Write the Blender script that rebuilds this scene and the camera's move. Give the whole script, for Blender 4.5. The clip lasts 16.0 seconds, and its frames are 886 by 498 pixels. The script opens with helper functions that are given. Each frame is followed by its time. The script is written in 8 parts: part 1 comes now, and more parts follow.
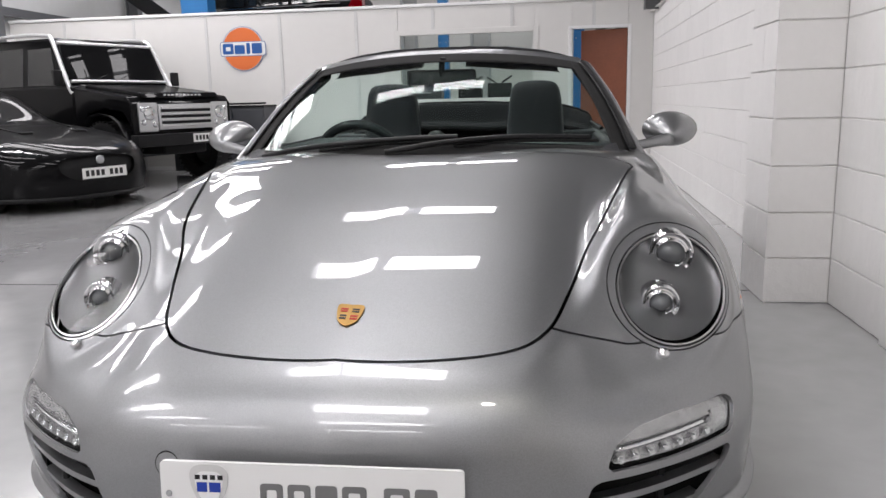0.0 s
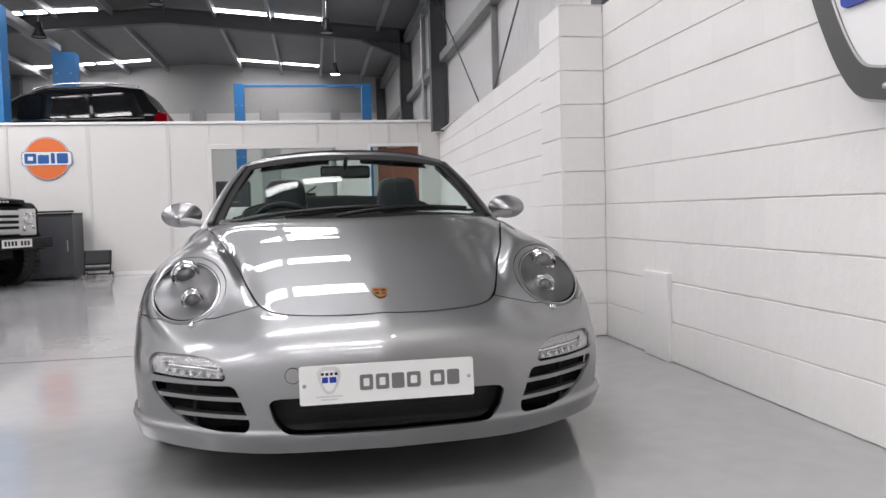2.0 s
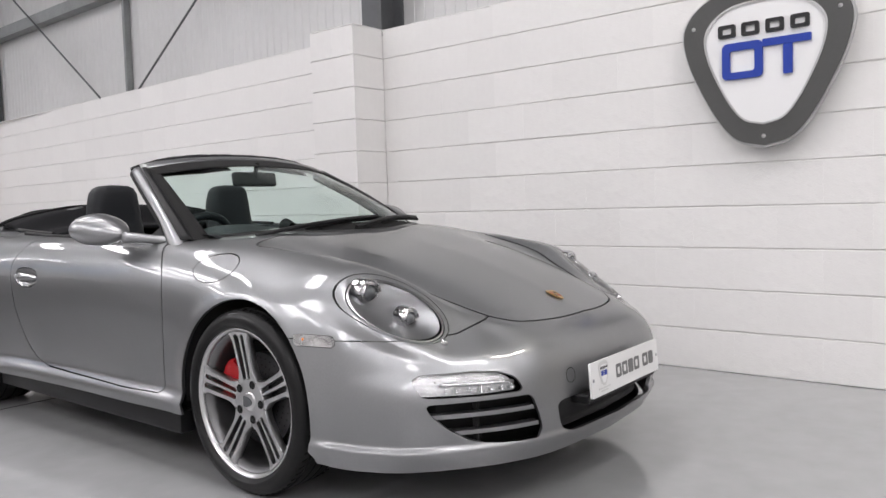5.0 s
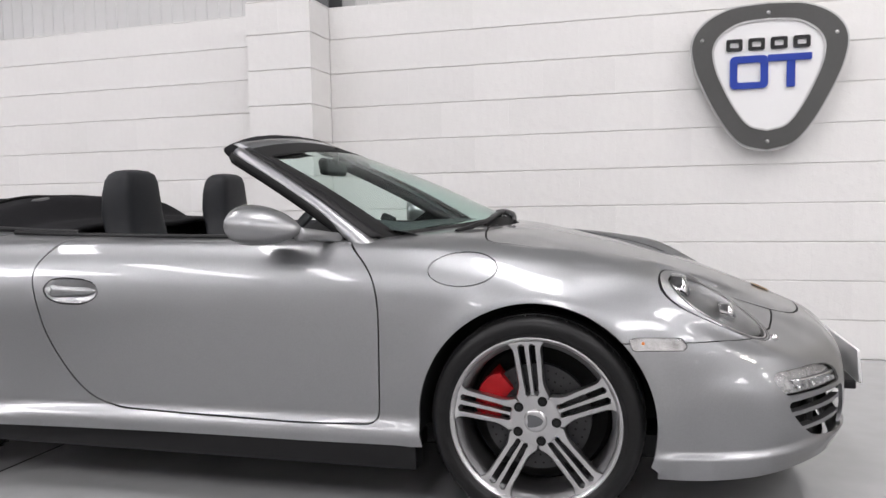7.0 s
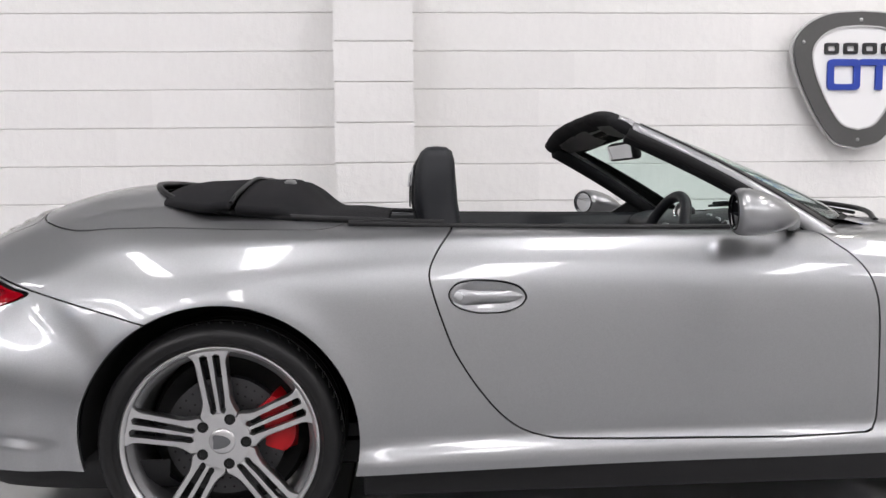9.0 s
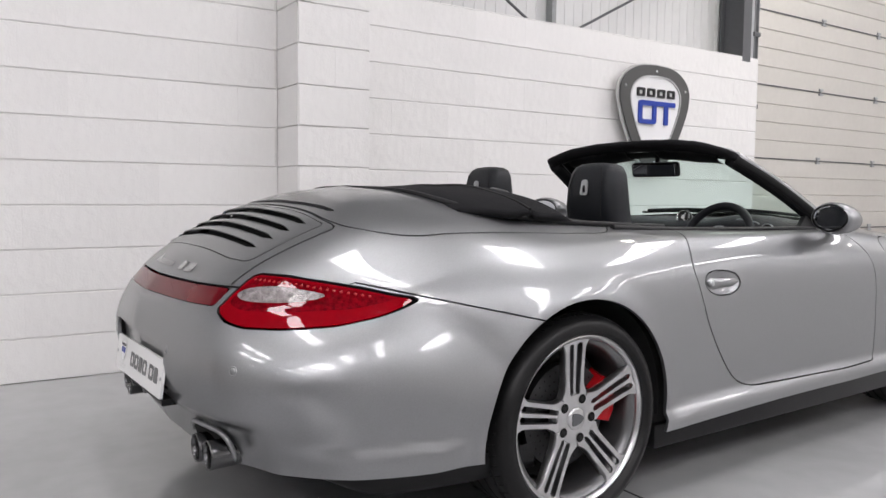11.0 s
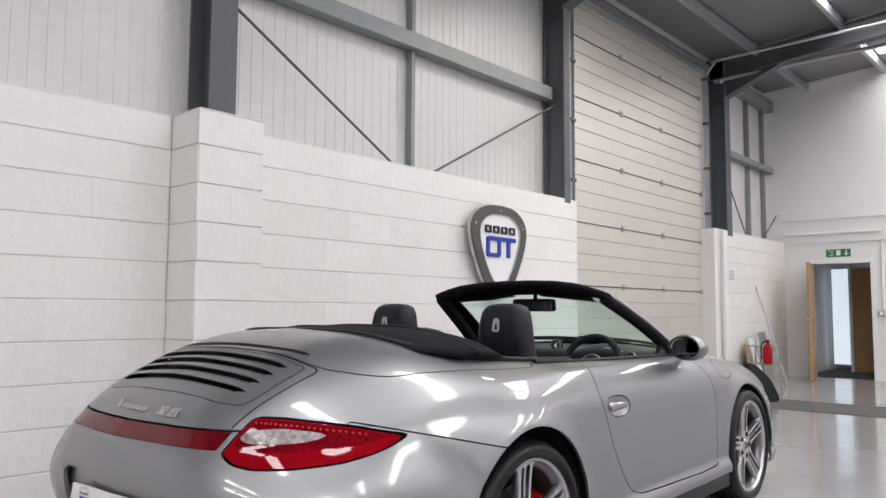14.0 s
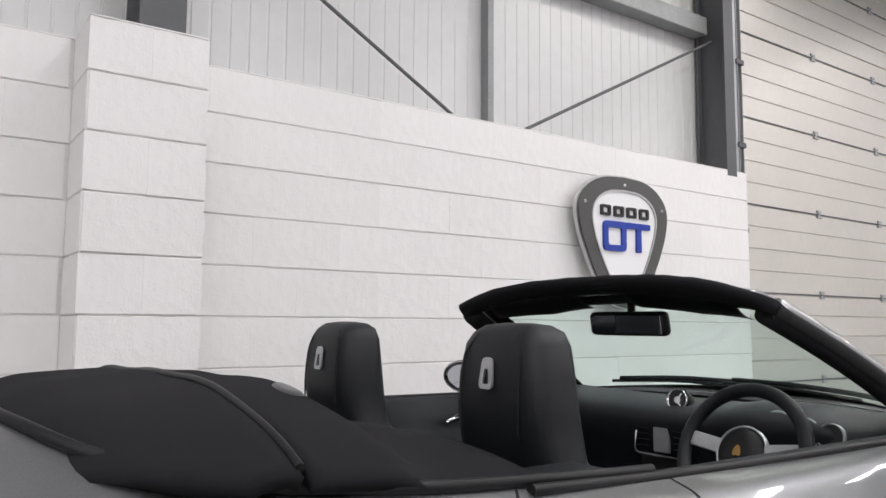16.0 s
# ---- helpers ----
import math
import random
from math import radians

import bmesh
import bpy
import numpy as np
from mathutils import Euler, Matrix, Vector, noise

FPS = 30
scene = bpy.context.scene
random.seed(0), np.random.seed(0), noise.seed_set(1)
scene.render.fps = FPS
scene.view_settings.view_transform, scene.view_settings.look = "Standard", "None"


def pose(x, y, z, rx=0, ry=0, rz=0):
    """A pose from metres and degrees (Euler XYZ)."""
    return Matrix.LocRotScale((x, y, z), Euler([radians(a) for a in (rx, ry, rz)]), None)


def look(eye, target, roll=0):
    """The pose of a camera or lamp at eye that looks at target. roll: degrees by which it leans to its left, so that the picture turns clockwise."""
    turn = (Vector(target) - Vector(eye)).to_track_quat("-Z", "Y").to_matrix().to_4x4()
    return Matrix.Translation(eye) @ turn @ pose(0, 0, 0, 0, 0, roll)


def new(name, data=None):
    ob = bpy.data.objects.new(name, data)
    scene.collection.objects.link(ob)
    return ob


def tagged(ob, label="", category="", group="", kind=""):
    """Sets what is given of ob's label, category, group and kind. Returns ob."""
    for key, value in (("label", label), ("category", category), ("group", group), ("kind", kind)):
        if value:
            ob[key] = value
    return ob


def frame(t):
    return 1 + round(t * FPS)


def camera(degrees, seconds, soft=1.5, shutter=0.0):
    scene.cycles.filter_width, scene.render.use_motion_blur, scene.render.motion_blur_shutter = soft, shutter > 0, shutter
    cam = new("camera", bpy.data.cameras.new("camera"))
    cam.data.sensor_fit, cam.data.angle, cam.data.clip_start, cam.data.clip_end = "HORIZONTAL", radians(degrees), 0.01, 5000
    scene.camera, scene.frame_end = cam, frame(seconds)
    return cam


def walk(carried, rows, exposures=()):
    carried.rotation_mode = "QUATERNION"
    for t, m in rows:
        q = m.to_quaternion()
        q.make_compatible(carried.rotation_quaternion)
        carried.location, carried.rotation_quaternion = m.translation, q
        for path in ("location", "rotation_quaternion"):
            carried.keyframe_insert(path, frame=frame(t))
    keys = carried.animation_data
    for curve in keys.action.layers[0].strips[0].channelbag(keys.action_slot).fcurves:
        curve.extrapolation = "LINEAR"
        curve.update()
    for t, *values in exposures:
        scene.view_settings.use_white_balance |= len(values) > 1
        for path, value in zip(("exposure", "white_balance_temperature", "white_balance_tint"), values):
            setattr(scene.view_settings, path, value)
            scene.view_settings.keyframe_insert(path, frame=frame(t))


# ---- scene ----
cam = camera(60.4, 16.0)
PATH = [
    (0, (0.037, 0.139, 1.055), (-0.225, 2.084, 0.671), -1.4),
    (0.5, (-0.168, -0.223, 1.052), (-0.32, 1.751, 0.77), -1.4),
    (1, (-0.338, -0.572, 0.967), (-0.37, 1.418, 0.77), -1.3),
    (1.5, (-0.473, -0.849, 0.928), (-0.351, 1.143, 0.797), -1.4),
    (2, (-0.556, -0.989, 0.906), (-0.224, 0.981, 0.808), -1.6),
    (2.5, (-0.798, -0.973, 0.898), (-0.23, 0.942, 0.796), -1.7),
    (3, (-1.174, -0.828, 0.921), (-0.348, 0.99, 0.812), -1.8),
    (3.2, (-1.319, -0.717, 0.914), (-0.394, 1.052, 0.8), -1.7),
    (5.3, (-2.951, 0.313, 0.998), (-1.329, 1.476, 0.868), -1.7),
    (5.5, (-3.036, 0.481, 0.996), (-1.368, 1.575, 0.859), -1.6),
    (6, (-3.224, 0.957, 1.019), (-1.447, 1.865, 0.884), -1.4),
    (6.5, (-3.405, 1.407, 1.007), (-1.542, 2.122, 0.868), -1.3),
    (7, (-3.444, 1.95, 1.009), (-1.521, 2.482, 0.869), -1.1),
    (7.5, (-3.493, 2.496, 1.031), (-1.532, 2.862, 0.884), -0.9),
    (8, (-3.42, 3.081, 1.025), (-1.437, 3.301, 0.873), -0.6),
    (8.5, (-3.407, 3.633, 1.022), (-1.414, 3.713, 0.879), -0.7),
    (9, (-3.308, 4.134, 0.991), (-1.316, 4.038, 0.839), -0.5),
    (9.5, (-3.199, 4.661, 1.017), (-1.232, 4.334, 0.864), -0.4),
    (10, (-3.118, 5.206, 1.0), (-1.219, 4.6, 0.842), -0.2),
    (10.2, (-3.081, 5.42, 1.024), (-1.22, 4.705, 0.862), 0.0),
    (12.3, (-2.852, 7.095, 0.797), (-1.52, 5.604, 0.77), 0.4),
    (12.5, (-2.848, 7.11, 0.733), (-1.544, 5.594, 0.737), 0.3),
    (13, (-2.846, 7.131, 0.703), (-1.577, 5.586, 0.772), 0.3),
    (13.5, (-2.912, 7.132, 0.911), (-1.632, 5.599, 1.035), 0.2),
    (14, (-2.864, 6.912, 1.106), (-1.548, 5.415, 1.267), 0.3),
    (14.5, (-2.708, 6.577, 1.138), (-1.335, 5.134, 1.313), 0.3),
    (15, (-2.454, 6.111, 1.15), (-1.018, 4.731, 1.331), 0.3),
    (15.5, (-2.138, 5.604, 1.155), (-0.619, 4.317, 1.34), 0.3),
    (16, (-1.912, 5.06, 1.14), (-0.289, 3.908, 1.331), 0.4),
]
walk(cam, [(t, look(eye, target, roll)) for t, eye, target, roll in PATH],
     [(0, -0.02), (2.0, 0.03), (3.0, -0.03), (6, 0.03), (8.0, 0.14), (8.5, 0.19), (9.0, 0.15), (10.0, 0.07), (12.5, 0.03), (14, -0.02), (16, 0.03)])

from mathutils.bvhtree import BVHTree


# ---------------------------------------------------------------- light
world = bpy.data.worlds.new("world")
scene.world = world
world.use_nodes = True
wn = world.node_tree.nodes
sky = wn.new("ShaderNodeTexSky")
sky.sky_type = 'NISHITA'
sky.sun_disc = False
sky.sun_elevation, sky.sun_rotation = radians(38), radians(120)
wn["Background"].inputs["Strength"].default_value = 0.12
world.node_tree.links.new(sky.outputs[0], wn["Background"].inputs["Color"])

ROOFLIGHT = 16.5       # glow of the translucent roof sheets


# ---------------------------------------------------------------- materials
def material(name, colour, rough=0.5, metal=0.0, coat=0.0, grain=0.0, scale=8.0, bump=0.0, bump_scale=60.0,
             rough_var=0.0, spec=0.5, emit=None, strength=0.0, trans=0.0, ior=1.45, island=0.0, coat_rough=0.03, detail2=0.0):
    m = bpy.data.materials.new(name)
    m.use_nodes = True
    nt = m.node_tree
    n, l = nt.nodes, nt.links
    b = n["Principled BSDF"]
    b.inputs["Base Color"].default_value = (*colour, 1)
    b.inputs["Roughness"].default_value = rough
    b.inputs["Metallic"].default_value = metal
    b.inputs["Coat Weight"].default_value = coat
    b.inputs["Coat Roughness"].default_value = coat_rough
    b.inputs["Specular IOR Level"].default_value = spec
    b.inputs["IOR"].default_value = ior
    b.inputs["Transmission Weight"].default_value = trans
    if emit:
        b.inputs["Emission Color"].default_value = (*emit, 1)
        b.inputs["Emission Strength"].default_value = strength
    coords = n.new("ShaderNodeTexCoord").outputs["Object"] if (grain or bump or rough_var) else None
    if grain:
        t1, t2 = n.new("ShaderNodeTexNoise"), n.new("ShaderNodeTexNoise")
        t1.inputs["Scale"].default_value, t2.inputs["Scale"].default_value = scale, scale * 9
        t1.inputs["Detail"].default_value = t2.inputs["Detail"].default_value = 6
        for t in (t1, t2):
            l.new(coords, t.inputs["Vector"])
        add = n.new("ShaderNodeMath")
        add.operation = 'ADD'
        l.new(t1.outputs["Fac"], add.inputs[0])
        l.new(t2.outputs["Fac"], add.inputs[1])
        ramp = n.new("ShaderNodeMapRange")
        ramp.inputs["From Min"].default_value, ramp.inputs["From Max"].default_value = 0.6, 1.4
        ramp.inputs["To Min"].default_value, ramp.inputs["To Max"].default_value = 1 - grain, 1 + grain
        l.new(add.outputs[0], ramp.inputs["Value"])
        value = ramp.outputs[0]
        if island:
            info = n.new("ShaderNodeObjectInfo")
            r2 = n.new("ShaderNodeMapRange")
            r2.inputs["To Min"].default_value, r2.inputs["To Max"].default_value = 1 - island, 1 + island
            l.new(info.outputs["Random"], r2.inputs["Value"])
            mul = n.new("ShaderNodeMath")
            mul.operation = 'MULTIPLY'
            l.new(value, mul.inputs[0])
            l.new(r2.outputs[0], mul.inputs[1])
            value = mul.outputs[0]
        mix = n.new("ShaderNodeVectorMath")
        mix.operation = 'SCALE'
        mix.inputs[0].default_value = colour
        l.new(value, mix.inputs["Scale"])
        l.new(mix.outputs[0], b.inputs["Base Color"])
    if rough_var:
        t = n.new("ShaderNodeTexNoise")
        t.inputs["Scale"].default_value, t.inputs["Detail"].default_value = scale * 0.5, 8
        l.new(coords, t.inputs["Vector"])
        r = n.new("ShaderNodeMapRange")
        r.inputs["From Min"].default_value, r.inputs["From Max"].default_value = 0.3, 0.7
        r.inputs["To Min"].default_value, r.inputs["To Max"].default_value = rough - rough_var, rough + rough_var
        l.new(t.outputs["Fac"], r.inputs["Value"])
        l.new(r.outputs[0], b.inputs["Roughness"])
    if bump:
        t = n.new("ShaderNodeTexNoise")
        t.inputs["Scale"].default_value, t.inputs["Detail"].default_value = bump_scale, 5
        l.new(coords, t.inputs["Vector"])
        bn = n.new("ShaderNodeBump")
        bn.inputs["Strength"].default_value, bn.inputs["Distance"].default_value = bump, 0.004
        l.new(t.outputs["Fac"], bn.inputs["Height"])
        l.new(bn.outputs[0], b.inputs["Normal"])
        if detail2:
            t2 = n.new("ShaderNodeTexNoise")
            t2.inputs["Scale"].default_value, t2.inputs["Detail"].default_value = bump_scale * 0.12, 3
            l.new(coords, t2.inputs["Vector"])
            b2 = n.new("ShaderNodeBump")
            b2.inputs["Strength"].default_value, b2.inputs["Distance"].default_value = detail2, 0.02
            l.new(t2.outputs["Fac"], b2.inputs["Height"])
            l.new(bn.outputs[0], b2.inputs["Normal"])
            l.new(b2.outputs[0], b.inputs["Normal"])
    return m


def paint_metallic(name, colour, flake=0.06):
    """Metallic car paint: a flake layer under a glossy clear coat."""
    m = material(name, colour, rough=0.42, metal=1.0, coat=0.9, coat_rough=0.0)
    m.node_tree.nodes["Principled BSDF"].inputs["Specular Tint"].default_value = (0.5, 0.5, 0.5, 1)    # darker flop of the flakes at the edge
    nt = m.node_tree
    n, l = nt.nodes, nt.links
    co = n.new("ShaderNodeTexCoord")
    v = n.new("ShaderNodeTexVoronoi")
    v.inputs["Scale"].default_value = 900
    l.new(co.outputs["Object"], v.inputs["Vector"])
    sep = n.new("ShaderNodeSeparateColor")
    l.new(v.outputs["Color"], sep.inputs[0])
    r = n.new("ShaderNodeMapRange")
    r.inputs["To Min"].default_value, r.inputs["To Max"].default_value = 1 - flake, 1 + flake
    l.new(sep.outputs[0], r.inputs["Value"])
    s = n.new("ShaderNodeVectorMath")
    s.operation = 'SCALE'
    s.inputs[0].default_value = colour
    l.new(r.outputs[0], s.inputs["Scale"])
    l.new(s.outputs[0], n["Principled BSDF"].inputs["Base Color"])
    return m


def floor_material():
    """Grey resin floor: glossy, with faint cloudy wear, scuffs and a slow unevenness."""
    m = material("resin_floor", (0.34, 0.342, 0.346), rough=0.16, grain=0.08, scale=0.9, rough_var=0.07, bump=0.05, bump_scale=9.0, spec=0.6, coat=0.4, coat_rough=0.07)
    return m


M_PAINT_WALL = material("painted_block", (0.80, 0.79, 0.775), rough=0.55, grain=0.02, scale=3, bump=0.3, bump_scale=110, island=0.02, detail2=0.22)
M_MORTAR = material("painted_joint", (0.73, 0.72, 0.705), rough=0.7, grain=0.06, scale=6, bump=0.3)
M_PLASTER = material("white_plaster", (0.78, 0.78, 0.775), rough=0.6, grain=0.025, scale=1.2, bump=0.05)
M_PANEL = material("white_panel", (0.70, 0.69, 0.67), rough=0.4, grain=0.02, scale=0.8)
# galvanised steel, the shade on rails and posts put into its darker colour
M_RAIL = material("shade_toned_galvanised_rail", (0.27, 0.28, 0.28), rough=0.5, metal=0.35, grain=0.15, scale=6)
M_TRIM_GREY = material("grey_trim", (0.62, 0.62, 0.61), rough=0.45, grain=0.03)
M_CLAD = material("wall_cladding", (0.62, 0.62, 0.615), rough=0.42, metal=0.1, grain=0.04, scale=1.5)
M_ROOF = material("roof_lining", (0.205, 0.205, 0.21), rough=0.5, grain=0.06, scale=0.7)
M_STEEL = material("grey_steel", (0.10, 0.103, 0.108), rough=0.5, metal=0.1, grain=0.08, scale=3)
M_GALV = material("galvanised", (0.42, 0.43, 0.44), rough=0.4, metal=0.6, grain=0.12, scale=7)
M_DOORPANEL = material("sectional_panel", (0.64, 0.615, 0.57), rough=0.34, metal=0.42, grain=0.04, scale=2)
M_FLOOR = floor_material()
M_ROOFLIGHT = material("rooflight_sheet", (0.8, 0.8, 0.8), rough=0.6, emit=(1.0, 0.965, 0.99), strength=ROOFLIGHT)
M_BLUE = material("lift_blue", (0.025, 0.17, 0.42), rough=0.4, grain=0.08, scale=4)
M_DARK = material("dark_void", (0.006, 0.006, 0.0065), rough=0.8)
M_BLACK = material("black_plastic", (0.009, 0.009, 0.0098), rough=0.45, grain=0.08, scale=30, spec=0.3)
M_WOOD = material("oak_veneer", (0.42, 0.25, 0.11), rough=0.4, grain=0.15, scale=5)
M_BROWN = material("brown_door", (0.20, 0.062, 0.03), rough=0.5, grain=0.12, scale=4)
M_CHROME = material("chrome", (0.75, 0.75, 0.76), rough=0.08, metal=1.0)
M_WHITE = material("white_gloss", (0.82, 0.82, 0.82), rough=0.3)
M_GREEN = material("exit_green", (0.01, 0.18, 0.07), rough=0.4)
M_RED = material("signal_red", (0.36, 0.004, 0.008), rough=0.35, coat=0.25, spec=0.2)
M_GLASS = material("clear_glass", (0.93, 0.97, 0.95), rough=0.0, trans=1.0, ior=1.1, spec=0.5)


# ---------------------------------------------------------------- builders
def obj(name, verts, faces, mat, parent=None, label="", smooth=False):
    me = bpy.data.meshes.new(name)
    me.from_pydata([tuple(v) for v in verts], [], [tuple(f) for f in faces])
    me.validate()
    me.materials.append(mat)
    if smooth:
        me.polygons.foreach_set("use_smooth", [True] * len(me.polygons))
    me.update()
    ob = new(name, me)
    if parent is not None:
        ob.parent = parent
    if label:
        ob["label"] = label
    return ob


def part(name, bm, mat, parent=None, label="", smooth=False, angle=None):
    me = bpy.data.meshes.new(name)
    bmesh.ops.recalc_face_normals(bm, faces=bm.faces)
    bm.to_mesh(me)
    bm.free()
    me.materials.append(mat)
    if smooth or angle:
        me.polygons.foreach_set("use_smooth", [True] * len(me.polygons))
    if angle:
        me.set_sharp_from_angle(angle=radians(angle))
    ob = new(name, me)
    if parent is not None:
        ob.parent = parent
    if label:
        ob["label"] = label
    return ob


def add_box(bm, lo, hi, bevel=0.0, seg=1, m=None):
    vs = [bm.verts.new((x, y, z)) for x in (lo[0], hi[0]) for y in (lo[1], hi[1]) for z in (lo[2], hi[2])]
    fs = [bm.faces.new([vs[i] for i in f]) for f in ((0, 1, 3, 2), (4, 6, 7, 5), (0, 4, 5, 1), (2, 3, 7, 6), (0, 2, 6, 4), (1, 5, 7, 3))]
    if bevel:
        es = list({e for f in fs for e in f.edges})
        r = bmesh.ops.bevel(bm, geom=es, offset=bevel, segments=seg, affect='EDGES', profile=0.6)
        vs = list({v for v in vs if v.is_valid} | {v for f in r["faces"] for v in f.verts})
    if m is not None:
        bmesh.ops.transform(bm, matrix=m, verts=vs)
    return vs


def box(name, lo, hi, mat, parent=None, label="", bevel=0.0, seg=1, m=None):
    bm = bmesh.new()
    add_box(bm, lo, hi, bevel, seg, m)
    return part(name, bm, mat, parent, label, angle=35 if bevel else None)


def add_lathe(bm, profile, steps=48, m=None, closed=False):
    """Turns (r, h) round the local z axis."""
    rings = []
    for k in range(steps):
        a = 2 * math.pi * k / steps
        rings.append([bm.verts.new((r * math.cos(a), r * math.sin(a), h)) for r, h in profile])
    n = len(profile)
    for k in range(steps):
        p, q = rings[k], rings[(k + 1) % steps]
        for i in range(n if closed else n - 1):
            j = (i + 1) % n
            bm.faces.new((p[i], q[i], q[j], p[j]))
    vs = [v for ring in rings for v in ring]
    if m is not None:
        bmesh.ops.transform(bm, matrix=m, verts=vs)
    return vs


def add_tube(bm, points, radius, sides=10, taper=None):
    """A round bar along a line of points."""
    pts = [Vector(p) for p in points]
    rings = []
    side = None
    for i, p in enumerate(pts):
        d = (pts[min(i + 1, len(pts) - 1)] - pts[max(i - 1, 0)]).normalized()
        if side is None:
            side = d.orthogonal().normalized()
        side = (side - d * side.dot(d)).normalized()
        up = d.cross(side)
        r = radius if taper is None else radius * taper[i]
        rings.append([bm.verts.new(p + (side * math.cos(2 * math.pi * k / sides) + up * math.sin(2 * math.pi * k / sides)) * r) for k in range(sides)])
    for a, b in zip(rings, rings[1:]):
        for k in range(sides):
            bm.faces.new((a[k], a[(k + 1) % sides], b[(k + 1) % sides], b[k]))
    bm.faces.new(rings[0][::-1])
    bm.faces.new(rings[-1])


def tube(name, points, radius, mat, parent=None, label="", sides=10, taper=None):
    bm = bmesh.new()
    add_tube(bm, points, radius, sides, taper)
    return part(name, bm, mat, parent, label, angle=50)


def thing(name, label, category, m=None, group="", kind=""):
    ob = new(name)
    if m is not None:
        ob.matrix_world = m
    return tagged(ob, label, category, group, kind)


def spline(points, n=8, closed=False):
    """Catmull-Rom through points; n steps a span."""
    p = np.array(points, float)
    c = len(p)
    out = []
    spans = c if closed else c - 1
    for i in range(spans):
        if closed:
            a, b, d, e = p[(i - 1) % c], p[i], p[(i + 1) % c], p[(i + 2) % c]
        else:
            b, d = p[i], p[i + 1]
            a = p[i - 1] if i else 2 * b - d
            e = p[i + 2] if i + 2 < c else 2 * d - b
        for k in range(n):
            t = k / n
            out.append(0.5 * (2 * b + (d - a) * t + (2 * a - 5 * b + 4 * d - e) * t * t + (3 * b - a - 3 * d + e) * t ** 3))
    if not closed:
        out.append(p[-1])
    return np.array(out)


def plate(name, outline, depth, mat, m, parent=None, label="", bevel=0.0, hole=None):
    """A flat sheet with the outline (x, y), depth along z, at the pose m; hole: a second outline with as many points."""
    bm = bmesh.new()
    lo = [bm.verts.new((x, y, 0)) for x, y in outline]
    hi = [bm.verts.new((x, y, depth)) for x, y in outline]
    n = len(lo)
    for i in range(n):
        bm.faces.new((lo[i], lo[(i + 1) % n], hi[(i + 1) % n], hi[i]))
    if hole is None:
        bm.faces.new(hi)
        bm.faces.new(lo[::-1])
    else:
        l2 = [bm.verts.new((x, y, 0)) for x, y in hole]
        h2 = [bm.verts.new((x, y, depth)) for x, y in hole]
        for i in range(n):
            j = (i + 1) % n
            bm.faces.new((h2[i], h2[j], l2[j], l2[i]))
            bm.faces.new((hi[i], hi[j], h2[j], h2[i]))
            bm.faces.new((lo[j], lo[i], l2[i], l2[j]))
    if bevel:
        es = [e for e in bm.edges if len(e.link_faces) == 2 and e.calc_face_angle(0) > 0.9]
        bmesh.ops.bevel(bm, geom=es, offset=bevel, segments=2, affect='EDGES')
    bmesh.ops.transform(bm, matrix=m, verts=bm.verts)
    return part(name, bm, mat, parent, label, angle=40)


def facing(ox, oy, oz, right, up):
    """A pose whose x runs along right, y along up, z out of the sheet."""
    r, u = Vector(right).normalized(), Vector(up).normalized()
    f = r.cross(u)
    return Matrix(((r.x, u.x, f.x, ox), (r.y, u.y, f.y, oy), (r.z, u.z, f.z, oz), (0, 0, 0, 1)))


# ---------------------------------------------------------------- building
WX, WTOP, COURSE = 1.463, 2.297, 0.2315
PIER = (1.150, 4.086, 4.536)
WEST, EAVE, APEX_X, SLOPE = -8.9, 5.05, -3.55, 0.075
SOUTH, NORTH = -7.15, 22.6
PART_Y, PART_TOP = 12.35, 2.53
# beyond the pier the block wall runs slightly outwards
FAR = Matrix.Translation((WX, PIER[2], 0)) @ Matrix.Rotation(radians(-1.6), 4, 'Z') @ Matrix.Translation((-WX, -PIER[2], 0))

floor = tagged(box("floor", (WEST - 0.3, SOUTH - 3, -0.2), (2.2, NORTH + 0.3, 0), M_FLOOR), "glossy light grey resin workshop floor", "floor", kind="structure")
for i, (y0, x0, x1) in enumerate(((4.33, WEST, WX - 0.01), (-3.6, WEST, 1.5))):
    tagged(box("floor_joint", (x0, y0 - 0.004, 0.0), (x1, y0 + 0.004, 0.0015), M_DARK), "thin dark joint cut in the resin floor", "floor joint", kind="structure")


def i_beam(name, length, m, depth=0.28, width=0.18, mat=M_STEEL, web=0.014, flange=0.018, parent=None, label=""):
    """An I section that runs along its local z."""
    bm = bmesh.new()
    add_box(bm, (-width / 2, -depth / 2, 0), (width / 2, -depth / 2 + flange, length))
    add_box(bm, (-width / 2, depth / 2 - flange, 0), (width / 2, depth / 2, length))
    add_box(bm, (-web / 2, -depth / 2 + flange + 0.001, 0), (web / 2, depth / 2 - flange - 0.001, length))
    bmesh.ops.transform(bm, matrix=m, verts=bm.verts)
    return part(name, bm, mat, parent, label)


def roof_z(x):
    return EAVE + SLOPE * (min(abs(x - 1.75), abs(x - WEST)))


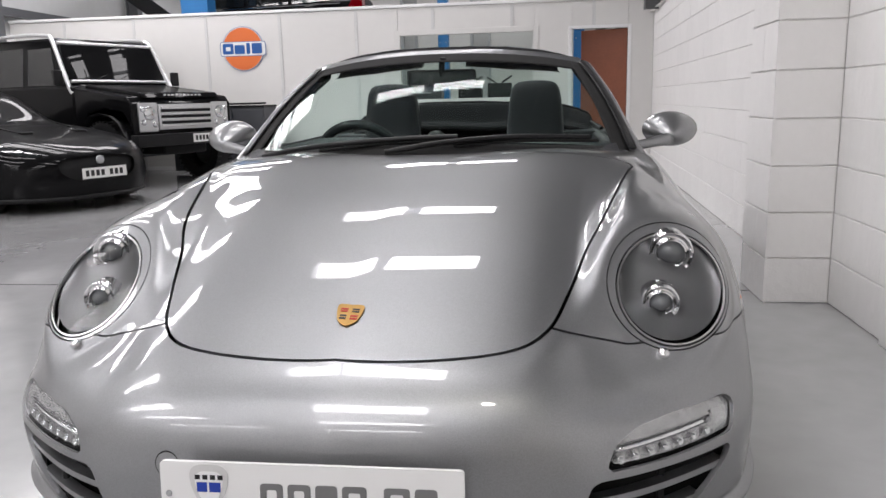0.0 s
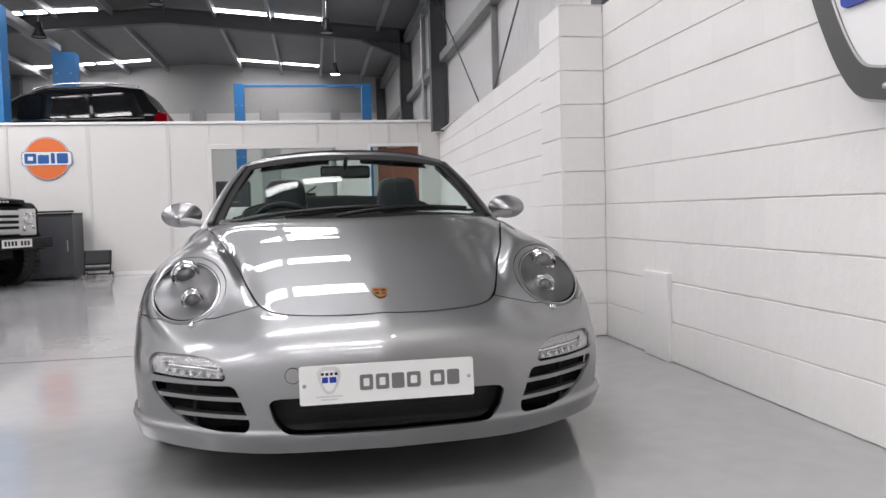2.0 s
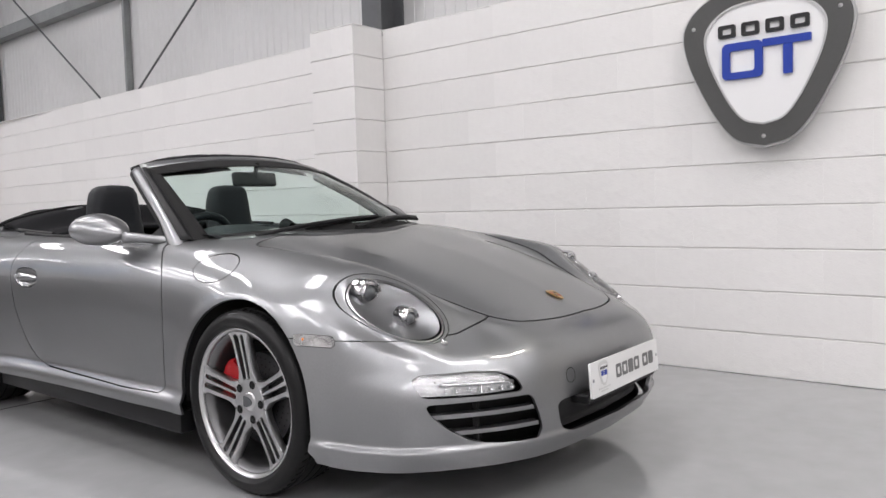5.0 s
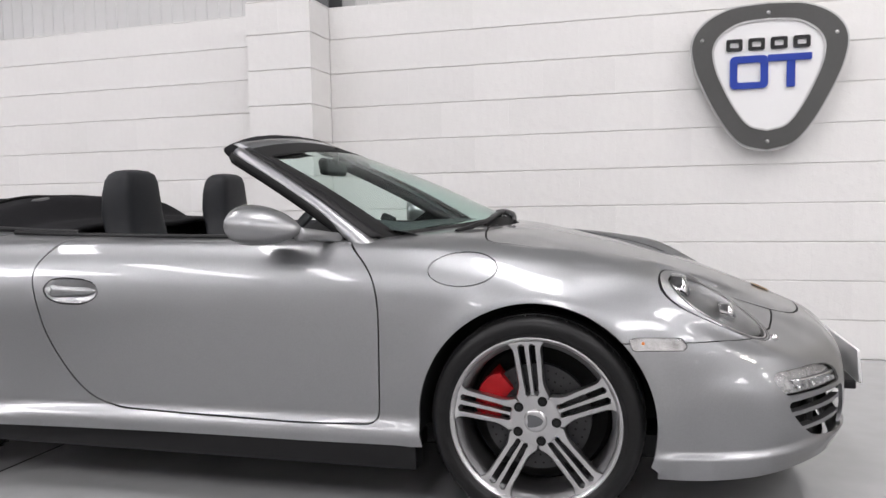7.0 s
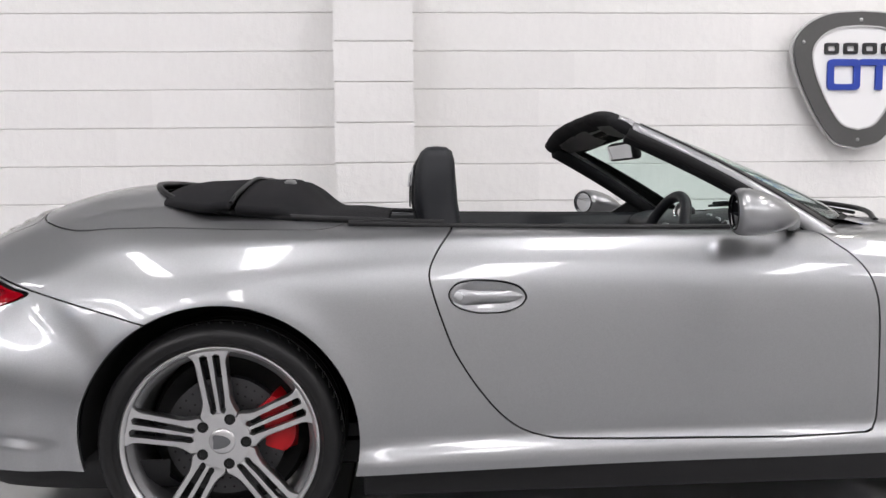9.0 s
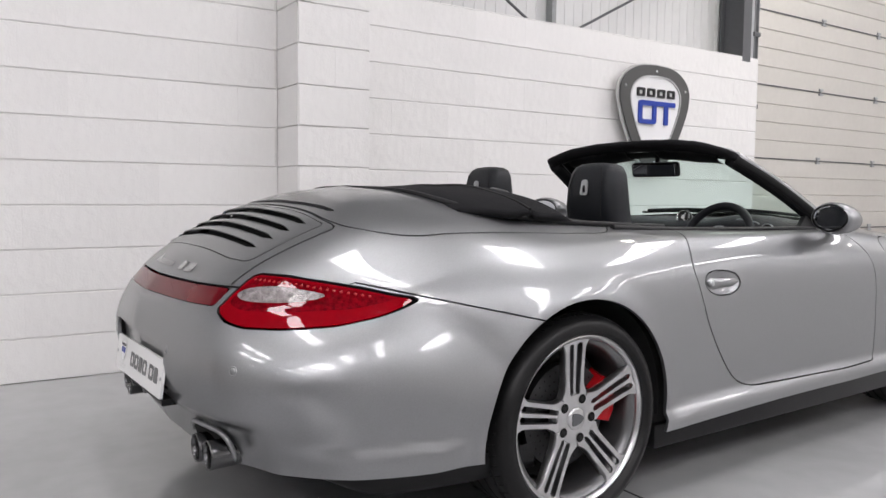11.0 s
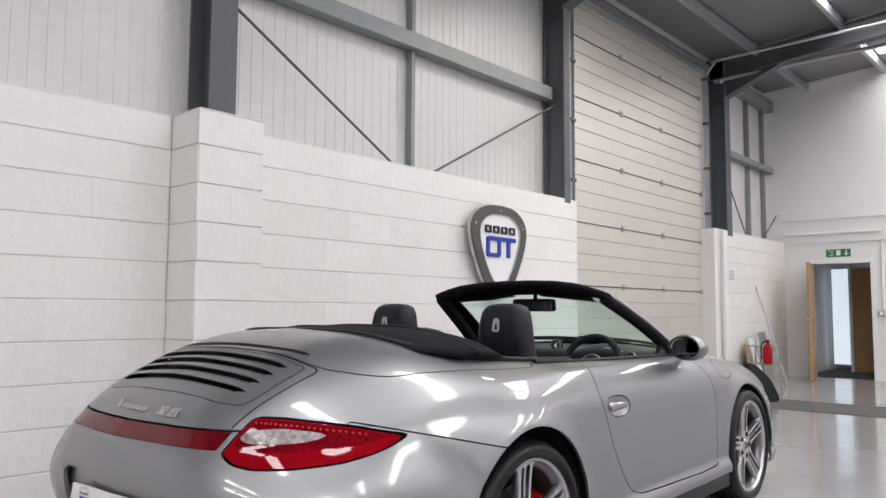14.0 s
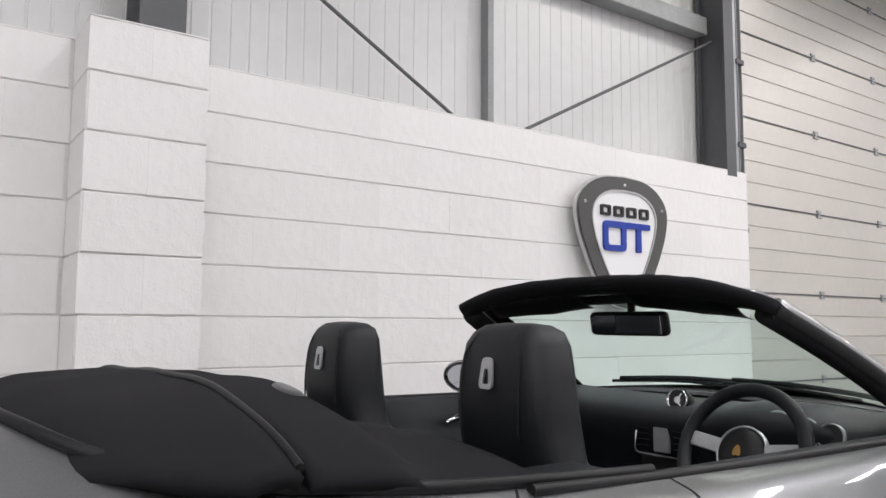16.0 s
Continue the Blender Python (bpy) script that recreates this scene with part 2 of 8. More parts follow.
# block wall: backing in the joint colour, blocks proud of it, built as pieces at the end of the file
wall_east = tagged(box("wall_east", (WX + 0.006, -0.20, 0), (WX + 0.14, PIER[2] - .01, WTOP - 0.002), M_MORTAR), "white painted concrete block wall", "wall", kind="structure")
wall_far = tagged(box("wall_far", (WX + 0.006, PIER[2], 0), (WX + 0.14, PART_Y + .1, WTOP - 0.002), M_MORTAR, m=FAR), "white painted concrete block wall beyond the pier", "wall", kind="structure")
pier = tagged(box("pier", (PIER[0] + 0.008, PIER[1] + 0.008, 0), (WX + 0.004, PIER[2] - 0.008, WTOP - 0.002), M_MORTAR), "white painted concrete block pier against the wall", "pier", kind="structure")
wall_gate = tagged(box("wall_gate", (WX + 0.006, SOUTH, 0), (WX + 0.3, -4.0, WTOP + 0.03), M_MORTAR), "white painted block wall beside the sectional door", "wall", kind="structure")


# profiled cladding above the block wall
def cladding(name, x, y0, y1, z0, z1, pitch=0.1, deep=0.0035):
    xs, vs, fs = [], [], []
    y = y0
    while y < y1 - 0.001:
        for dy, dx in ((0, 0), (pitch * 0.86, 0), (pitch * 0.89, deep), (pitch * 0.97, deep)):
            xs.append((min(y + dy, y1), dx))
        y += pitch
    xs.append((y1, 0))
    for yy, dx in xs:
        vs += [(x + dx, yy, z0), (x + dx, yy, z1)]
    for i in range(len(xs) - 1):
        fs.append((2 * i, 2 * i + 1, 2 * i + 3, 2 * i + 2))
    n = len(vs)
    vs += [(x + 0.06, y0, z0), (x + 0.06, y0, z1), (x + 0.06, y1, z1), (x + 0.06, y1, z0)]
    fs.append((n, n + 1, n + 2, n + 3))
    return obj(name, vs, fs, M_CLAD)


tagged(cladding("cladding_east", 1.74, -0.3, NORTH, WTOP - 0.3, EAVE + 0.1), "white ribbed metal wall cladding above the block wall", "wall cladding", kind="structure")
tagged(cladding("cladding_gate", 1.74, SOUTH, -4.3, WTOP - 0.3, EAVE + 0.1), "white ribbed metal wall cladding beside the sectional door", "wall cladding", kind="structure")
tagged(box("wall_lintel", (1.74, -4.3, 4.75), (1.8, -0.3, EAVE + 0.1), M_CLAD), "white cladding above the sectional door", "wall", kind="structure")
tagged(box("wall_cap", (WX + 0.14, -0.20, WTOP - 0.012), (1.74, NORTH, WTOP - 0.006), M_PAINT_WALL), "white painted top of the block wall", "wall", kind="structure")

# steel frame: columns, rails, posts and bracing
COLUMNS = (-4.62, -0.02, 4.19, 11.75, 16.2, NORTH - 0.2)
for y in COLUMNS:
    z0 = (WTOP - 0.04 if y < 13 else 0)
    tagged(i_beam("steel_column", roof_z(1.6) - z0 - 0.05, pose(1.59, y, z0, 0, 0, 90), 0.26, 0.12 if y == -0.02 else 0.2), "grey painted steel column of the portal frame", "column", group="portal frame columns", kind="structure")
    if y > -1:
        tagged(i_beam("steel_column", roof_z(1.6) - 0.05, pose(WEST + 0.2, y, 0, 0, 0, 90), 0.26, 0.2), "grey painted steel column of the portal frame", "column", group="portal frame columns", kind="structure")
for y in (-4.62, -0.02, 4.19, 11.75, 16.2):
    for sgn, x0 in ((1, 1.72), (-1, WEST)):
        a = Vector((x0, y, EAVE - 0.2))
        b = Vector((APEX_X, y, roof_z(APEX_X) - 0.2))
        bm = bmesh.new()
        d = b - a
        n = Vector((-d.z, 0, d.x)).normalized() * (1 if d.x > 0 else -1)
        for lo, hi, w in ((-0.17, -0.15, 0.09), (0.13, 0.15, 0.09), (-0.149, 0.129, 0.007)):
            vs = [bm.verts.new(p + n * h + Vector((0, s * w, 0))) for p in (a, b) for h in (lo, hi) for s in (-1, 1)]
            for f in ((0, 1, 3, 2), (4, 6, 7, 5), (0, 4, 5, 1), (2, 3, 7, 6), (0, 2, 6, 4), (1, 5, 7, 3)):
                bm.faces.new([vs[i] for i in f])
        # haunch at the knee
        e = a + d * 0.22
        for s in (-0.008, 0.008):
            bm.faces.new([bm.verts.new(q + Vector((0, s, 0))) for q in (a - n * 0.15, e - n * 0.15, a - n * 0.55)])
        q0, q1 = a - n * 0.55, e - n * 0.16
        bm.faces.new([bm.verts.new(q) for q in (q0 + Vector((0, -0.09, 0)), q0 + Vector((0, 0.09, 0)), q1 + Vector((0, 0.09, 0)), q1 + Vector((0, -0.09, 0)))])
        tagged(part("rafter", bm, M_STEEL), "grey steel roof rafter with haunched knee", "rafter", group="roof rafters", kind="structure")
for y0, y1, zr in ((0.045, 4.085, 3.39), (4.295, 11.62, 3.39), (11.9, NORTH, 3.39), (SOUTH, -4.75, 3.58)):
    tagged(box("cladding_rail", (1.6, y0, zr), (1.735, y1, zr + .14 if zr < 3.5 else zr + .10), M_RAIL, bevel=0.004), "galvanised horizontal cladding rail", "cladding rail", kind="structure")
    tagged(box("eaves_rail", (1.58, y0, EAVE - 0.35), (1.735, y1, EAVE - 0.15), M_RAIL, bevel=0.004), "galvanised eaves beam", "cladding rail", kind="structure")
for y in (2.17, 8.17, -6.1, -6.85, 14.0):
    tagged(box("wall_post", (1.66, y - 0.022, WTOP - 0.02), (1.73, y + 0.022, 3.385 if y > 0 else 3.575), M_RAIL), "galvanised steel wall post", "wall post", kind="structure")
    tagged(box("wall_post", (1.66, y - 0.022, 3.535 if y > 0 else 3.685), (1.73, y + 0.022, EAVE - 0.355), M_RAIL), "galvanised steel wall post", "wall post", kind="structure")
for a, b in (((1.58, 2.44, 2.29), (1.58, 4.24, 3.30)), ((1.58, 2.05, 2.29), (1.58, .03, 3.33)), ((1.58, 8.6, 2.29), (1.58, 11.6, 4.4)),
             ((1.58, 7.8, 2.29), (1.58, 4.5, 4.4)), ((1.58, -5.7, 2.27), (1.58, -4.75, 3.3)), ((1.58, -6.3, 2.27), (1.58, -7.9, 3.3))):
    tagged(tube("brace_rod", (a, b), 0.011, M_STEEL, sides=8), "thin dark steel bracing rod", "brace", kind="structure")

# roof lining with openings for the translucent sheets, and purlins
BAYS = ((-6.6, -6.1), (-3.8, -3.2), (-1.65, -0.8), (2.0, 2.8), (5.05, 5.55), (7.3, 7.75), (11.0, 11.5), (12.6, 13.3), (16.1, 17.05), (21.45, 21.75))
STRIPS = ((-8.2, -4.9), (-2.6, -0.25))
ADDED_WEST_BAYS = ((9.0, 10.2),)          # unseen bay added to brighten from the west, only on the far slope
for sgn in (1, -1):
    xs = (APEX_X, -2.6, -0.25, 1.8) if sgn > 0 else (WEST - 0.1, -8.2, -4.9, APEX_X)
    ys = [SOUTH - 0.1] + [v for b in sorted(BAYS + (ADDED_WEST_BAYS if sgn < 0 else ())) for v in b] + [NORTH + 0.1]
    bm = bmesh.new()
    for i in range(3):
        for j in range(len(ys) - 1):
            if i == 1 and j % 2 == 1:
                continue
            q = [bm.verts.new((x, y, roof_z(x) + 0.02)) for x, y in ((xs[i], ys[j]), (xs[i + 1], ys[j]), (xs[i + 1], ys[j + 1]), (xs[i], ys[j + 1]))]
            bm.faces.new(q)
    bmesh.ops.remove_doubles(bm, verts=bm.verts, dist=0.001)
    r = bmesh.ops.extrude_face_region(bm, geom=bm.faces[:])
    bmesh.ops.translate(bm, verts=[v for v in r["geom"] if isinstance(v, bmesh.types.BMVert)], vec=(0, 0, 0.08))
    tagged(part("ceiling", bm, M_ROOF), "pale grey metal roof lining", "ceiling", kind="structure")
for y0, y1 in BAYS + ADDED_WEST_BAYS:
    for x0, x1 in STRIPS if (y0, y1) in BAYS else STRIPS[:1]:
        ym = (y0 + y1) / 2
        split = x0 + (x1 - x0) * 0.56
        for u0, u1 in ((x0 + 0.01, split - 0.05), (split + 0.05, x1 - 0.01)):
            vs = [(x, y, roof_z(x) + 0.03) for x, y in ((u0, y0), (u1, y0), (u1, y1), (u0, y1))]
            tagged(obj("rooflight", vs, [(0, 1, 2, 3)], M_ROOFLIGHT), "translucent white rooflight sheet letting daylight in, known or added", "rooflight", group="rooflights", kind="structure")
for x in (1.0, -0.2, -1.35, -2.5, -4.6, -5.7, -6.75, -7.9):
    tagged(box("purlin", (x - 0.03, SOUTH, roof_z(x) - 0.14), (x + 0.03, NORTH, roof_z(x) - 0.005), M_GALV), "galvanised roof purlin", "purlin", group="roof purlins", kind="structure")

# closing walls
tagged(box("wall_west", (WEST - 0.3, SOUTH, 0), (WEST - 0.02, NORTH, EAVE + 0.02), M_CLAD), "pale metal clad side wall of the hall", "wall", kind="structure")
# unseen white base, added to throw more light onto the car's flank
tagged(box("wall_west_base", (WEST - 0.018, SOUTH + 0.01, 0), (WEST + 0.12, NORTH - 0.01, WTOP), M_PAINT_WALL, bevel=0.004), "unseen white wall base along the far side, added to bounce light", "wall", kind="structure")
for z in (2.6, 3.7):
    tagged(box("cladding_rail", (WEST, 4.5, z), (WEST + 0.12, NORTH, z + 0.14), M_STEEL), "dark steel horizontal cladding rail", "cladding rail", kind="structure")
# same pale cladding, with the far gable's shade put into a darker colour
M_GABLE_SHADE = material("shade_toned_gable", (0.46, 0.46, 0.455), rough=0.5, grain=0.05, scale=1.2)
tagged(box("wall_north", (WEST, NORTH, 0), (1.8, NORTH + 0.2, roof_z(APEX_X)), M_GABLE_SHADE), "pale metal clad gable wall of the hall, its shade put into the colour", "wall", kind="structure")


# ---------------------------------------------------------------- the silver convertible
M_SILVER = paint_metallic("silver_metallic_paint", (0.320, 0.324, 0.331), .09)
M_SEAM = material("seam_black", (0.006, 0.006, 0.006), rough=0.9)
M_TYRE = material("tyre_rubber", (0.0068, 0.0068, 0.0072), rough=0.42, spec=0.35, grain=0.12, scale=25, bump=0.1)
M_RIM = material("machined_alloy", (0.56, 0.56, 0.565), rough=0.3, metal=1.0, grain=0.05, scale=40)
M_RIM_DARK = material("grey_barrel", (0.18, 0.18, 0.184), rough=0.35, metal=0.8)
M_DISC = material("brake_disc", (0.055, 0.055, 0.057), rough=0.45, metal=0.8, grain=0.1, scale=30)
M_LEATHER = material("black_leather", (0.0105, 0.0118, 0.0145), rough=0.48, spec=0.35, grain=0.1, scale=20, bump=0.25, bump_scale=400)
M_FABRIC = material("black_roof_fabric", (0.0105, 0.0105, 0.0118), rough=0.9, spec=0.2, grain=0.12, scale=60, bump=0.3, bump_scale=700)
M_LAMPGLASS = material("lamp_cover", (0.95, 0.96, 0.96), rough=0.0, trans=1.0, ior=1.12)
M_REFLECT = material("reflector", (0.72, 0.73, 0.74), rough=0.12, metal=1.0)
M_BOWL = material("lamp_bowl", (0.17, 0.172, 0.176), rough=0.3, metal=0.85)
M_REFLECT2 = material("satin_reflector", (0.50, 0.50, 0.505), rough=0.25, metal=0.9, grain=0.25, scale=30, bump=0.6, bump_scale=120)
M_LENS = material("projector_lens", (0.10, 0.105, 0.11), rough=0.03, coat=1.0, spec=0.8)
M_REDLENS = material("red_lens", (0.235, 0.0012, 0.006), rough=0.3, spec=0.0, coat=0.8, coat_rough=0.0, grain=0.12, scale=40)
M_REDDARK = material("dark_red_strip", (0.115, 0.002, 0.006), rough=0.3, spec=0.0, coat=0.9, coat_rough=0.0, grain=.1, scale=40)
M_CLEARLENS = material("clear_ribbed_lens", (0.55, 0.54, 0.54), rough=0.15, metal=0.8, coat=1.0, grain=0.45, scale=45)
M_AMBER = material("amber_bulb", (0.7, 0.22, 0.05), rough=0.3)
M_WINDSCREEN = material("windscreen_glass", (0.74, 0.87, 0.825), rough=0.0, trans=1.0, ior=1.08)
M_PLATE = material("plate_white", (0.80, 0.80, 0.79), rough=0.3, coat=0.6)
M_INK = material("plate_grey_ink", (0.17, 0.17, 0.17), rough=0.5)
M_GOLD = material("badge_gold", (0.42, 0.25, 0.08), rough=0.3, metal=0.8)
M_BADGE_RED = material("badge_red", (0.35, 0.01, 0.01), rough=0.3)
M_INKBLUE = material("sign_blue", (0.012, 0.045, 0.34), rough=0.4)
M_INKBLACK = material("sign_black", (0.012, 0.012, 0.013), rough=0.4)
M_MIRROR = material("mirror_glass", (0.55, 0.57, 0.60), rough=0.01, metal=1.0)

CAR = pose(-0.352, 2.306, 0, -.18, 0, .5)
car = thing("convertible_car", "silver metallic two-door sports convertible, roof folded, parked beside the wall", "car", CAR)

# Long design lines of the body: x out from the middle, y backwards from the front axle, z up.
L_MIDDLE = ((0, -.945, .175), (0, -.985, .26), (0, -.992, .40), (0, -.962, .512), (0, -.835, .603), (0, -.52, .742), (0, -.2, .838), (0, .18, .893), (0, .55, .90),
            (0, 1.2, .91), (0, 1.8, .965), (0, 2.35, 1.035), (0, 2.80, 1.034), (0, 3.16, .918), (0, 3.385, .745), (0, 3.445, .53), (0, 3.36, .26))
L_BONNET = ((.33, -.92, .175), (.33, -.962, .26), (.33, -.968, .40), (.33, -.933, .508), (.33, -.81, .592), (.33, -.51, .732), (.34, -.2, .829), (.36, .17, .888), (.36, .55, .90),
            (.36, 1.2, .905), (.35, 1.8, .95), (.34, 2.35, 1.012), (.34, 2.78, 1.012), (.35, 3.11, .898), (.37, 3.33, .742), (.39, 3.42, .53), (.39, 3.335, .26))
L_VALLEY = ((.50, -.86, .175), (.505, -.90, .26), (.505, -.912, .40), (.49, -.872, .50), (.475, -.74, .580), (.485, -.49, .714), (.495, -.2, .813), (.53, .16, .877), (.55, .55, .888),
            (.56, 1.2, .892), (.54, 1.78, .925), (.53, 2.33, .962), (.53, 2.72, .960), (.54, 3.03, .868), (.57, 3.215, .738), (.605, 3.345, .53), (.595, 3.265, .26))
L_CROWN = ((.65, -.75, .175), (.66, -.79, .26), (.66, -.81, .40), (.645, -.77, .50), (.64, -.665, .582), (.635, -.49, .714), (.632, -.25, .800), (.645, .15, .860), (.68, .55, .874),
           (.695, 1.2, .880), (.69, 1.75, .893), (.69, 2.30, .902), (.69, 2.64, .892), (.69, 2.89, .815), (.715, 3.03, .725), (.765, 3.20, .53), (.745, 3.12, .26))
L_SHOULDER = ((.77, -.63, .175), (.785, -.665, .26), (.785, -.685, .40), (.77, -.645, .49), (.77, -.58, .565), (.776, -.455, .655), (.776, -.235, .746), (.778, .15, .806), (.783, .55, .838),
              (.79, 1.2, .848), (.795, 1.75, .853), (.81, 2.30, .842), (.815, 2.55, .815), (.80, 2.78, .758), (.80, 2.88, .70), (.85, 3.01, .53), (.825, 2.95, .26))
L_WIDEST = ((.84, -.51, .175), (.855, -.53, .26), (.86, -.54, .40), (.86, -.51, .47), (.862, -.46, .545), (.868, -.35, .615), (.874, -.13, .675), (.868, .18, .70), (.858, .55, .715),
            (.858, 1.2, .72), (.868, 1.75, .725), (.895, 2.25, .735), (.903, 2.48, .69), (.892, 2.63, .63), (.885, 2.69, .58), (.893, 2.79, .46), (.865, 2.76, .26))
L_LOWER = ((.862, -.43, .175), (.88, -.43, .25), (.89, -.42, .34), (.895, -.39, .39), (.90, -.3, .44), (.905, -.2, .47), (.902, -.03, .48), (.888, .25, .47), (.872, .55, .465),
           (.872, 1.2, .465), (.888, 1.75, .465), (.918, 2.2, .49), (.924, 2.40, .46), (.92, 2.51, .43), (.913, 2.55, .41), (.90, 2.58, .36), (.872, 2.58, .26))
L_SILL = ((.868, -.36, .175), (.882, -.36, .2), (.89, -.33, .22), (.90, -.28, .23), (.905, -.2, .235), (.905, -.1, .235), (.895, .05, .235), (.882, .3, .235), (.868, .55, .235),
          (.868, 1.2, .235), (.882, 1.75, .235), (.912, 2.15, .24), (.92, 2.32, .245), (.918, 2.42, .25), (.912, 2.46, .255), (.90, 2.49, .26), (.872, 2.49, .26))
LINES = (L_MIDDLE, L_BONNET, L_VALLEY, L_CROWN, L_SHOULDER, L_WIDEST, L_LOWER, L_SILL)


def body_surface(nu=18, nv=12):
    """The whole skin as one grid: splines along the design lines, then across them."""
    along = np.array([spline(line, nu) for line in LINES])            # lines x stations
    half = np.array([spline(along[:, i], nv) for i in range(along.shape[1])])
    mirror = half[:, :0:-1] * np.array((-1, 1, 1))
    full = np.concatenate([mirror, half], axis=1)
    s, c = full.shape[:2]
    verts = full.reshape(-1, 3)
    idx = np.arange(s * c).reshape(s, c)
    faces = [(idx[i, j], idx[i, j + 1], idx[i + 1, j + 1], idx[i + 1, j]) for i in range(s - 1) for j in range(c - 1)]
    return verts, faces


def clip(skin, d):
    """The part of a skin on which the field d is below zero, cut cleanly along d = 0."""
    verts, faces = skin
    d = np.where(np.abs(d) < 1e-6, -1e-6, d)
    inside = d < 0
    out_v, used, cuts, out_f = [], {}, {}, []

    def keep(i):
        if i not in used:
            used[i] = len(out_v)
            out_v.append(verts[i])
        return used[i]

    def cut(i, j):
        k = (i, j) if i < j else (j, i)
        if k not in cuts:
            a, b = k
            t = d[a] / (d[a] - d[b])
            cuts[k] = len(out_v)
            out_v.append(verts[a] + (verts[b] - verts[a]) * t)
        return cuts[k]

    for f in faces:
        ins = [inside[i] for i in f]
        if all(ins):
            out_f.append(tuple(keep(i) for i in f))
        elif any(ins):
            g = []
            for a in range(len(f)):
                i, j = f[a], f[(a + 1) % len(f)]
                if inside[i]:
                    g.append(keep(i))
                if inside[i] != inside[j]:
                    g.append(cut(i, j))
            g = [v for n, v in enumerate(g) if v != g[n - 1]]
            if len(g) > 2:
                out_f.append(tuple(g))
    return np.array(out_v) if out_v else np.zeros((0, 6)), out_f


def outline_field(p, q, poly):
    """Signed distance of the points (p, q) from a closed outline: below zero inside."""
    poly = np.array(poly)
    best = np.full(len(p), 1e9)
    odd = np.zeros(len(p), bool)
    for a, b in zip(poly, np.roll(poly, -1, axis=0)):
        e = b - a
        w = np.stack([p - a[0], q - a[1]], 1)
        t = np.clip((w @ e) / max(e @ e, 1e-12), 0, 1)
        best = np.minimum(best, ((w - t[:, None] * e) ** 2).sum(1))
        c = ((a[1] > q) != (b[1] > q)) & (p < (b[0] - a[0]) * (q - a[1]) / (b[1] - a[1] + 1e-12) + a[0])
        odd ^= c
    return np.where(odd, -1, 1) * np.sqrt(best)


def rounded(points, n=6):
    return spline(points, n, closed=True)


def both(points):
    """A closed outline from its right half, listed from the middle round to the middle."""
    return list(points) + [(-x, y) for x, y in points[::-1] if abs(x) > 1e-6]


def corner_path(points, r=0.03, n=5):
    """A closed outline with straight sides and rounded corners."""
    out = []
    c = len(points)
    for i in range(c):
        a, b, d = (Vector(points[k % c]) for k in (i - 1, i, i + 1))
        u, v = (a - b), (d - b)
        k = min(r, u.length * 0.45, v.length * 0.45)
        p, q = b + u.normalized() * k, b + v.normalized() * k
        for s in range(n + 1):
            t = s / n
            out.append(tuple(p * (1 - t) ** 2 + b * 2 * t * (1 - t) + q * t * t))
    return out


SIDE = lambda v: (v[:, 1], v[:, 2])
PLAN = lambda v: (v[:, 0], v[:, 1])
FRONT = lambda v: (np.abs(v[:, 0]), v[:, 2])

BONNET = rounded(both([(0, -.865), (.18, -.850), (.32, -.808), (.392, -.735), (.440, -.60), (.480, -.46), (.530, -.32), (.625, .05), (.648, .13), (.60, .185), (.3, .228), (0, .24)]), 6)
DOOR = corner_path([(.66, .93), (.603, .852), (.539, .798), (.502, .745), (.485, .675), (.482, .60), (.483, .45), (.486, .294), (.757, .290), (1.21, .298), (1.44, .306), (1.526, .335), (1.587, .386), (1.652, .468), (1.71, .563), (1.755, .690), (1.778, .775), (1.74, .843), (1.66, .93)], 0.04)
COCKPIT = rounded(both([(0, .40), (.40, .41), (.62, .47), (.683, .60), (.69, 1.0), (.69, 1.5), (.685, 1.72), (.677, 1.95), (.655, 2.22), (.582, 2.475), (.375, 2.635), (0, 2.682)]), 6)
LID = corner_path(both([(0, 2.995), (.44, 2.98), (.505, 2.962), (.492, 3.12), (.468, 3.27), (.455, 3.42), (0, 3.46)]), 0.03)
COVER = corner_path(both([(0, 2.99), (.43, 2.976), (.51, 2.95), (.60, 2.87), (.66, 2.78), (.705, 2.6), (.735, 2.25), (.738, 2.08), (.715, 2.035), (.66, 2.0), (0, 1.8)]), 0.05)
HEADLAMP = rounded([(.652 + .131 * math.cos(a) + .008 * math.cos(a + .9), .660 + .104 * math.sin(a) + .004 * math.cos(a)) for a in np.linspace(0, 2 * math.pi, 14, endpoint=False)], 4)
FOGLAMP = corner_path([(.494, .414), (.508, .449), (.55, .470), (.62, .477), (.735, .473), (.757, .455), (.749, .408), (.62, .404), (.50, .405)], 0.014)
SIDEVENT = corner_path([(.468, .391), (.60, .390), (.748, .388), (.735, .355), (.693, .308), (.64, .270), (.60, .256), (.52, .247), (.432, .247), (.424, .278)], 0.018)
GRILLE = corner_path(both([(0, .354), (.345, .351), (.368, .340), (.352, .278), (.325, .245), (.28, .238), (0, .236)]), 0.02)
TAILLAMP = corner_path([(.490, .694), (.498, .743), (.505, .790), (.585, .786), (.66, .772), (.730, .755), (.812, .730), (.800, .688), (.761, .666), (.684, .656), (.595, .655), (.538, .667)], 0.014)
FUELCAP = [(.223 + .108 * math.cos(a), .779 + .050 * math.sin(a)) for a in np.linspace(0, 2 * math.pi, 40, endpoint=False)]
PLATE_NICHE = corner_path(both([(0, .575), (.29, .575), (.32, .555), (.30, .43), (.26, .415), (0, .415)]), 0.03)

skin = body_surface()
v = skin[0]
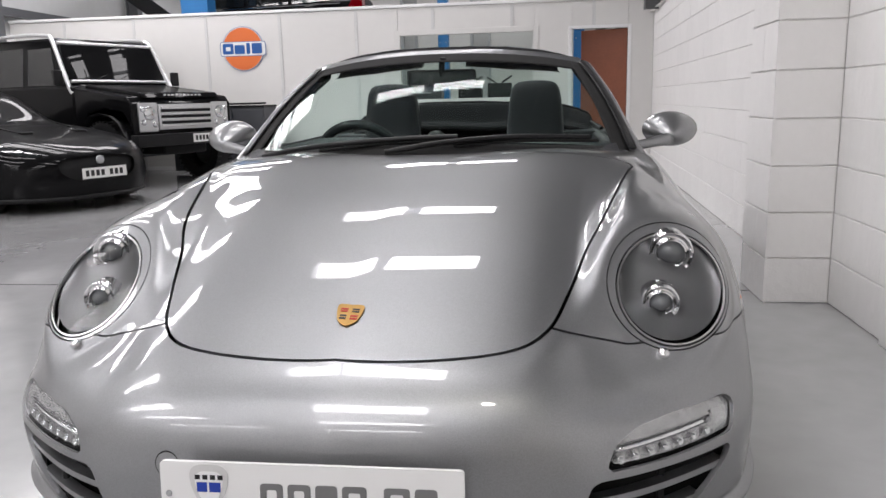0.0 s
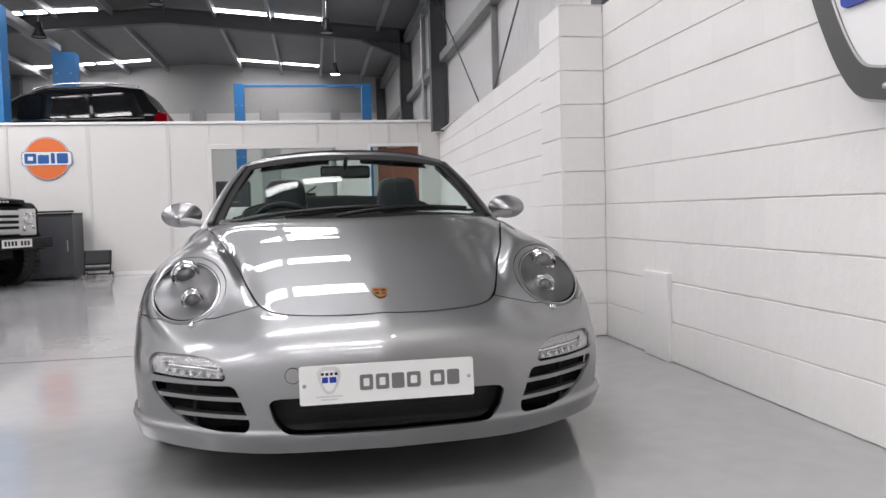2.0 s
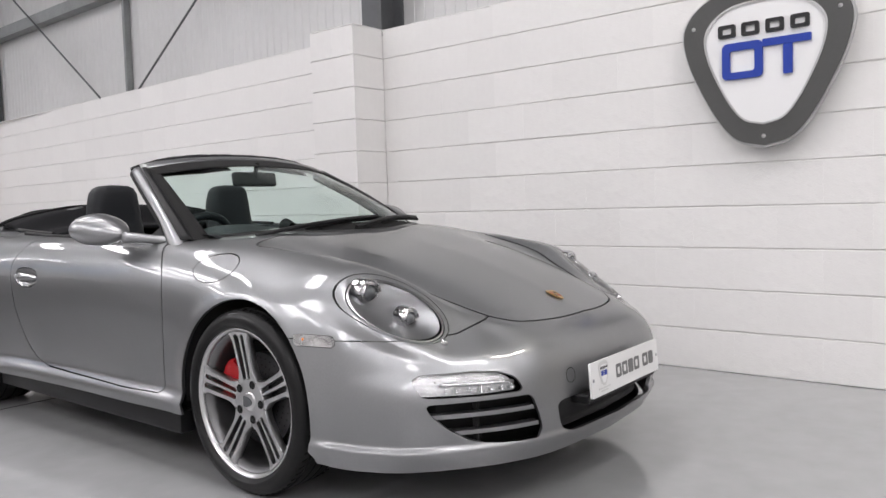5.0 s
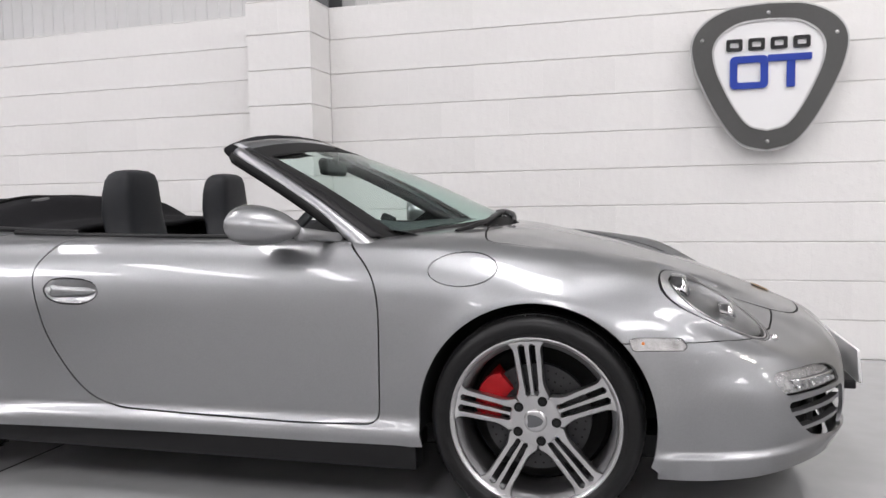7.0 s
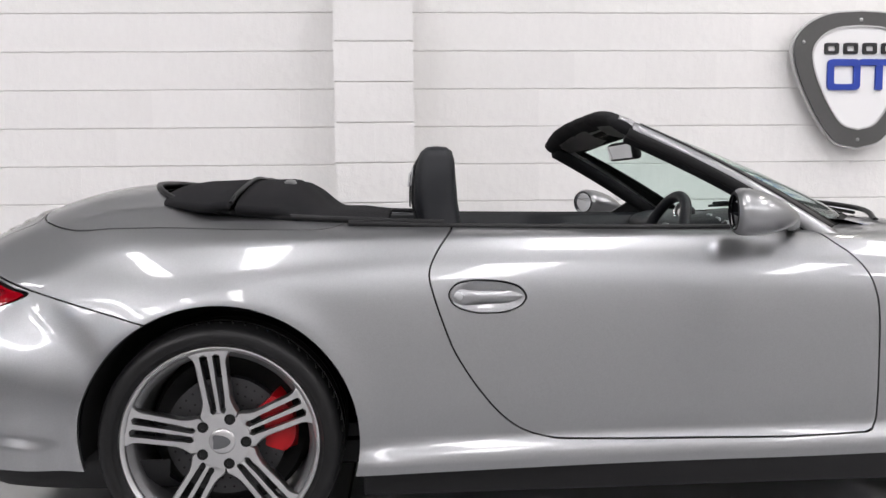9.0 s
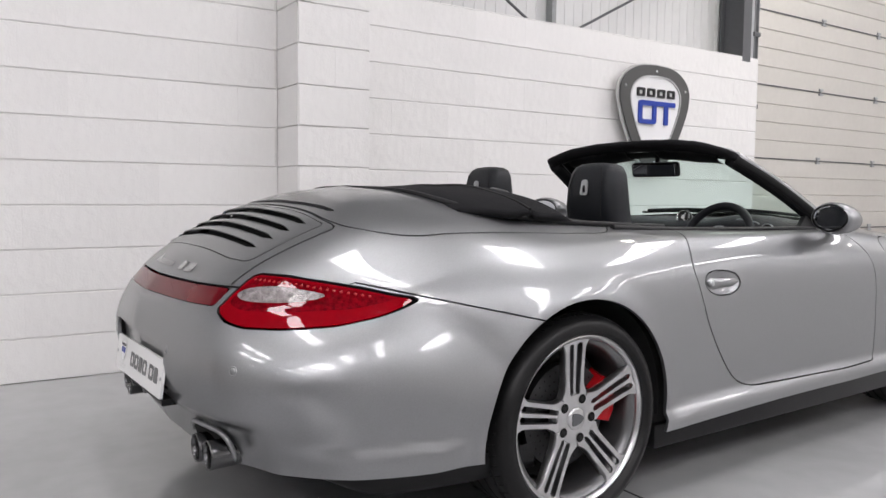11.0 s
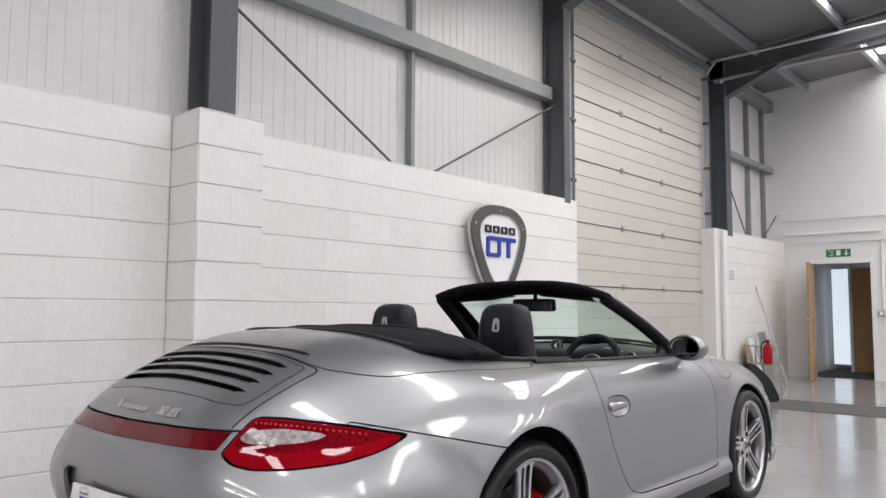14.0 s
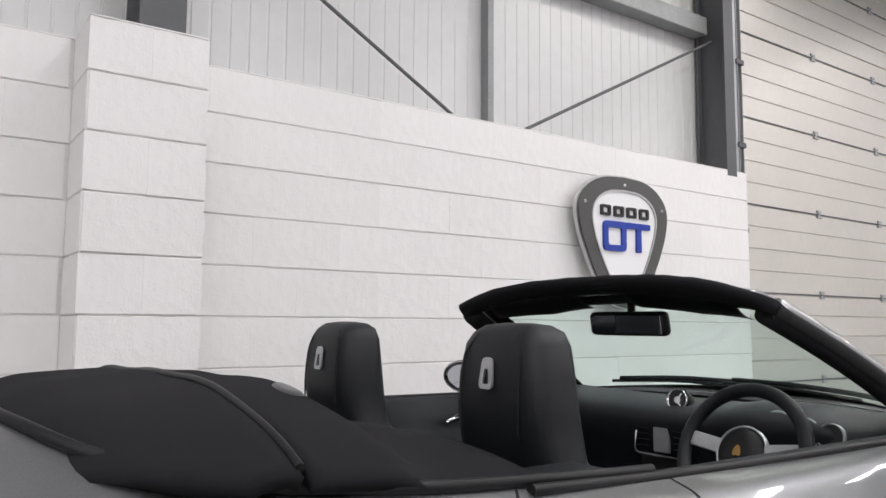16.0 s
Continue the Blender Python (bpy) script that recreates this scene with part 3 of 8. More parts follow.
# the bonnet lies lower than the wing crests
ramp = lambda t: np.clip(t, 0, 1) ** 2 * (3 - 2 * np.clip(t, 0, 1))
bx = np.abs(v[:, 0])
edge_x = np.interp(v[:, 1], (-.86, -.735, -.60, -.46, -.32, .05), (.30, .392, .440, .480, .530, .625))
sink = (.022 + .02 * bx ** 2) * (1 - ramp((bx - edge_x + .012) / .07))
sink = sink * ramp((.27 - v[:, 1]) / .44) * (.30 + .70 * ramp((v[:, 1] + .86) / .56)) * ramp((v[:, 1] + .90) / .12) * (v[:, 2] > .5)
v[:, 2] -= sink
# each headlamp is a sloping, slightly domed oval face set into its wing
lx = np.abs(v[:, 0])
rel = np.hypot((lx - .652) / .131, (v[:, 2] - .660) / .104)
face_y = -.540 + 1.42 * (v[:, 2] - .660) + .38 * (lx - .652) - .014 * np.clip(1 - rel ** 2, 0, 1)
blend = (1 - ramp((rel - 1.05) / .50)) * (v[:, 1] < -.15)
v[:, 1] += (face_y - v[:, 1]) * blend
# the tail is gently rounded across its middle
crown = np.clip(.07 + .19 * (v[:, 1] - 2.9), 0, .14) * np.clip((v[:, 1] - 2.6) / .2, 0, 1) * (v[:, 2] > .7)
v[:, 2] -= crown * (np.sqrt(v[:, 0] ** 2 + .0225) - np.abs(v[:, 0]))
# arch lips stand a little proud, and the sill rolls out below the door
for cy, cz, rr in ((-.006, .327, .357), (2.338, .333, .372)):
    r = np.hypot(v[:, 1] - cy, v[:, 2] - cz)
    push = 0.012 * np.exp(-((r - rr) / 0.045) ** 2) * (np.abs(v[:, 0]) > .6)
    v[:, 0] += np.sign(v[:, 0]) * push
low = np.clip((.299 - v[:, 2]) / .013, 0, 1)
low = low * low * (3 - 2 * low)
mid = np.clip((v[:, 1] - .28) / .1, 0, 1) * np.clip((2.05 - v[:, 1]) / .15, 0, 1)
v[:, 0] += np.sign(v[:, 0]) * 0.030 * low * mid
# the bumper's lower edge carries a soft forward lip, front and rear
lipf = ramp((.258 - v[:, 2]) / .020) * np.clip((-.3 - v[:, 1]) / .12, 0, 1)
v[:, 1] -= 0.016 * lipf * np.clip(1.2 - np.abs(v[:, 0]), 0, 1)
v[:, 0] += np.sign(v[:, 0]) * 0.020 * lipf * np.clip((np.abs(v[:, 0]) - .4) / .3, 0, 1)
valance = np.clip((.400 - v[:, 2]) / .016, 0, 1) * np.clip((v[:, 1] - 3.1) / .1, 0, 1) * np.clip((.68 - np.abs(v[:, 0])) / .12, 0, 1)
v[:, 1] -= 0.026 * valance * valance * (3 - 2 * valance)
lipr = np.clip((.344 - v[:, 2]) / .014, 0, 1)
lipr = lipr * lipr * (3 - 2 * lipr) * np.clip((v[:, 1] - 2.75) / .1, 0, 1) * np.clip((np.abs(v[:, 0]) - .68) / .1, 0, 1)
v[:, 0] += np.sign(v[:, 0]) * 0.017 * lipr

# the tail half is the wider body, the front wings the narrower
v[:, 0] *= 1 - .036 * ramp((.80 - v[:, 1]) / .75) * ramp((v[:, 1] + .80) / .40) * ramp((np.abs(v[:, 0]) - .45) / .3)
v[:, 0] *= 1 + .027 * ramp((v[:, 1] - .9) / 1.5)

# the skin's smooth normals ride along with its points
fi = np.array(skin[1])
fn = np.cross(v[fi[:, 2]] - v[fi[:, 0]], v[fi[:, 3]] - v[fi[:, 1]])
vn = np.zeros_like(v)
for k in range(4):
    np.add.at(vn, fi[:, k], fn)
vn /= np.maximum(np.linalg.norm(vn, axis=1), 1e-9)[:, None]
if (vn * (v - np.array((0, 1.2, .4)))).sum() < 0:
    vn = -vn
whole = BVHTree.FromPolygons([Vector(p) for p in v], skin[1])
skin = (np.concatenate([v, vn], axis=1), skin[1])
v = skin[0]
arch = np.minimum(np.hypot(v[:, 1] + .006, v[:, 2] - .327) - .357, np.hypot(v[:, 1] - 2.338, v[:, 2] - .333) - .372)
arch = np.where(np.abs(v[:, 0]) > .55, arch, 1.0)
skin = clip(skin, -arch)
GAP = 0.0024


def on_body(origin, way):
    """The place and outward normal where a ray meets the painted skin."""
    hit, n, _, _ = whole.ray_cast(Vector(origin), Vector(way).normalized())
    if n.dot(Vector(way)) > 0:
        n = -n
    return hit, n


def stuck(hit, n, up=(0, 0, 1), lift=0.0):
    """A pose on the skin: z out of it, y upwards along it."""
    u = Vector(up)
    u = (u - n * u.dot(n)).normalized()
    m = facing(0, 0, 0, u.cross(n), u)
    m.translation = hit + n * lift
    return m


def region(s, proj, poly, gap=GAP, where=None):
    """Splits a skin by an outline: the piece inside and the rest, with a seam between. where: keeps the test to some of the skin."""
    d = outline_field(*proj(s[0]), poly)
    if where is not None:
        d = np.where(where(s[0]), d, 1.0)
    return clip(s, d + gap), clip(s, gap - d)


def panel(name, s, mat, parent=None, label="", thick=0.012):
    """A skin piece with the skin's own smooth normals and a turned-in edge all round."""
    pts, faces = s[0], s[1]
    n = len(pts)
    pos, nor = pts[:, :3], pts[:, 3:6]
    ctr = pos.mean(axis=0)
    good = []
    for f in faces:
        a = pos[list(f)]
        w = np.cross(a[1] - a[0], a[2] - a[0]) if len(f) == 3 else np.cross(a[2] - a[0], a[3] - a[1])
        good.append(f if w @ nor[list(f)].sum(axis=0) > 0 else f[::-1])
    count = {}
    for f in good:
        for i in range(len(f)):
            count.setdefault(tuple(sorted((f[i], f[(i + 1) % len(f)]))), []).append((f[i], f[(i + 1) % len(f)]))
    edge = [e[0] for e in count.values() if len(e) == 1]
    low, verts = {}, [tuple(p) for p in pos]
    for e in edge:
        for i in e:
            if i not in low:
                low[i] = len(verts)
                verts.append(tuple(pos[i] - nor[i] * thick))
    rim = [(b, a, low[a], low[b]) for a, b in edge]
    me = bpy.data.meshes.new(name)
    me.from_pydata(verts, [], good + rim)
    me.materials.append(mat)
    me.polygons.foreach_set("use_smooth", [True] * len(me.polygons))
    loops = []
    for f in good:
        loops += [tuple(nor[i]) for i in f]
    for f in rim:
        a, b, c = (np.array(verts[f[k]]) for k in (0, 1, 2))
        w = np.cross(b - a, c - a)
        w = tuple(w / max(np.linalg.norm(w), 1e-9))
        loops += [w] * 4
    me.normals_split_custom_set(loops)
    ob = new(name, me)
    ob.parent = parent if parent is not None else car
    if label:
        ob["label"] = label
    return ob


def refine(s, times):
    """A finer skin: every face cut to triangles, each triangle into four."""
    pts, faces = [np.array(q) for q in s[0]], []
    for f in s[1]:
        faces += [(f[0], f[i], f[i + 1]) for i in range(1, len(f) - 1)]
    for _ in range(times):
        mids, out = {}, []

        def mid(a, b):
            k = (a, b) if a < b else (b, a)
            if k not in mids:
                mids[k] = len(pts)
                pts.append((pts[a] + pts[b]) / 2)
            return mids[k]

        for a, b, c in faces:
            d, e, g = mid(a, b), mid(b, c), mid(c, a)
            out += [(a, d, g), (d, b, e), (g, e, c), (d, e, g)]
        faces = out
    return np.array(pts), faces


# lamps, vents and openings first, then the panels
holes = {}
front = lambda p: p[:, 1] < -.2
rear = lambda p: p[:, 1] > 2.5
rest = skin
_, rest = region(rest, PLAN, COCKPIT, 0.0, lambda p: (p[:, 2] > .8))
holes["bezel"], rest = region(rest, FRONT, HEADLAMP, 0.0011, front)
hx, hz = np.mean(HEADLAMP, axis=0)
inset = lambda k: [(hx + .004 + (x - hx) * k, hz - .006 + (z - hz) * k) for x, z in HEADLAMP]
holes["head"], holes["bezel"] = region(holes["bezel"], FRONT, inset(.89), 0.0015, front)
holes["head_ring"], holes["head"] = region(holes["head"], FRONT, inset(.85), 0.0, front)[::-1]
holes["fog"], rest = region(rest, FRONT, FOGLAMP, 0.001, front)
holes["vent"], rest = region(rest, FRONT, SIDEVENT, 0.0, front)
holes["grille"], rest = region(rest, lambda p: (p[:, 0], p[:, 2]), GRILLE, 0.0, lambda p: p[:, 1] < -.6)
holes["tail"], rest = region(rest, FRONT, TAILLAMP, 0.003, lambda p: p[:, 1] > 2.6)
band_d = lambda p: np.maximum(np.abs(p[:, 2] - .725) - .024, np.abs(p[:, 0]) - .474 - (p[:, 2] - .727) * .2)
bd = np.where(rest[0][:, 1] > 3.0, band_d(rest[0]), 1.0)
holes["band"], rest = clip(rest, bd + 0.001), clip(rest, 0.001 - bd)
holes["niche"], rest = region(rest, lambda p: (p[:, 0], p[:, 2]), PLATE_NICHE, 0.0, lambda p: p[:, 1] > 3.0)
holes["fuel"], rest = region(rest, SIDE, FUELCAP, 0.0015, lambda p: p[:, 0] < -.5)

INDICATOR = corner_path([(-.283, .588), (-.43, .586), (-.447, .562), (-.438, .550), (-.293, .551)], .008)
holes["indicator"], rest = region(rest, SIDE, INDICATOR, 0.001, lambda p: (np.abs(p[:, 0]) > .7) & (p[:, 1] < 0))
bonnet_s, rest = region(rest, PLAN, BONNET, .0034, lambda p: (p[:, 1] < .3) & (p[:, 2] > .56))
lid_s, rest = region(rest, PLAN, LID, GAP, lambda p: (p[:, 1] > 2.4) & (p[:, 2] > .754))
cover_s, rest = region(rest, PLAN, COVER, GAP, lambda p: (p[:, 1] > 1.6) & (p[:, 2] > .80))
door_s, rest = region(rest, SIDE, DOOR, GAP, lambda p: np.abs(p[:, 0]) > .6)
door_s = refine(door_s, 1)
HANDLE = corner_path([(1.501, .703), (1.520, .732), (1.57, .747), (1.65, .752), (1.70, .744), (1.724, .714), (1.705, .682), (1.65, .662), (1.56, .662), (1.518, .68)], .025)
handle_s, door_s = region(door_s, SIDE, HANDLE, 0.0024)
p = rest[0]
seam_f = p[:, 2] - (.572 + .05 * np.clip((.55 - np.abs(p[:, 0])) / .2, 0, 1))
seam_f = np.where(p[:, 1] < -.2, seam_f, 1.0)
fbump_s, rest = clip(rest, seam_f + .0014), clip(rest, .0014 - seam_f)
p = rest[0]
seam_r = p[:, 2] - np.where(np.abs(p[:, 0]) > .70, .664 + (p[:, 1] - 2.55) * .235, .752)
seam_r = np.where(p[:, 1] > 2.36, seam_r, 1.0)
rbump_s, rest = clip(rest, seam_r + GAP), clip(rest, GAP - seam_r)
p = rest[0]
sill_d = np.maximum(p[:, 2] - .288, np.maximum(.2 - p[:, 1], p[:, 1] - 2.2))
sill_s, wings_s = clip(rest, sill_d + 0.0), clip(rest, -sill_d)

panel("bonnet", bonnet_s, M_SILVER)
SPOILER = corner_path(both([(0, 3.008), (.43, 2.994), (.462, 2.985), (.452, 3.15), (.440, 3.218), (.34, 3.245), (0, 3.258)]), 0.03)
spoiler_s, lid_s = region(lid_s, PLAN, SPOILER, 0.0015)


def slot(s, y0, y1, w, bow=.018):
    bend = lambda f: bow * (1 - f * f)
    o = corner_path(both([(0, y0 + bow)] + [(w * f, y0 + bend(f)) for f in (.3, .55, .78)] + [(w + .018, y0 - .002), (w - .014, y1 - .006)] + [(w * f, y1 + bend(f)) for f in (.78, .55, .3)] + [(0, y1 + bow)]), .004, 3)
    return region(s, PLAN, o, 0.0)[1]


spoiler_s = refine(spoiler_s, 2)
sp = spoiler_s[0]
SLOT_Y, SLOT_P, SLOT_L, SLOT_B = 3.024, .051, .024, .012
ph = (sp[:, 1] - SLOT_Y - SLOT_B * (1 - (sp[:, 0] / .395) ** 2)) / SLOT_P
fr_ = ph - np.floor(ph)
lift = np.where(fr_ > SLOT_L / SLOT_P, (fr_ * SLOT_P - SLOT_L) / (SLOT_P - SLOT_L), np.where(fr_ < .28, 1.0, 0.0))
lift = np.where((ph > -.4) & (ph < 3.9), lift, 0) * np.clip((.395 - np.abs(sp[:, 0])) / .03, 0, 1)
spoiler_s = (sp.copy(), spoiler_s[1])
spoiler_s[0][:, 2] += .007 * lift
for k in range(4):
    spoiler_s = slot(spoiler_s, SLOT_Y + SLOT_P * k, SLOT_Y + SLOT_P * k + SLOT_L, .395 - .006 * k, SLOT_B)
cover_s = slot(cover_s, 2.925, 2.955, .395, .018)
panel("engine_lid", lid_s, M_SILVER)
panel("rear_spoiler", spoiler_s, M_SILVER, label="silver slatted rear spoiler", thick=.004)
panel("hood_compartment_lid", cover_s, M_SILVER)
for y0, y1, w, bow, up in [(SLOT_Y + SLOT_P * k, SLOT_Y + SLOT_P * k + SLOT_L, .395 - .006 * k, SLOT_B, .005) for k in range(4)] + [(2.925, 2.955, .395, .018, 0.0)]:
    # the sloping floor of each louvre, from its rear edge down into the gap
    bm = bmesh.new()
    rows = []
    for x in np.linspace(-w - .01, w + .01, 29):
        dy = bow * (1 - (x / w) ** 2)
        row = []
        for f, dz in ((1.15, .0005), (.95, 0), (.6, -.0015), (.24, -.004)):
            hit, n = on_body((x, y0 + dy + f * (y1 - y0), 2.0), (0, 0, -1))
            row.append(bm.verts.new(hit + Vector((0, 0, dz - .0025))))
        rows.append(row)
    for a, b in zip(rows, rows[1:]):
        for i in range(3):
            bm.faces.new((a[i], a[i + 1], b[i + 1], b[i]))
    part("louvre", bm, M_SILVER, car, "silver louvre floor in a cooling slot", smooth=True)
panel("front_bumper", fbump_s, M_SILVER)
panel("rear_bumper", rbump_s, M_SILVER)


def halves(s):
    return clip(s, s[0][:, 0] + 0.0), clip(s, -s[0][:, 0])


for s in halves(wings_s):
    fr = clip(s, s[0][:, 1] - 1.2)
    rr = clip(s, 1.2 - s[0][:, 1])
    panel("front_wing", fr, M_SILVER)
    panel("rear_quarter", rr, M_SILVER)
for s in halves(sill_s):
    panel("sill", s, M_SILVER)
doors = [panel("door", s, M_SILVER) for s in halves(door_s)]
panel("fuel_flap", holes["fuel"], M_SILVER)

# dark inner shell behind all seams and openings
inner = body_surface(6, 4)
iv = inner[0]
nrm = iv - np.array((0, 1.2, .45))
nrm[:, 1] *= 0.18
nrm /= np.linalg.norm(nrm, axis=1)[:, None]
tuck = np.full(len(iv), .03)
nose = np.clip((-.55 - iv[:, 1]) / .2, 0, 1)
iv -= nrm * tuck[:, None]
iv[:, 0] *= 1 - .05 * ramp((.80 - iv[:, 1]) / .75)
iv[:, 1] += .09 * nose - .05 * np.clip((iv[:, 1] - 3.0) / .2, 0, 1)
iv[:, 0] *= (1 - .10 * nose)
iv[:, 2] -= .055 * ramp((.50 - iv[:, 1]) / .25) * (iv[:, 2] > .45)
ia = np.minimum(np.hypot(iv[:, 1] + .006, iv[:, 2] - .327) - .374, np.hypot(iv[:, 1] - 2.338, iv[:, 2] - .333) - .388)
ia = np.where(np.abs(iv[:, 0]) > .55, ia, 1.0)
inner = clip(inner, -ia)
_, inner = region(inner, PLAN, COCKPIT, 0.0, lambda p: (p[:, 2] > .7))
hl = outline_field(*FRONT(inner[0]), rounded([(.50, .60), (.5, .74), (.6, .80), (.72, .78), (.78, .70), (.78, .58), (.65, .54)], 4))
inner = clip(inner, -np.where(inner[0][:, 1] < -.2, hl, 1.0))
obj("inner_shell", inner[0][:, :3], inner[1], M_SEAM, car, "black inner structure behind the panel gaps")

# floor pan, wheel houses, black lower skirts
box("underbody", (-.62, -.64, .155), (.62, 2.9, .24), M_BLACK, car, "matt black underbody", .01)
box("floor_pan", (-.82, .40, .158), (.82, 1.96, .23), M_BLACK, car, "matt black floor pan", .012)
box("rear_silencer", (-.55, 2.85, .265), (.55, 3.20, .33), M_BLACK, car, "matt black rear silencer shield", .03, 3)
for sx in (-1, 1):
    bm = bmesh.new()
    add_box(bm, (min(sx * .80, sx * .880), .362, .155), (max(sx * .80, sx * .872), 1.962, .240), .012, 2)
    part("sill_skirt", bm, M_BLACK, car, "black plastic skirt under the sill", angle=40)
    for cy, cz, rr in ((-.006, .327, .363), (2.338, .333, .378)):
        prof = []
        bm = bmesh.new()
        for k in range(25):
            a = math.radians(-8 + 196 * k / 24)
            for x in (.585, .855 if cy < 1 else .89):
                prof.append(bm.verts.new((sx * x, cy + rr * math.cos(a), cz + rr * math.sin(a))))
        for k in range(24):
            bm.faces.new((prof[2 * k], prof[2 * k + 1], prof[2 * k + 3], prof[2 * k + 2]))
        bm.faces.new(prof[0::2])
        part("wheel_house", bm, M_DARK, car, "dark wheel arch liner", smooth=True)
# front splitter lip and rear lower skirt, black, below the painted edge
bm = bmesh.new()
edge = [(x, y) for x, y, z in spline([l[0] for l in LINES], 4)]
edge = [(x * .985, y + .012) for x, y in edge if y < -.60]
full = [(-x, y) for x, y in edge[:0:-1]] + edge
rows = [[bm.verts.new((x * k, y * 1.0 + dy, z)) for x, y in full] for k, dy, z in ((.985, .0, .200), (.985, .0, .186), (.975, .012, .166), (.92, .05, .160))]
for a, b in zip(rows, rows[1:]):
    for i in range(len(full) - 1):
        bm.faces.new((a[i], a[i + 1], b[i + 1], b[i]))
bm.faces.new(rows[-1])
part("front_splitter", bm, M_BLACK, car, "black plastic lip under the front bumper", smooth=True)
edge = [(x, y) for x, y, z in spline([l[-1] for l in LINES], 4) if x > .70]
for sx in (-1, 1):
    bm = bmesh.new()
    rows = [[bm.verts.new((sx * x * k, y - dy, .268 - (.268 - z) * min(1, (x - .70) / .10))) for x, y in edge] for k, dy, z in ((.998, .004, .275), (.995, .0, .225), (.96, .03, .185))]
    for a, b in zip(rows, rows[1:]):
        for i in range(len(edge) - 1):
            bm.faces.new((a[i], a[i + 1], b[i + 1], b[i]))
    part("rear_skirt", bm, M_BLACK, car, "black plastic skirt behind the rear wheels", smooth=True)


# windscreen, its frame and the header
def screen_point(u, w):
    """u from -1 to 1 across, w from 0 at the scuttle to 1 at the header."""
    bx, by, bz = .712 * u, .195 + .355 * abs(u) ** 2.2, .896 - .035 * abs(u) ** 2
    tx, ty, tz = .556 * u, 1.055 + .055 * abs(u) ** 2.2, 1.250 - .052 * abs(u) ** 2.4
    bow = .018 * math.sin(math.pi * w) * (1 - .35 * u * u)
    return Vector((bx + (tx - bx) * w + .012 * u * math.sin(math.pi * w), by + (ty - by) * w - bow * .5, bz + (tz - bz) * w + bow))


def screen_strip(name, mat, u0, u1, w0, w1, nu, nw, lift=0.0, thick=0.006, label="", edge=None):
    vs, fs = [], []
    for j in range(nw + 1):
        for i in range(nu + 1):
            w = w0 + (w1 - w0) * j / nw
            a, b = (u0, u1) if edge is None else edge(w)
            u = a + (b - a) * i / nu
            p = screen_point(u, w)
            e = 1e-3
            n = (screen_point(u + e, w) - screen_point(u - e, w)).cross(screen_point(u, w + e) - screen_point(u, w - e)).normalized()
            vs.append(p + n * lift)
    for j in range(nw):
        for i in range(nu):
            a = j * (nu + 1) + i
            fs.append((a, a + 1, a + nu + 2, a + nu + 1))
    ob = obj(name, vs, fs, mat, car, label, smooth=True)
    mod = ob.modifiers.new("thickness", 'SOLIDIFY')
    mod.thickness, mod.offset = thick, -1
    return ob


glass = screen_strip("windscreen", M_WINDSCREEN, -.94, .94, .02, .95, 40, 20, 0.0, 0.004, "green-tinted windscreen glass")
glass.visible_shadow = False
screen_strip("black_border", M_SEAM, -.94, .94, .85, .985, 40, 6, 0.002, 0.003, "black printed border of the windscreen")
screen_strip("black_border", M_SEAM, -.94, .94, -.03, .05, 40, 4, 0.002, 0.003, "black printed border of the windscreen")
for s in (-1, 1):
    screen_strip("black_border", M_SEAM, min(s * .885, s * .968), max(s * .885, s * .968), 0.0, .97, 3, 20, 0.002, 0.003, "black printed border of the windscreen")
    # added black strip: the silver pillar's dark reflection towards the front, put in as colour
    screen_strip("pillar_dark_strip", M_BLACK, min(s * .955, s * 1.000), max(s * .955, s * 1.000), 0.02, .97, 3, 20, 0.0115, 0.003, "added black strip for the dark front of the silver windscreen pillar")


def sweep(name, path, section, mat, label="", caps=True, parent=None):
    """A section (side, up) swept along path points given with their side and up directions."""
    bm = bmesh.new()
    rings = [[bm.verts.new(p + sd * a * k + up * b * k) for a, b in section] for p, sd, up, k in path]
    n = len(section)
    for r0, r1 in zip(rings, rings[1:]):
        for i in range(n):
            bm.faces.new((r0[i], r0[(i + 1) % n], r1[(i + 1) % n], r1[i]))
    if caps:
        bm.faces.new(rings[0][::-1])
        bm.faces.new(rings[-1])
    return part(name, bm, mat, parent if parent is not None else car, label, smooth=True)


def frame_at(u, w):
    e = 1e-3
    p = screen_point(u, w)
    du = (screen_point(u + e, w) - screen_point(u - e, w)).normalized()
    dw = (screen_point(u, w + e) - screen_point(u, w - e)).normalized()
    return p, du, dw, du.cross(dw).normalized()


def oval(a, b, n=14, da=0.0, db=0.0):
    return [(da + a * math.cos(2 * math.pi * k / n), db + b * math.sin(2 * math.pi * k / n)) for k in range(n)]


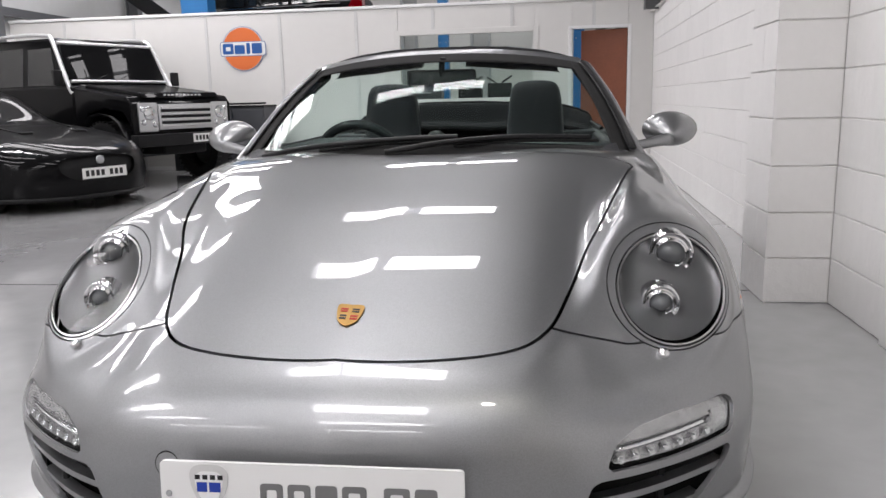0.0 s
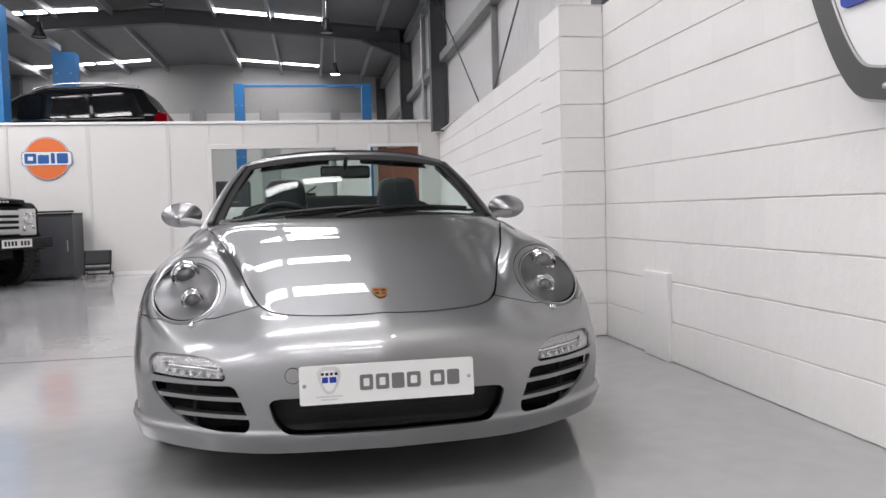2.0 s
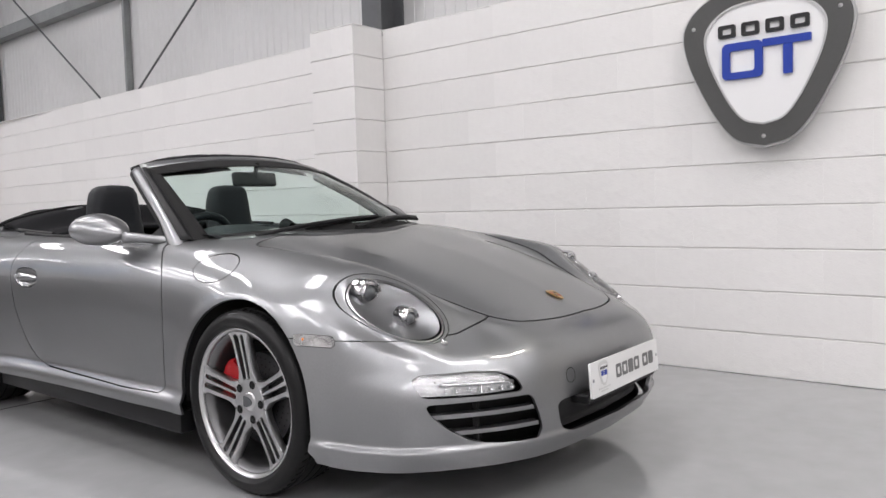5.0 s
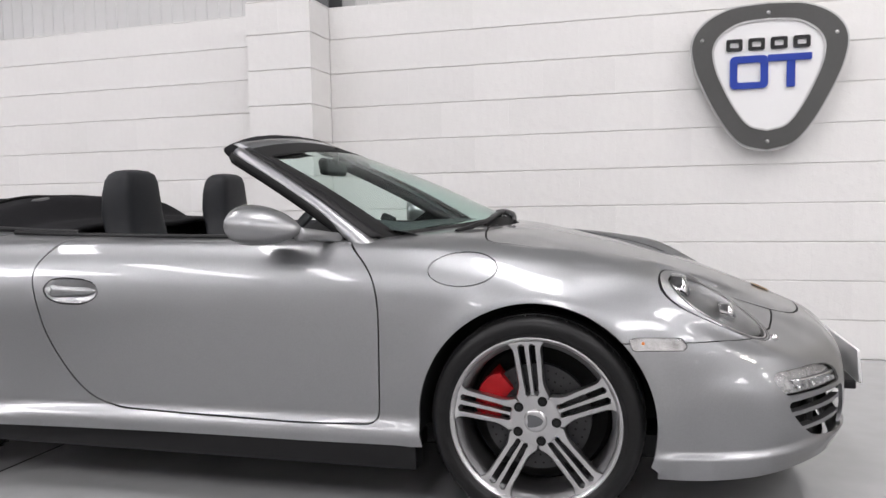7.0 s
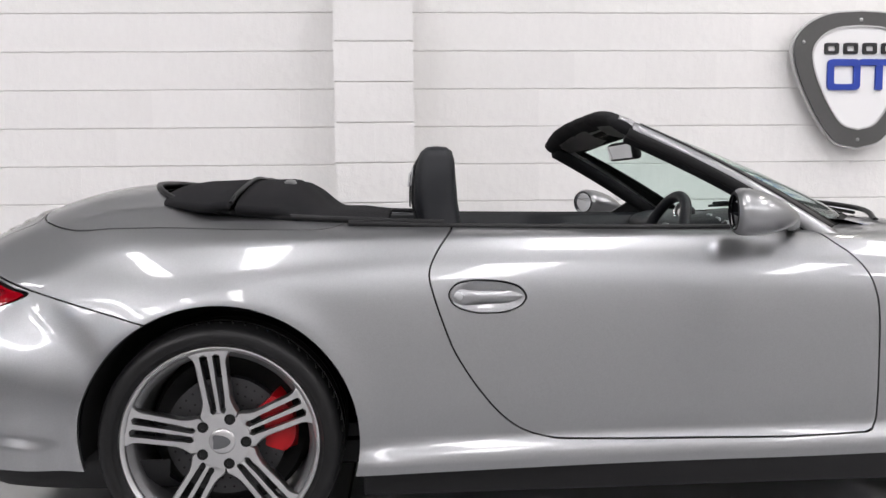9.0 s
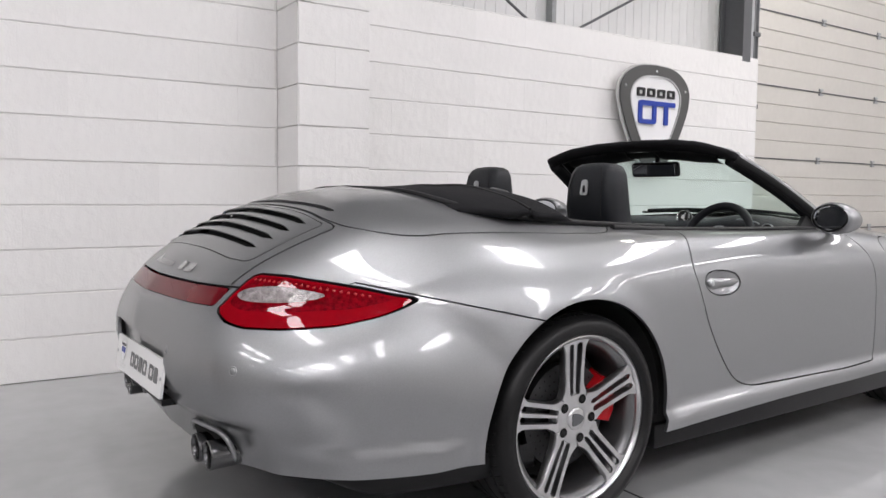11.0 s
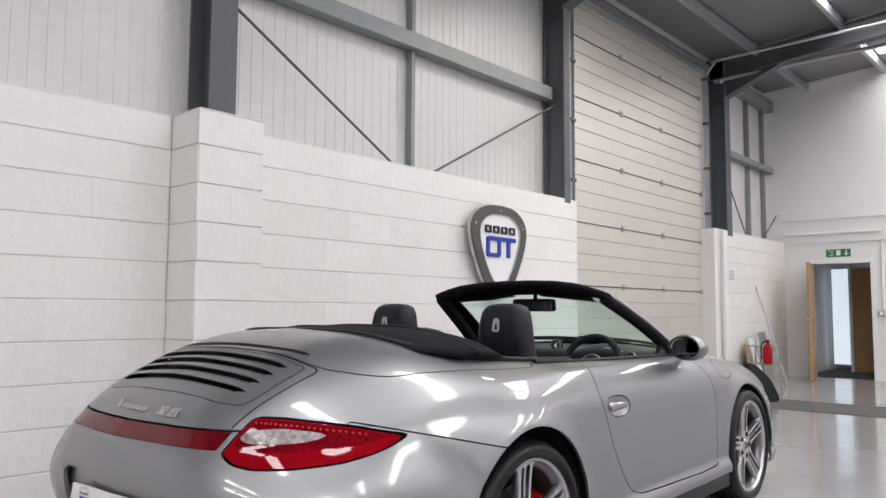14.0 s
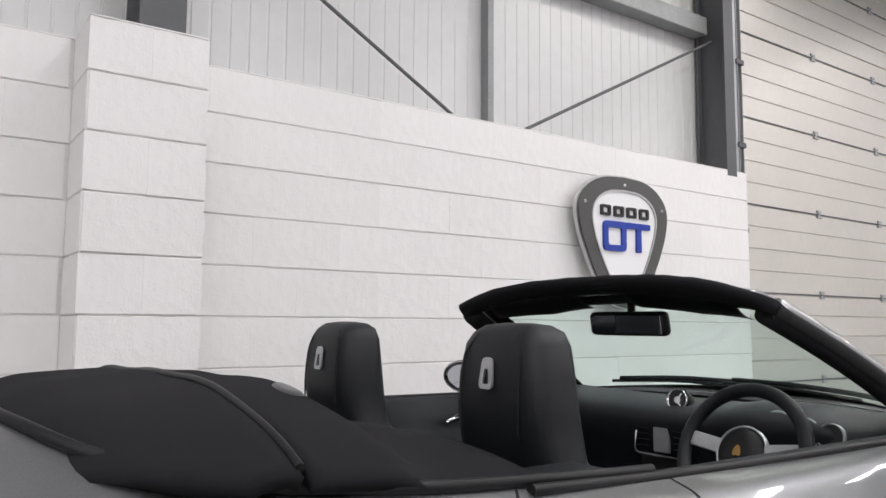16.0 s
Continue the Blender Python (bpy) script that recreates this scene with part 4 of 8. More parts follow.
for s in (-1, 1):
    path = []
    for k in range(25):
        w = -.06 + 1.06 * k / 24
        p, du, dw, n = frame_at(s * .985, w)
        path.append((p, du * s, n, 1.0 + .55 * max(0, 1 - w / .35) ** 1.5))
    sweep("windscreen_pillar", path, oval(.027, .019, 16, .021, -.010), M_SILVER)
    path = []
    for k in range(25):
        w = -.02 + 1.0 * k / 24
        p, du, dw, n = frame_at(s * .985, w)
        path.append((p - n * .030 + Vector((s * .006, .022, 0)), du * s, n, 1.0))
    sweep("pillar_trim", path, oval(.036, .026, 14), M_FABRIC, "black inner trim of the windscreen pillar")
    path = []
    for k in range(21):
        w = .0 + .98 * k / 20
        p, du, dw, n = frame_at(s * .99, w)
        path.append((p - n * .020 + Vector((s * .030, .030, -.004)), du * s, n, 1.0))
    sweep("pillar_seal", path, oval(.013, .018, 10), M_DARK, "black rubber seal on the windscreen pillar")
path = []
for k in range(41):
    u = -.99 + 1.98 * k / 40
    p, du, dw, n = frame_at(u, .985)
    path.append((p + dw * .022, dw, n, 1.0))
sweep("windscreen_header", path, oval(.040, .016, 16, 0, -.008), M_SILVER)
path = []
for k in range(41):
    u = -1.02 + 2.04 * k / 40
    p, du, dw, n = frame_at(u, .985)
    fold = (1 + .05 * math.sin(k * 1.7) * math.sin(k * .6)) * (1 - .25 * abs(u) ** 6)
    e6 = abs(u) ** 5
    path.append((p + dw * (.060 - .022 * e6) - n * (.014 + .012 * e6) + Vector((.022 * u * e6, 0, 0)), dw, n, fold))
sweep("header_trim", path, oval(.050, .023, 14), M_FABRIC, "black padded trim along the windscreen header")
for s in (-1, 1):
    bm = bmesh.new()
    rows = []
    for j in range(5):
        row = []
        for i in range(13):
            u = s * (.16 + .70 * i / 12) - .02
            p, du, dw, n = frame_at(u, 1.045 - .135 * j / 4 * (1 - .5 * abs(i / 12 - .5)))
            row.append(bm.verts.new(p - n * (.036 + .008 * math.sin(math.pi * j / 4) + .010 * j / 4)))
        rows.append(row)
    for a, b in zip(rows, rows[1:]):
        for i in range(12):
            bm.faces.new((a[i], a[i + 1], b[i + 1], b[i]))
    r = bmesh.ops.solidify(bm, geom=bm.faces[:], thickness=.020)
    part("sun_visor", bm, M_BLACK, car, "black folded sun visor", smooth=True)
# inner mirror
bm = bmesh.new()
add_box(bm, (-.138, -.014, -.036), (.138, .022, .036), .022, 4)
bmesh.ops.transform(bm, matrix=pose(-.012, .972, 1.143, -10, 0, 4), verts=bm.verts)
mir = part("rear_view_mirror", bm, M_BLACK, car, "black rear-view mirror", angle=40)
bm = bmesh.new()
add_box(bm, (-.124, .0225, -.027), (.124, .0245, .027), .0008)
bmesh.ops.transform(bm, matrix=pose(-.012, .972, 1.143, -10, 0, 4), verts=bm.verts)
part("mirror_glass", bm, M_MIRROR, mir)
tube("mirror_stem", ((-.012, .967, 1.15), (-.012, .962, 1.19), (-.005, .957, 1.225)), .012, M_BLACK, mir)


# wheels
def tyre_profile(R, rim, w):
    return [(rim, -w * .46), (rim + .012, -w * .5), (R - .05, -w * .52), (R - .018, -w * .485), (R - .004, -w * .40), (R, -w * .2), (R, w * .2), (R - .004, w * .40),
            (R - .018, w * .485), (R - .05, w * .52), (rim + .012, w * .5), (rim, w * .46)]


def wheel(x, y, R, width, side, spin, caliper_a):
    """A wheel whose outer face looks along side (-1 or 1 in x)."""
    rim = .2605 if y < 1 else .2655
    m = Matrix.Translation((x, y, R - .002)) @ Matrix(((0, 0, side, 0), (1, 0, 0, 0), (0, 1 * side, 0, 0), (0, 0, 0, 1)))
    hub = new("wheel")
    hub.parent = car
    hub["label"] = "five-spoke machined alloy wheel with low black tyre"
    hub.matrix_local = m
    bm = bmesh.new()
    add_lathe(bm, tyre_profile(R, rim, width), 72)
    tyre = part("tyre", bm, M_TYRE, hub, "black low-profile tyre", smooth=True)
    # tread grooves as thin dark blocks across the shoulder
    bm = bmesh.new()
    for k in range(64):
        a = 2 * math.pi * k / 64
        for s in (-1, 1):
            mm = Matrix.Rotation(a, 4, 'Z') @ Matrix.Translation((R - .004, 0, s * width * .30)) @ Matrix.Rotation(s * .35, 4, 'X')
            add_box(bm, (-.006, -.0016, -width * .12), (.0032, .0016, width * .10), 0, 1, mm)
    for h in (-.28, -.09, .09, .28):
        add_lathe(bm, [(R - .004, width * h - .004), (R + .0008, width * h - .0035), (R + .0008, width * h + .0035), (R - .004, width * h + .004)], 64)
    part("tread", bm, M_SEAM, tyre, "dark tread grooves")
    # outer lip, barrel
    face = width * .44
    bm = bmesh.new()
    add_lathe(bm, [(rim + .002, face - .028), (rim + .006, face - .004), (rim + .003, face + .004), (rim - .004, face + .006), (rim - .007, face + .003), (rim - .0125, face - .001), (rim - .0145, face - .008), (rim - .0145, face - .03)], 72)
    part("rim_lip", bm, M_RIM, hub, "polished rim lip", angle=40)
    bm = bmesh.new()
    add_lathe(bm, [(rim - .0135, face - .011), (rim - .030, face - .022), (rim - .033, face - .05), (rim - .034, face - .09), (rim - .032, -width * .40), (rim - .002, -width * .44)], 64)
    part("rim_barrel", bm, M_RIM_DARK, hub, "grey painted rim barrel", smooth=True)
    # five spokes, each pierced by two long slots and flared into hub and lip
    R0, R1 = .055, rim - .008
    fs = [0, .06, .10, .14, .17, .22, .30, .40, .50, .60, .70, .80, .86, .90, .93, .96, 1.0]
    for k in range(5):
        a = spin + 2 * math.pi * k / 5
        bm = bmesh.new()
        rows = []
        for f in fs:
            r = R0 + (R1 - R0) * f
            wide = .0365 + .0075 * f + .026 * max(0, (.30 - f) / .30) ** 1.5 + .026 * max(0, (f - .82) / .18) ** 1.6
            wide = min(wide, r * .72)
            inner = .0040 + .0026 * f + .006 * max(0, (.14 - f) / .14)
            outer = wide - .0160 - .019 * max(0, (.30 - f) / .30) - .026 * max(0, (f - .82) / .18) ** 1.6
            outer = max(outer, inner + .002)
            if f <= .10 or f >= .93:
                mid_ = (inner + outer) / 2
                inner, outer = mid_ - .002, mid_ + .002
            zz = face - .024 + .021 * f ** 1.3
            rows.append([bm.verts.new((r, o, zz - d)) for o, d in ((-wide, .004), (-wide + .003, 0), (-outer, 0), (-inner, .003), (inner, .003), (outer, 0), (wide - .003, 0), (wide, .004))])
        for n_, (p, q) in enumerate(zip(rows, rows[1:])):
            for i in range(7):
                if i in (2, 4) and .10 <= fs[n_] and fs[n_ + 1] <= .931:
                    continue
                bm.faces.new((p[i], p[i + 1], q[i + 1], q[i]))
        top = bm.faces[:]
        ex_ = bmesh.ops.extrude_face_region(bm, geom=top)
        bmesh.ops.translate(bm, verts=[v_ for v_ in ex_["geom"] if isinstance(v_, bmesh.types.BMVert)], vec=(0, 0, -.024))
        bmesh.ops.transform(bm, matrix=Matrix.Rotation(a, 4, 'Z'), verts=bm.verts)
        part("spoke", bm, M_RIM, hub, angle=40)
    bm = bmesh.new()
    add_lathe(bm, [(.0, face - .018), (.028, face - .018), (.034, face - .021), (.036, face - .024), (.062, face - .0225), (.076, face - .0235), (.080, face - .028), (.082, face - .06), (0, face - .06)], 48)
    part("wheel_hub", bm, M_RIM, hub, angle=40)
    bm = bmesh.new()
    add_lathe(bm, [(0, face - .0165), (.024, face - .0168), (.028, face - .0180)], 32)
    cap = part("centre_cap", bm, M_RIM, hub, "grey centre cap with a shield badge", smooth=True)
    sh = rounded([(0, .022), (.018, .022), (.018, .003), (.011, -.016), (0, -.024), (-.011, -.016), (-.018, .003), (-.018, .022)], 3)
    plate("badge", sh, .0015, M_STEEL, Matrix.Translation((0, 0, face - .0166)) @ Matrix.Rotation(-math.pi / 2 if side > 0 else math.pi / 2, 4, 'Z') @ Matrix.Rotation(math.pi, 4, 'Z'), cap, "plain shield badge")
    for k in range(5):
        a = spin - math.radians(26) + 2 * math.pi * k / 5
        mm = Matrix.Translation((.064 * math.cos(a), .064 * math.sin(a), 0))
        bm = bmesh.new()
        add_lathe(bm, [(0, face - .0212), (.0125, face - .0212), (.0140, face - .0206), (.0150, face - .0218)], 20, mm)
        bolt = part("wheel_bolt", bm, M_SEAM, hub, "recessed wheel bolt", smooth=True)
        bm = bmesh.new()
        add_lathe(bm, [(0, face - .0196), (.0068, face - .0196), (.0078, face - .0210)], 6, mm)
        part("bolt_head", bm, M_BLACK, bolt, "black hexagon bolt head")
    bm = bmesh.new()
    add_lathe(bm, [(.06, face - .075), (.165, face - .075), (.165, face - .103), (.06, face - .103)], 64, closed=True)
    disc = part("brake_disc", bm, M_DISC, hub, "cross-drilled steel brake disc", angle=40)
    bm = bmesh.new()
    for k in range(36):
        for j in range(3):
            a = 2 * math.pi * (k + j * .33) / 36
            add_lathe(bm, [(0, 0), (.0032, 0)], 8, Matrix.Translation(((.095 + .026 * j) * math.cos(a), (.095 + .026 * j) * math.sin(a), face - .0742)))
    part("disc_holes", bm, M_SEAM, disc)
    bm = bmesh.new()
    add_lathe(bm, [(.0, face - .13), (.21, face - .13), (.225, face - .16), (0, face - .16)], 40)
    part("back_plate", bm, M_SEAM, hub, "dark brake back plate")
    # caliper
    bm = bmesh.new()
    rows = []
    for t in range(11):
        a = caliper_a + math.radians(-27 + 54 * t / 10)
        k = 1 - .12 * (abs(t - 5) / 5) ** 3
        c, s_ = math.cos(a), math.sin(a)
        ring = [(.118, face - .07), (.112, face - .058), (.125, face - .050), (.165, face - .046 * k), (.196 * k, face - .052), (.200 * k, face - .075), (.195, face - .11), (.12, face - .11)]
        rows.append([bm.verts.new((r * c, r * s_, h)) for r, h in ring])
    for p, q in zip(rows, rows[1:]):
        for i in range(8):
            bm.faces.new((p[i], p[(i + 1) % 8], q[(i + 1) % 8], q[i]))
    bm.faces.new(rows[0])
    bm.faces.new(rows[-1][::-1])
    part("brake_caliper", bm, M_RED, hub, "red painted brake caliper", angle=35)
    return hub


WHEELS = ((-.758, -.006, .325, .235, -1), (.758, -.006, .325, .235, 1), (-.780, 2.340, .329, .305, -1), (.780, 2.340, .329, .305, 1))
for i, (x, y, R, wd, s) in enumerate(WHEELS):
    # wheel angle: with the face looking outwards, local x points back along the car
    wheel(x, y, R, wd, s, math.radians(84.5) * s, math.radians(24 if y < 1 else 166) * s)


# ---- lamps
def shifted(s, dx=0.0, dy=0.0, dz=0.0, shrink=1.0):
    """A skin patch moved, and drawn together round its own middle."""
    q = s[0].copy()
    c = q[:, :3].mean(axis=0)
    q[:, :3] = (q[:, :3] - c) * shrink + c + np.array((dx, dy, dz))
    return q, s[1]


for side, (bez, ring, lens) in enumerate(zip(halves(holes["bezel"]), halves(holes["head_ring"]), halves(holes["head"]))):
    sx = -1 if side == 0 else 1
    lamp = panel("headlamp", bez, M_SILVER, label="round headlamp with twin projectors under a clear cover")
    panel("lamp_ring", ring, M_RIM, lamp, "thin silver ring", .006)
    cover = panel("lamp_cover", lens, M_LAMPGLASS, lamp, "clear lamp cover", .002)
    cover.visible_shadow = False
    # bowl: the cover's own shape pushed back into the wing
    bv = lens[0].copy()
    c = bv.mean(axis=0)
    rel = np.hypot((bv[:, 0] - c[0]) / .125, (bv[:, 2] - c[2]) / .095)
    bv[:, 1] += .012 + .062 * np.clip(1 - rel ** 2.5, 0, 1)
    obj("lamp_bowl", bv[:, :3], lens[1], M_BOWL, lamp, "grey reflective lamp bowl", smooth=True)
    for (px, pz, rad, deep) in ((.668, .700, .043, .034), (.628, .622, .033, .030)):
        hit, n = on_body((sx * px, -1.5, pz), (0, 1, 0))
        m = Matrix.Translation((hit.x, hit.y + deep, hit.z)) @ Matrix.Rotation(math.pi / 2, 4, 'X')
        bm = bmesh.new()
        add_lathe(bm, [(rad * .66, -.004), (rad * .72, .004), (rad * .80, .005), (rad * .86, -.002), (rad * 1.02, -.004), (rad * 1.10, .002), (rad * 1.18, .001), (rad * 1.24, -.012), (rad * 1.3, -.040)], 36, m)
        pr = part("projector_ring", bm, M_CHROME, lamp, "chrome projector ring", smooth=True)
        bm = bmesh.new()
        add_lathe(bm, [(.0005, .012), (rad * .3, .0105), (rad * .55, .004), (rad * .67, -.004)], 30, m)
        part("projector_lens", bm, M_LENS, pr, "dark glass projector lens", smooth=True)
    hit, n = on_body((sx * .615, -1.5, .552), (0, 1, 0))
    bm = bmesh.new()
    add_lathe(bm, [(.012, 0), (.012, .006), (.009, .012), (.0005, .015)], 16, stuck(hit, n))
    part("washer_nozzle", bm, M_CHROME, lamp, "small chrome headlamp washer", smooth=True)

for side, s in enumerate(halves(holes["fog"])):
    sx = -1 if side == 0 else 1
    fog = panel("daytime_lamp", s, M_LAMPGLASS, label="clear daytime lamp with a row of diodes", thick=.002)
    fog.visible_shadow = False
    back = shifted(s, 0, .026, 0, .98)
    obj("reflector", back[0][:, :3], back[1], M_REFLECT2, fog, "bright lamp reflector", smooth=True)
    for k in range(7):
        x = .522 + .029 * k
        hit, n = on_body((sx * x, -1.5, .420 + .0010 * k), (0, 1, 0))
        bm = bmesh.new()
        add_lathe(bm, [(.0065, -.010), (.0075, -.004), (.004, -.008), (.0005, -.009)], 12, stuck(hit, n, lift=-.004))
        part("diode", bm, M_REFLECT, fog, "small bright lamp diode", smooth=True)
    bm = bmesh.new()
    pts = []
    for k in range(10):
        hit, n = on_body((sx * (.512 + .0215 * k), -1.5, .438 + .0008 * k), (0, 1, 0))
        pts.append(hit - n * .014)
    add_tube(bm, pts, .0065, 8)
    part("chrome_strip", bm, M_CHROME, fog, "chrome strip across the lamp", smooth=True)
for s in halves(holes["indicator"]):
    ind = panel("side_indicator", s, M_CLEARLENS, label="small clear side indicator lamp", thick=.004)
    c = s[0].mean(axis=0)
    hit, n = on_body((c[0] * 2, c[1] + .045, c[2] + .004), (-c[0], 0, 0))
    bm = bmesh.new()
    add_lathe(bm, [(.0045, .0002), (.0035, .0010), (.0005, .0014)], 14, stuck(hit, n))
    part("bulb", bm, M_AMBER, ind, "amber bulb")

# vent slats, the vent lip, grille mesh
for s in halves(holes["vent"]):
    q = s[0]
    ax = np.abs(q[:, 0])
    for k in range(2):
        zc = .347 - .055 * k
        d = np.abs(q[:, 2] - zc) - .0068
        sl = clip(s, d)
        sl = shifted(sl, 0, .012, 0)
        panel("vent_slat", sl, M_SILVER, thick=.022, label="silver horizontal vent slat")
for sx in (-1, 1):
    hit, n = on_body((sx * .60, -1.5, .32), (0, 1, 0))
    box("vent_divider", (hit.x - .006, hit.y + .030, .250), (hit.x + .006, hit.y + .050, .388), M_DARK, car, "dark upright divider in the front vent", .002)
    box("vent_duct", (min(sx * .40, sx * .70), -.735, .22), (max(sx * .40, sx * .70), -.70, .45), M_DARK, car, "dark duct behind the front vent")
gp = holes["grille"]
net = shifted(gp, 0, .055, 0, .98)
obj("grille_mesh", net[0][:, :3], net[1], material("grille_net", (.010, .010, .0115), rough=.5, grain=.3, scale=140, bump=.8, bump_scale=220), car, "black honeycomb air intake mesh", smooth=True)
bm = bmesh.new()
hit, n = on_body((-.292, -1.5, .420), (0, 1, 0))
add_lathe(bm, [(.0215, -.001), (.0235, .0006), (.0252, -.001)], 32, stuck(hit, n))
part("tow_eye_cap", bm, M_SEAM, car, "round tow eye cover outline")


# ---- plates and badges (no words: plain bars in their colours)
def number_plate(name, m, label, parent, w=.525, h=.115):
    pl = plate(name, corner_path([(-w / 2, -h / 2), (w / 2, -h / 2), (w / 2, h / 2), (-w / 2, h / 2)], .008, 3), .008, M_PLATE, m, parent, label)
    f = m @ Matrix.Translation((0, 0, .0085))
    sh = rounded([(0, .046), (.022, .044), (.034, .030), (.030, .002), (.014, -.030), (0, -.036), (-.014, -.030), (-.030, .002), (-.034, .030), (-.022, .044)], 4)
    sh = [(x - .175, y + .008) for x, y in sh]
    plate("shield_mark", sh, .0008, M_TRIM_GREY, f, pl, "pale grey shield mark")
    plate("shield_field", [(-.175 + (x + .175) * .72, .008 + (y - .008) * .74) for x, y in sh], .0006, M_WHITE, f @ Matrix.Translation((0, 0, .001)), pl, "white shield field")
    for k in range(4):
        x0 = -.199 + .0135 * k
        plate("mark_bar", [(x0, .028), (x0 + .009, .028), (x0 + .009, .036), (x0, .036)], .0006, M_INKBLACK, f @ Matrix.Translation((0, 0, .0018)), pl, "small black bar")
    for x0, x1 in ((-.196, -.178), (-.174, -.154)):
        plate("mark_block", [(x0, .006), (x1, .006), (x1, .023), (x0, .023)], .0006, M_INKBLUE, f @ Matrix.Translation((0, 0, .0018)), pl, "small blue block")
    for k, (x0, wd) in enumerate(((-.085, .040), (-.037, .040), (.011, .038), (.057, .042), (.128, .044), (.180, .038))):
        o = corner_path([(x0, -.022), (x0 + wd, -.022), (x0 + wd, .024), (x0, .024)], .007, 3)
        i = corner_path([(x0 + .011, -.011), (x0 + wd - .011, -.011), (x0 + wd - .011, .013), (x0 + .011, .013)], .004, 3)
        plate("grey_block", o, .0007, M_INK, f, pl, "plain grey block", hole=i if k in (0, 1, 3, 4) else None)
    for z0, a, b in ((-.037, -.215, -.135), (-.046, -.20, -.15)):
        plate("fine_bar", [(a, z0), (b, z0), (b, z0 + .005), (a, z0 + .005)], .0006, M_TRIM_GREY, f, pl, "fine grey bar")
    for x in (-.248, .248):
        bm = bmesh.new()
        add_lathe(bm, [(.006, 0), (.005, .002), (.0005, .003)], 14, f @ Matrix.Translation((x, 0, 0)))
        part("plate_screw", bm, M_GALV, pl)
    return pl


box("plate_plinth", (-.272, -1.022, .322), (.252, -.955, .352), M_BLACK, car, "black number plate holder", .004)
number_plate("front_plate", pose(-.010, -1.026, .399, 86, 0, 0), "white dealer plate with plain grey marks", car)
rp = pose(-.058, 3.436, .472, 82, 0, 182)
number_plate("rear_plate", rp, "white dealer plate with plain grey marks", car)
box("rear_plate_holder", (-.318, 3.386, .394), (.204, 3.436, .412), M_BLACK, car, "black number plate holder", .003)
nb = holes["niche"]
nq = shifted(nb, 0, -.026, 0, .999)
obj("plate_recess", nq[0][:, :3], nq[1], M_SILVER, car, "silver plate recess", smooth=True)

hit, n = on_body((0, -.752, 1.5), (0, 0, -1))
m = stuck(hit, n, (0, 1, 0), .001)
sh = rounded([(0, .033), (.013, .0345), (.026, .031), (.0255, .008), (.019, -.015), (.008, -.027), (0, -.031), (-.008, -.027), (-.019, -.015), (-.0255, .008), (-.026, .031), (-.013, .0345)], 4)
crest = plate("bonnet_badge", sh, .003, M_GOLD, m, car, "small gold shield badge with red and black fields")
for x0, x1, y0, y1, mt in ((-.019, -.004, .010, .024, M_BADGE_RED), (.004, .019, -.012, .004, M_BADGE_RED), (-.017, -.004, -.012, .004, M_INKBLACK), (.004, .019, .010, .024, M_INKBLACK)):
    for j in range(2):
        w = (y1 - y0) / 4
        plate("badge_field", [(x0, y0 + 2 * j * w), (x1, y0 + 2 * j * w), (x1, y0 + (2 * j + 1.2) * w), (x0, y0 + (2 * j + 1.2) * w)], .0008, mt, m @ Matrix.Translation((0, 0, .003)), crest)

# ---- tail lamps, light band, script bar, sensors, exhausts
INNER = rounded([(.512, .733), (.524, .751), (.59, .759), (.683, .741), (.652, .722), (.555, .719)], 5)
DOTTED = corner_path([(.514, .783), (.58, .779), (.66, .764), (.73, .748), (.790, .730), (.75, .706), (.66, .697), (.56, .696), (.506, .712)], .012)
M_TAILCLEAR = material("faceted_clear_lens", (0.26, 0.235, 0.235), rough=0.34, metal=0.6, coat=0.3, coat_rough=0.0, grain=0.8, scale=60, bump=1.0, bump_scale=150)
M_REDDOT = material("dotted_red_lens", (0.15, 0.001, 0.005), rough=0.3, spec=0.0, coat=0.8, coat_rough=0.0, grain=0.85, scale=70, bump=0.5, bump_scale=300)
for s in halves(holes["tail"]):
    white, red = region(s, FRONT, INNER, 0.0)
    dotted, red = region(red, FRONT, DOTTED, 0.0)
    lamp = panel("tail_lamp", red, M_REDLENS, label="red tail lamp with a clear inner section", thick=.006)
    panel("dotted_section", dotted, M_REDDOT, lamp, "dotted red section of the tail lamp", .004)
    panel("clear_section", white, M_TAILCLEAR, lamp, "clear ribbed section of the tail lamp", .006)
    for k in range(20):
        sx = -1 if s[0][0, 0] < 0 else 1
        x = .520 + .0120 * k
        z = .774 - .10 * max(0, x - .53) - .12 * max(0, x - .62)
        hit, n = on_body((sx * x, 4.2, z), (0, -1, 0))
        bm = bmesh.new()
        add_lathe(bm, [(.0042, .0004), (.003, .0018), (.0004, .0022)], 8, stuck(hit, n))
        part("lamp_dot", bm, M_BADGE_RED, lamp, "small red lamp element")
panel("light_band", holes["band"], M_REDDARK, label="dark red reflector band across the tail", thick=.006)
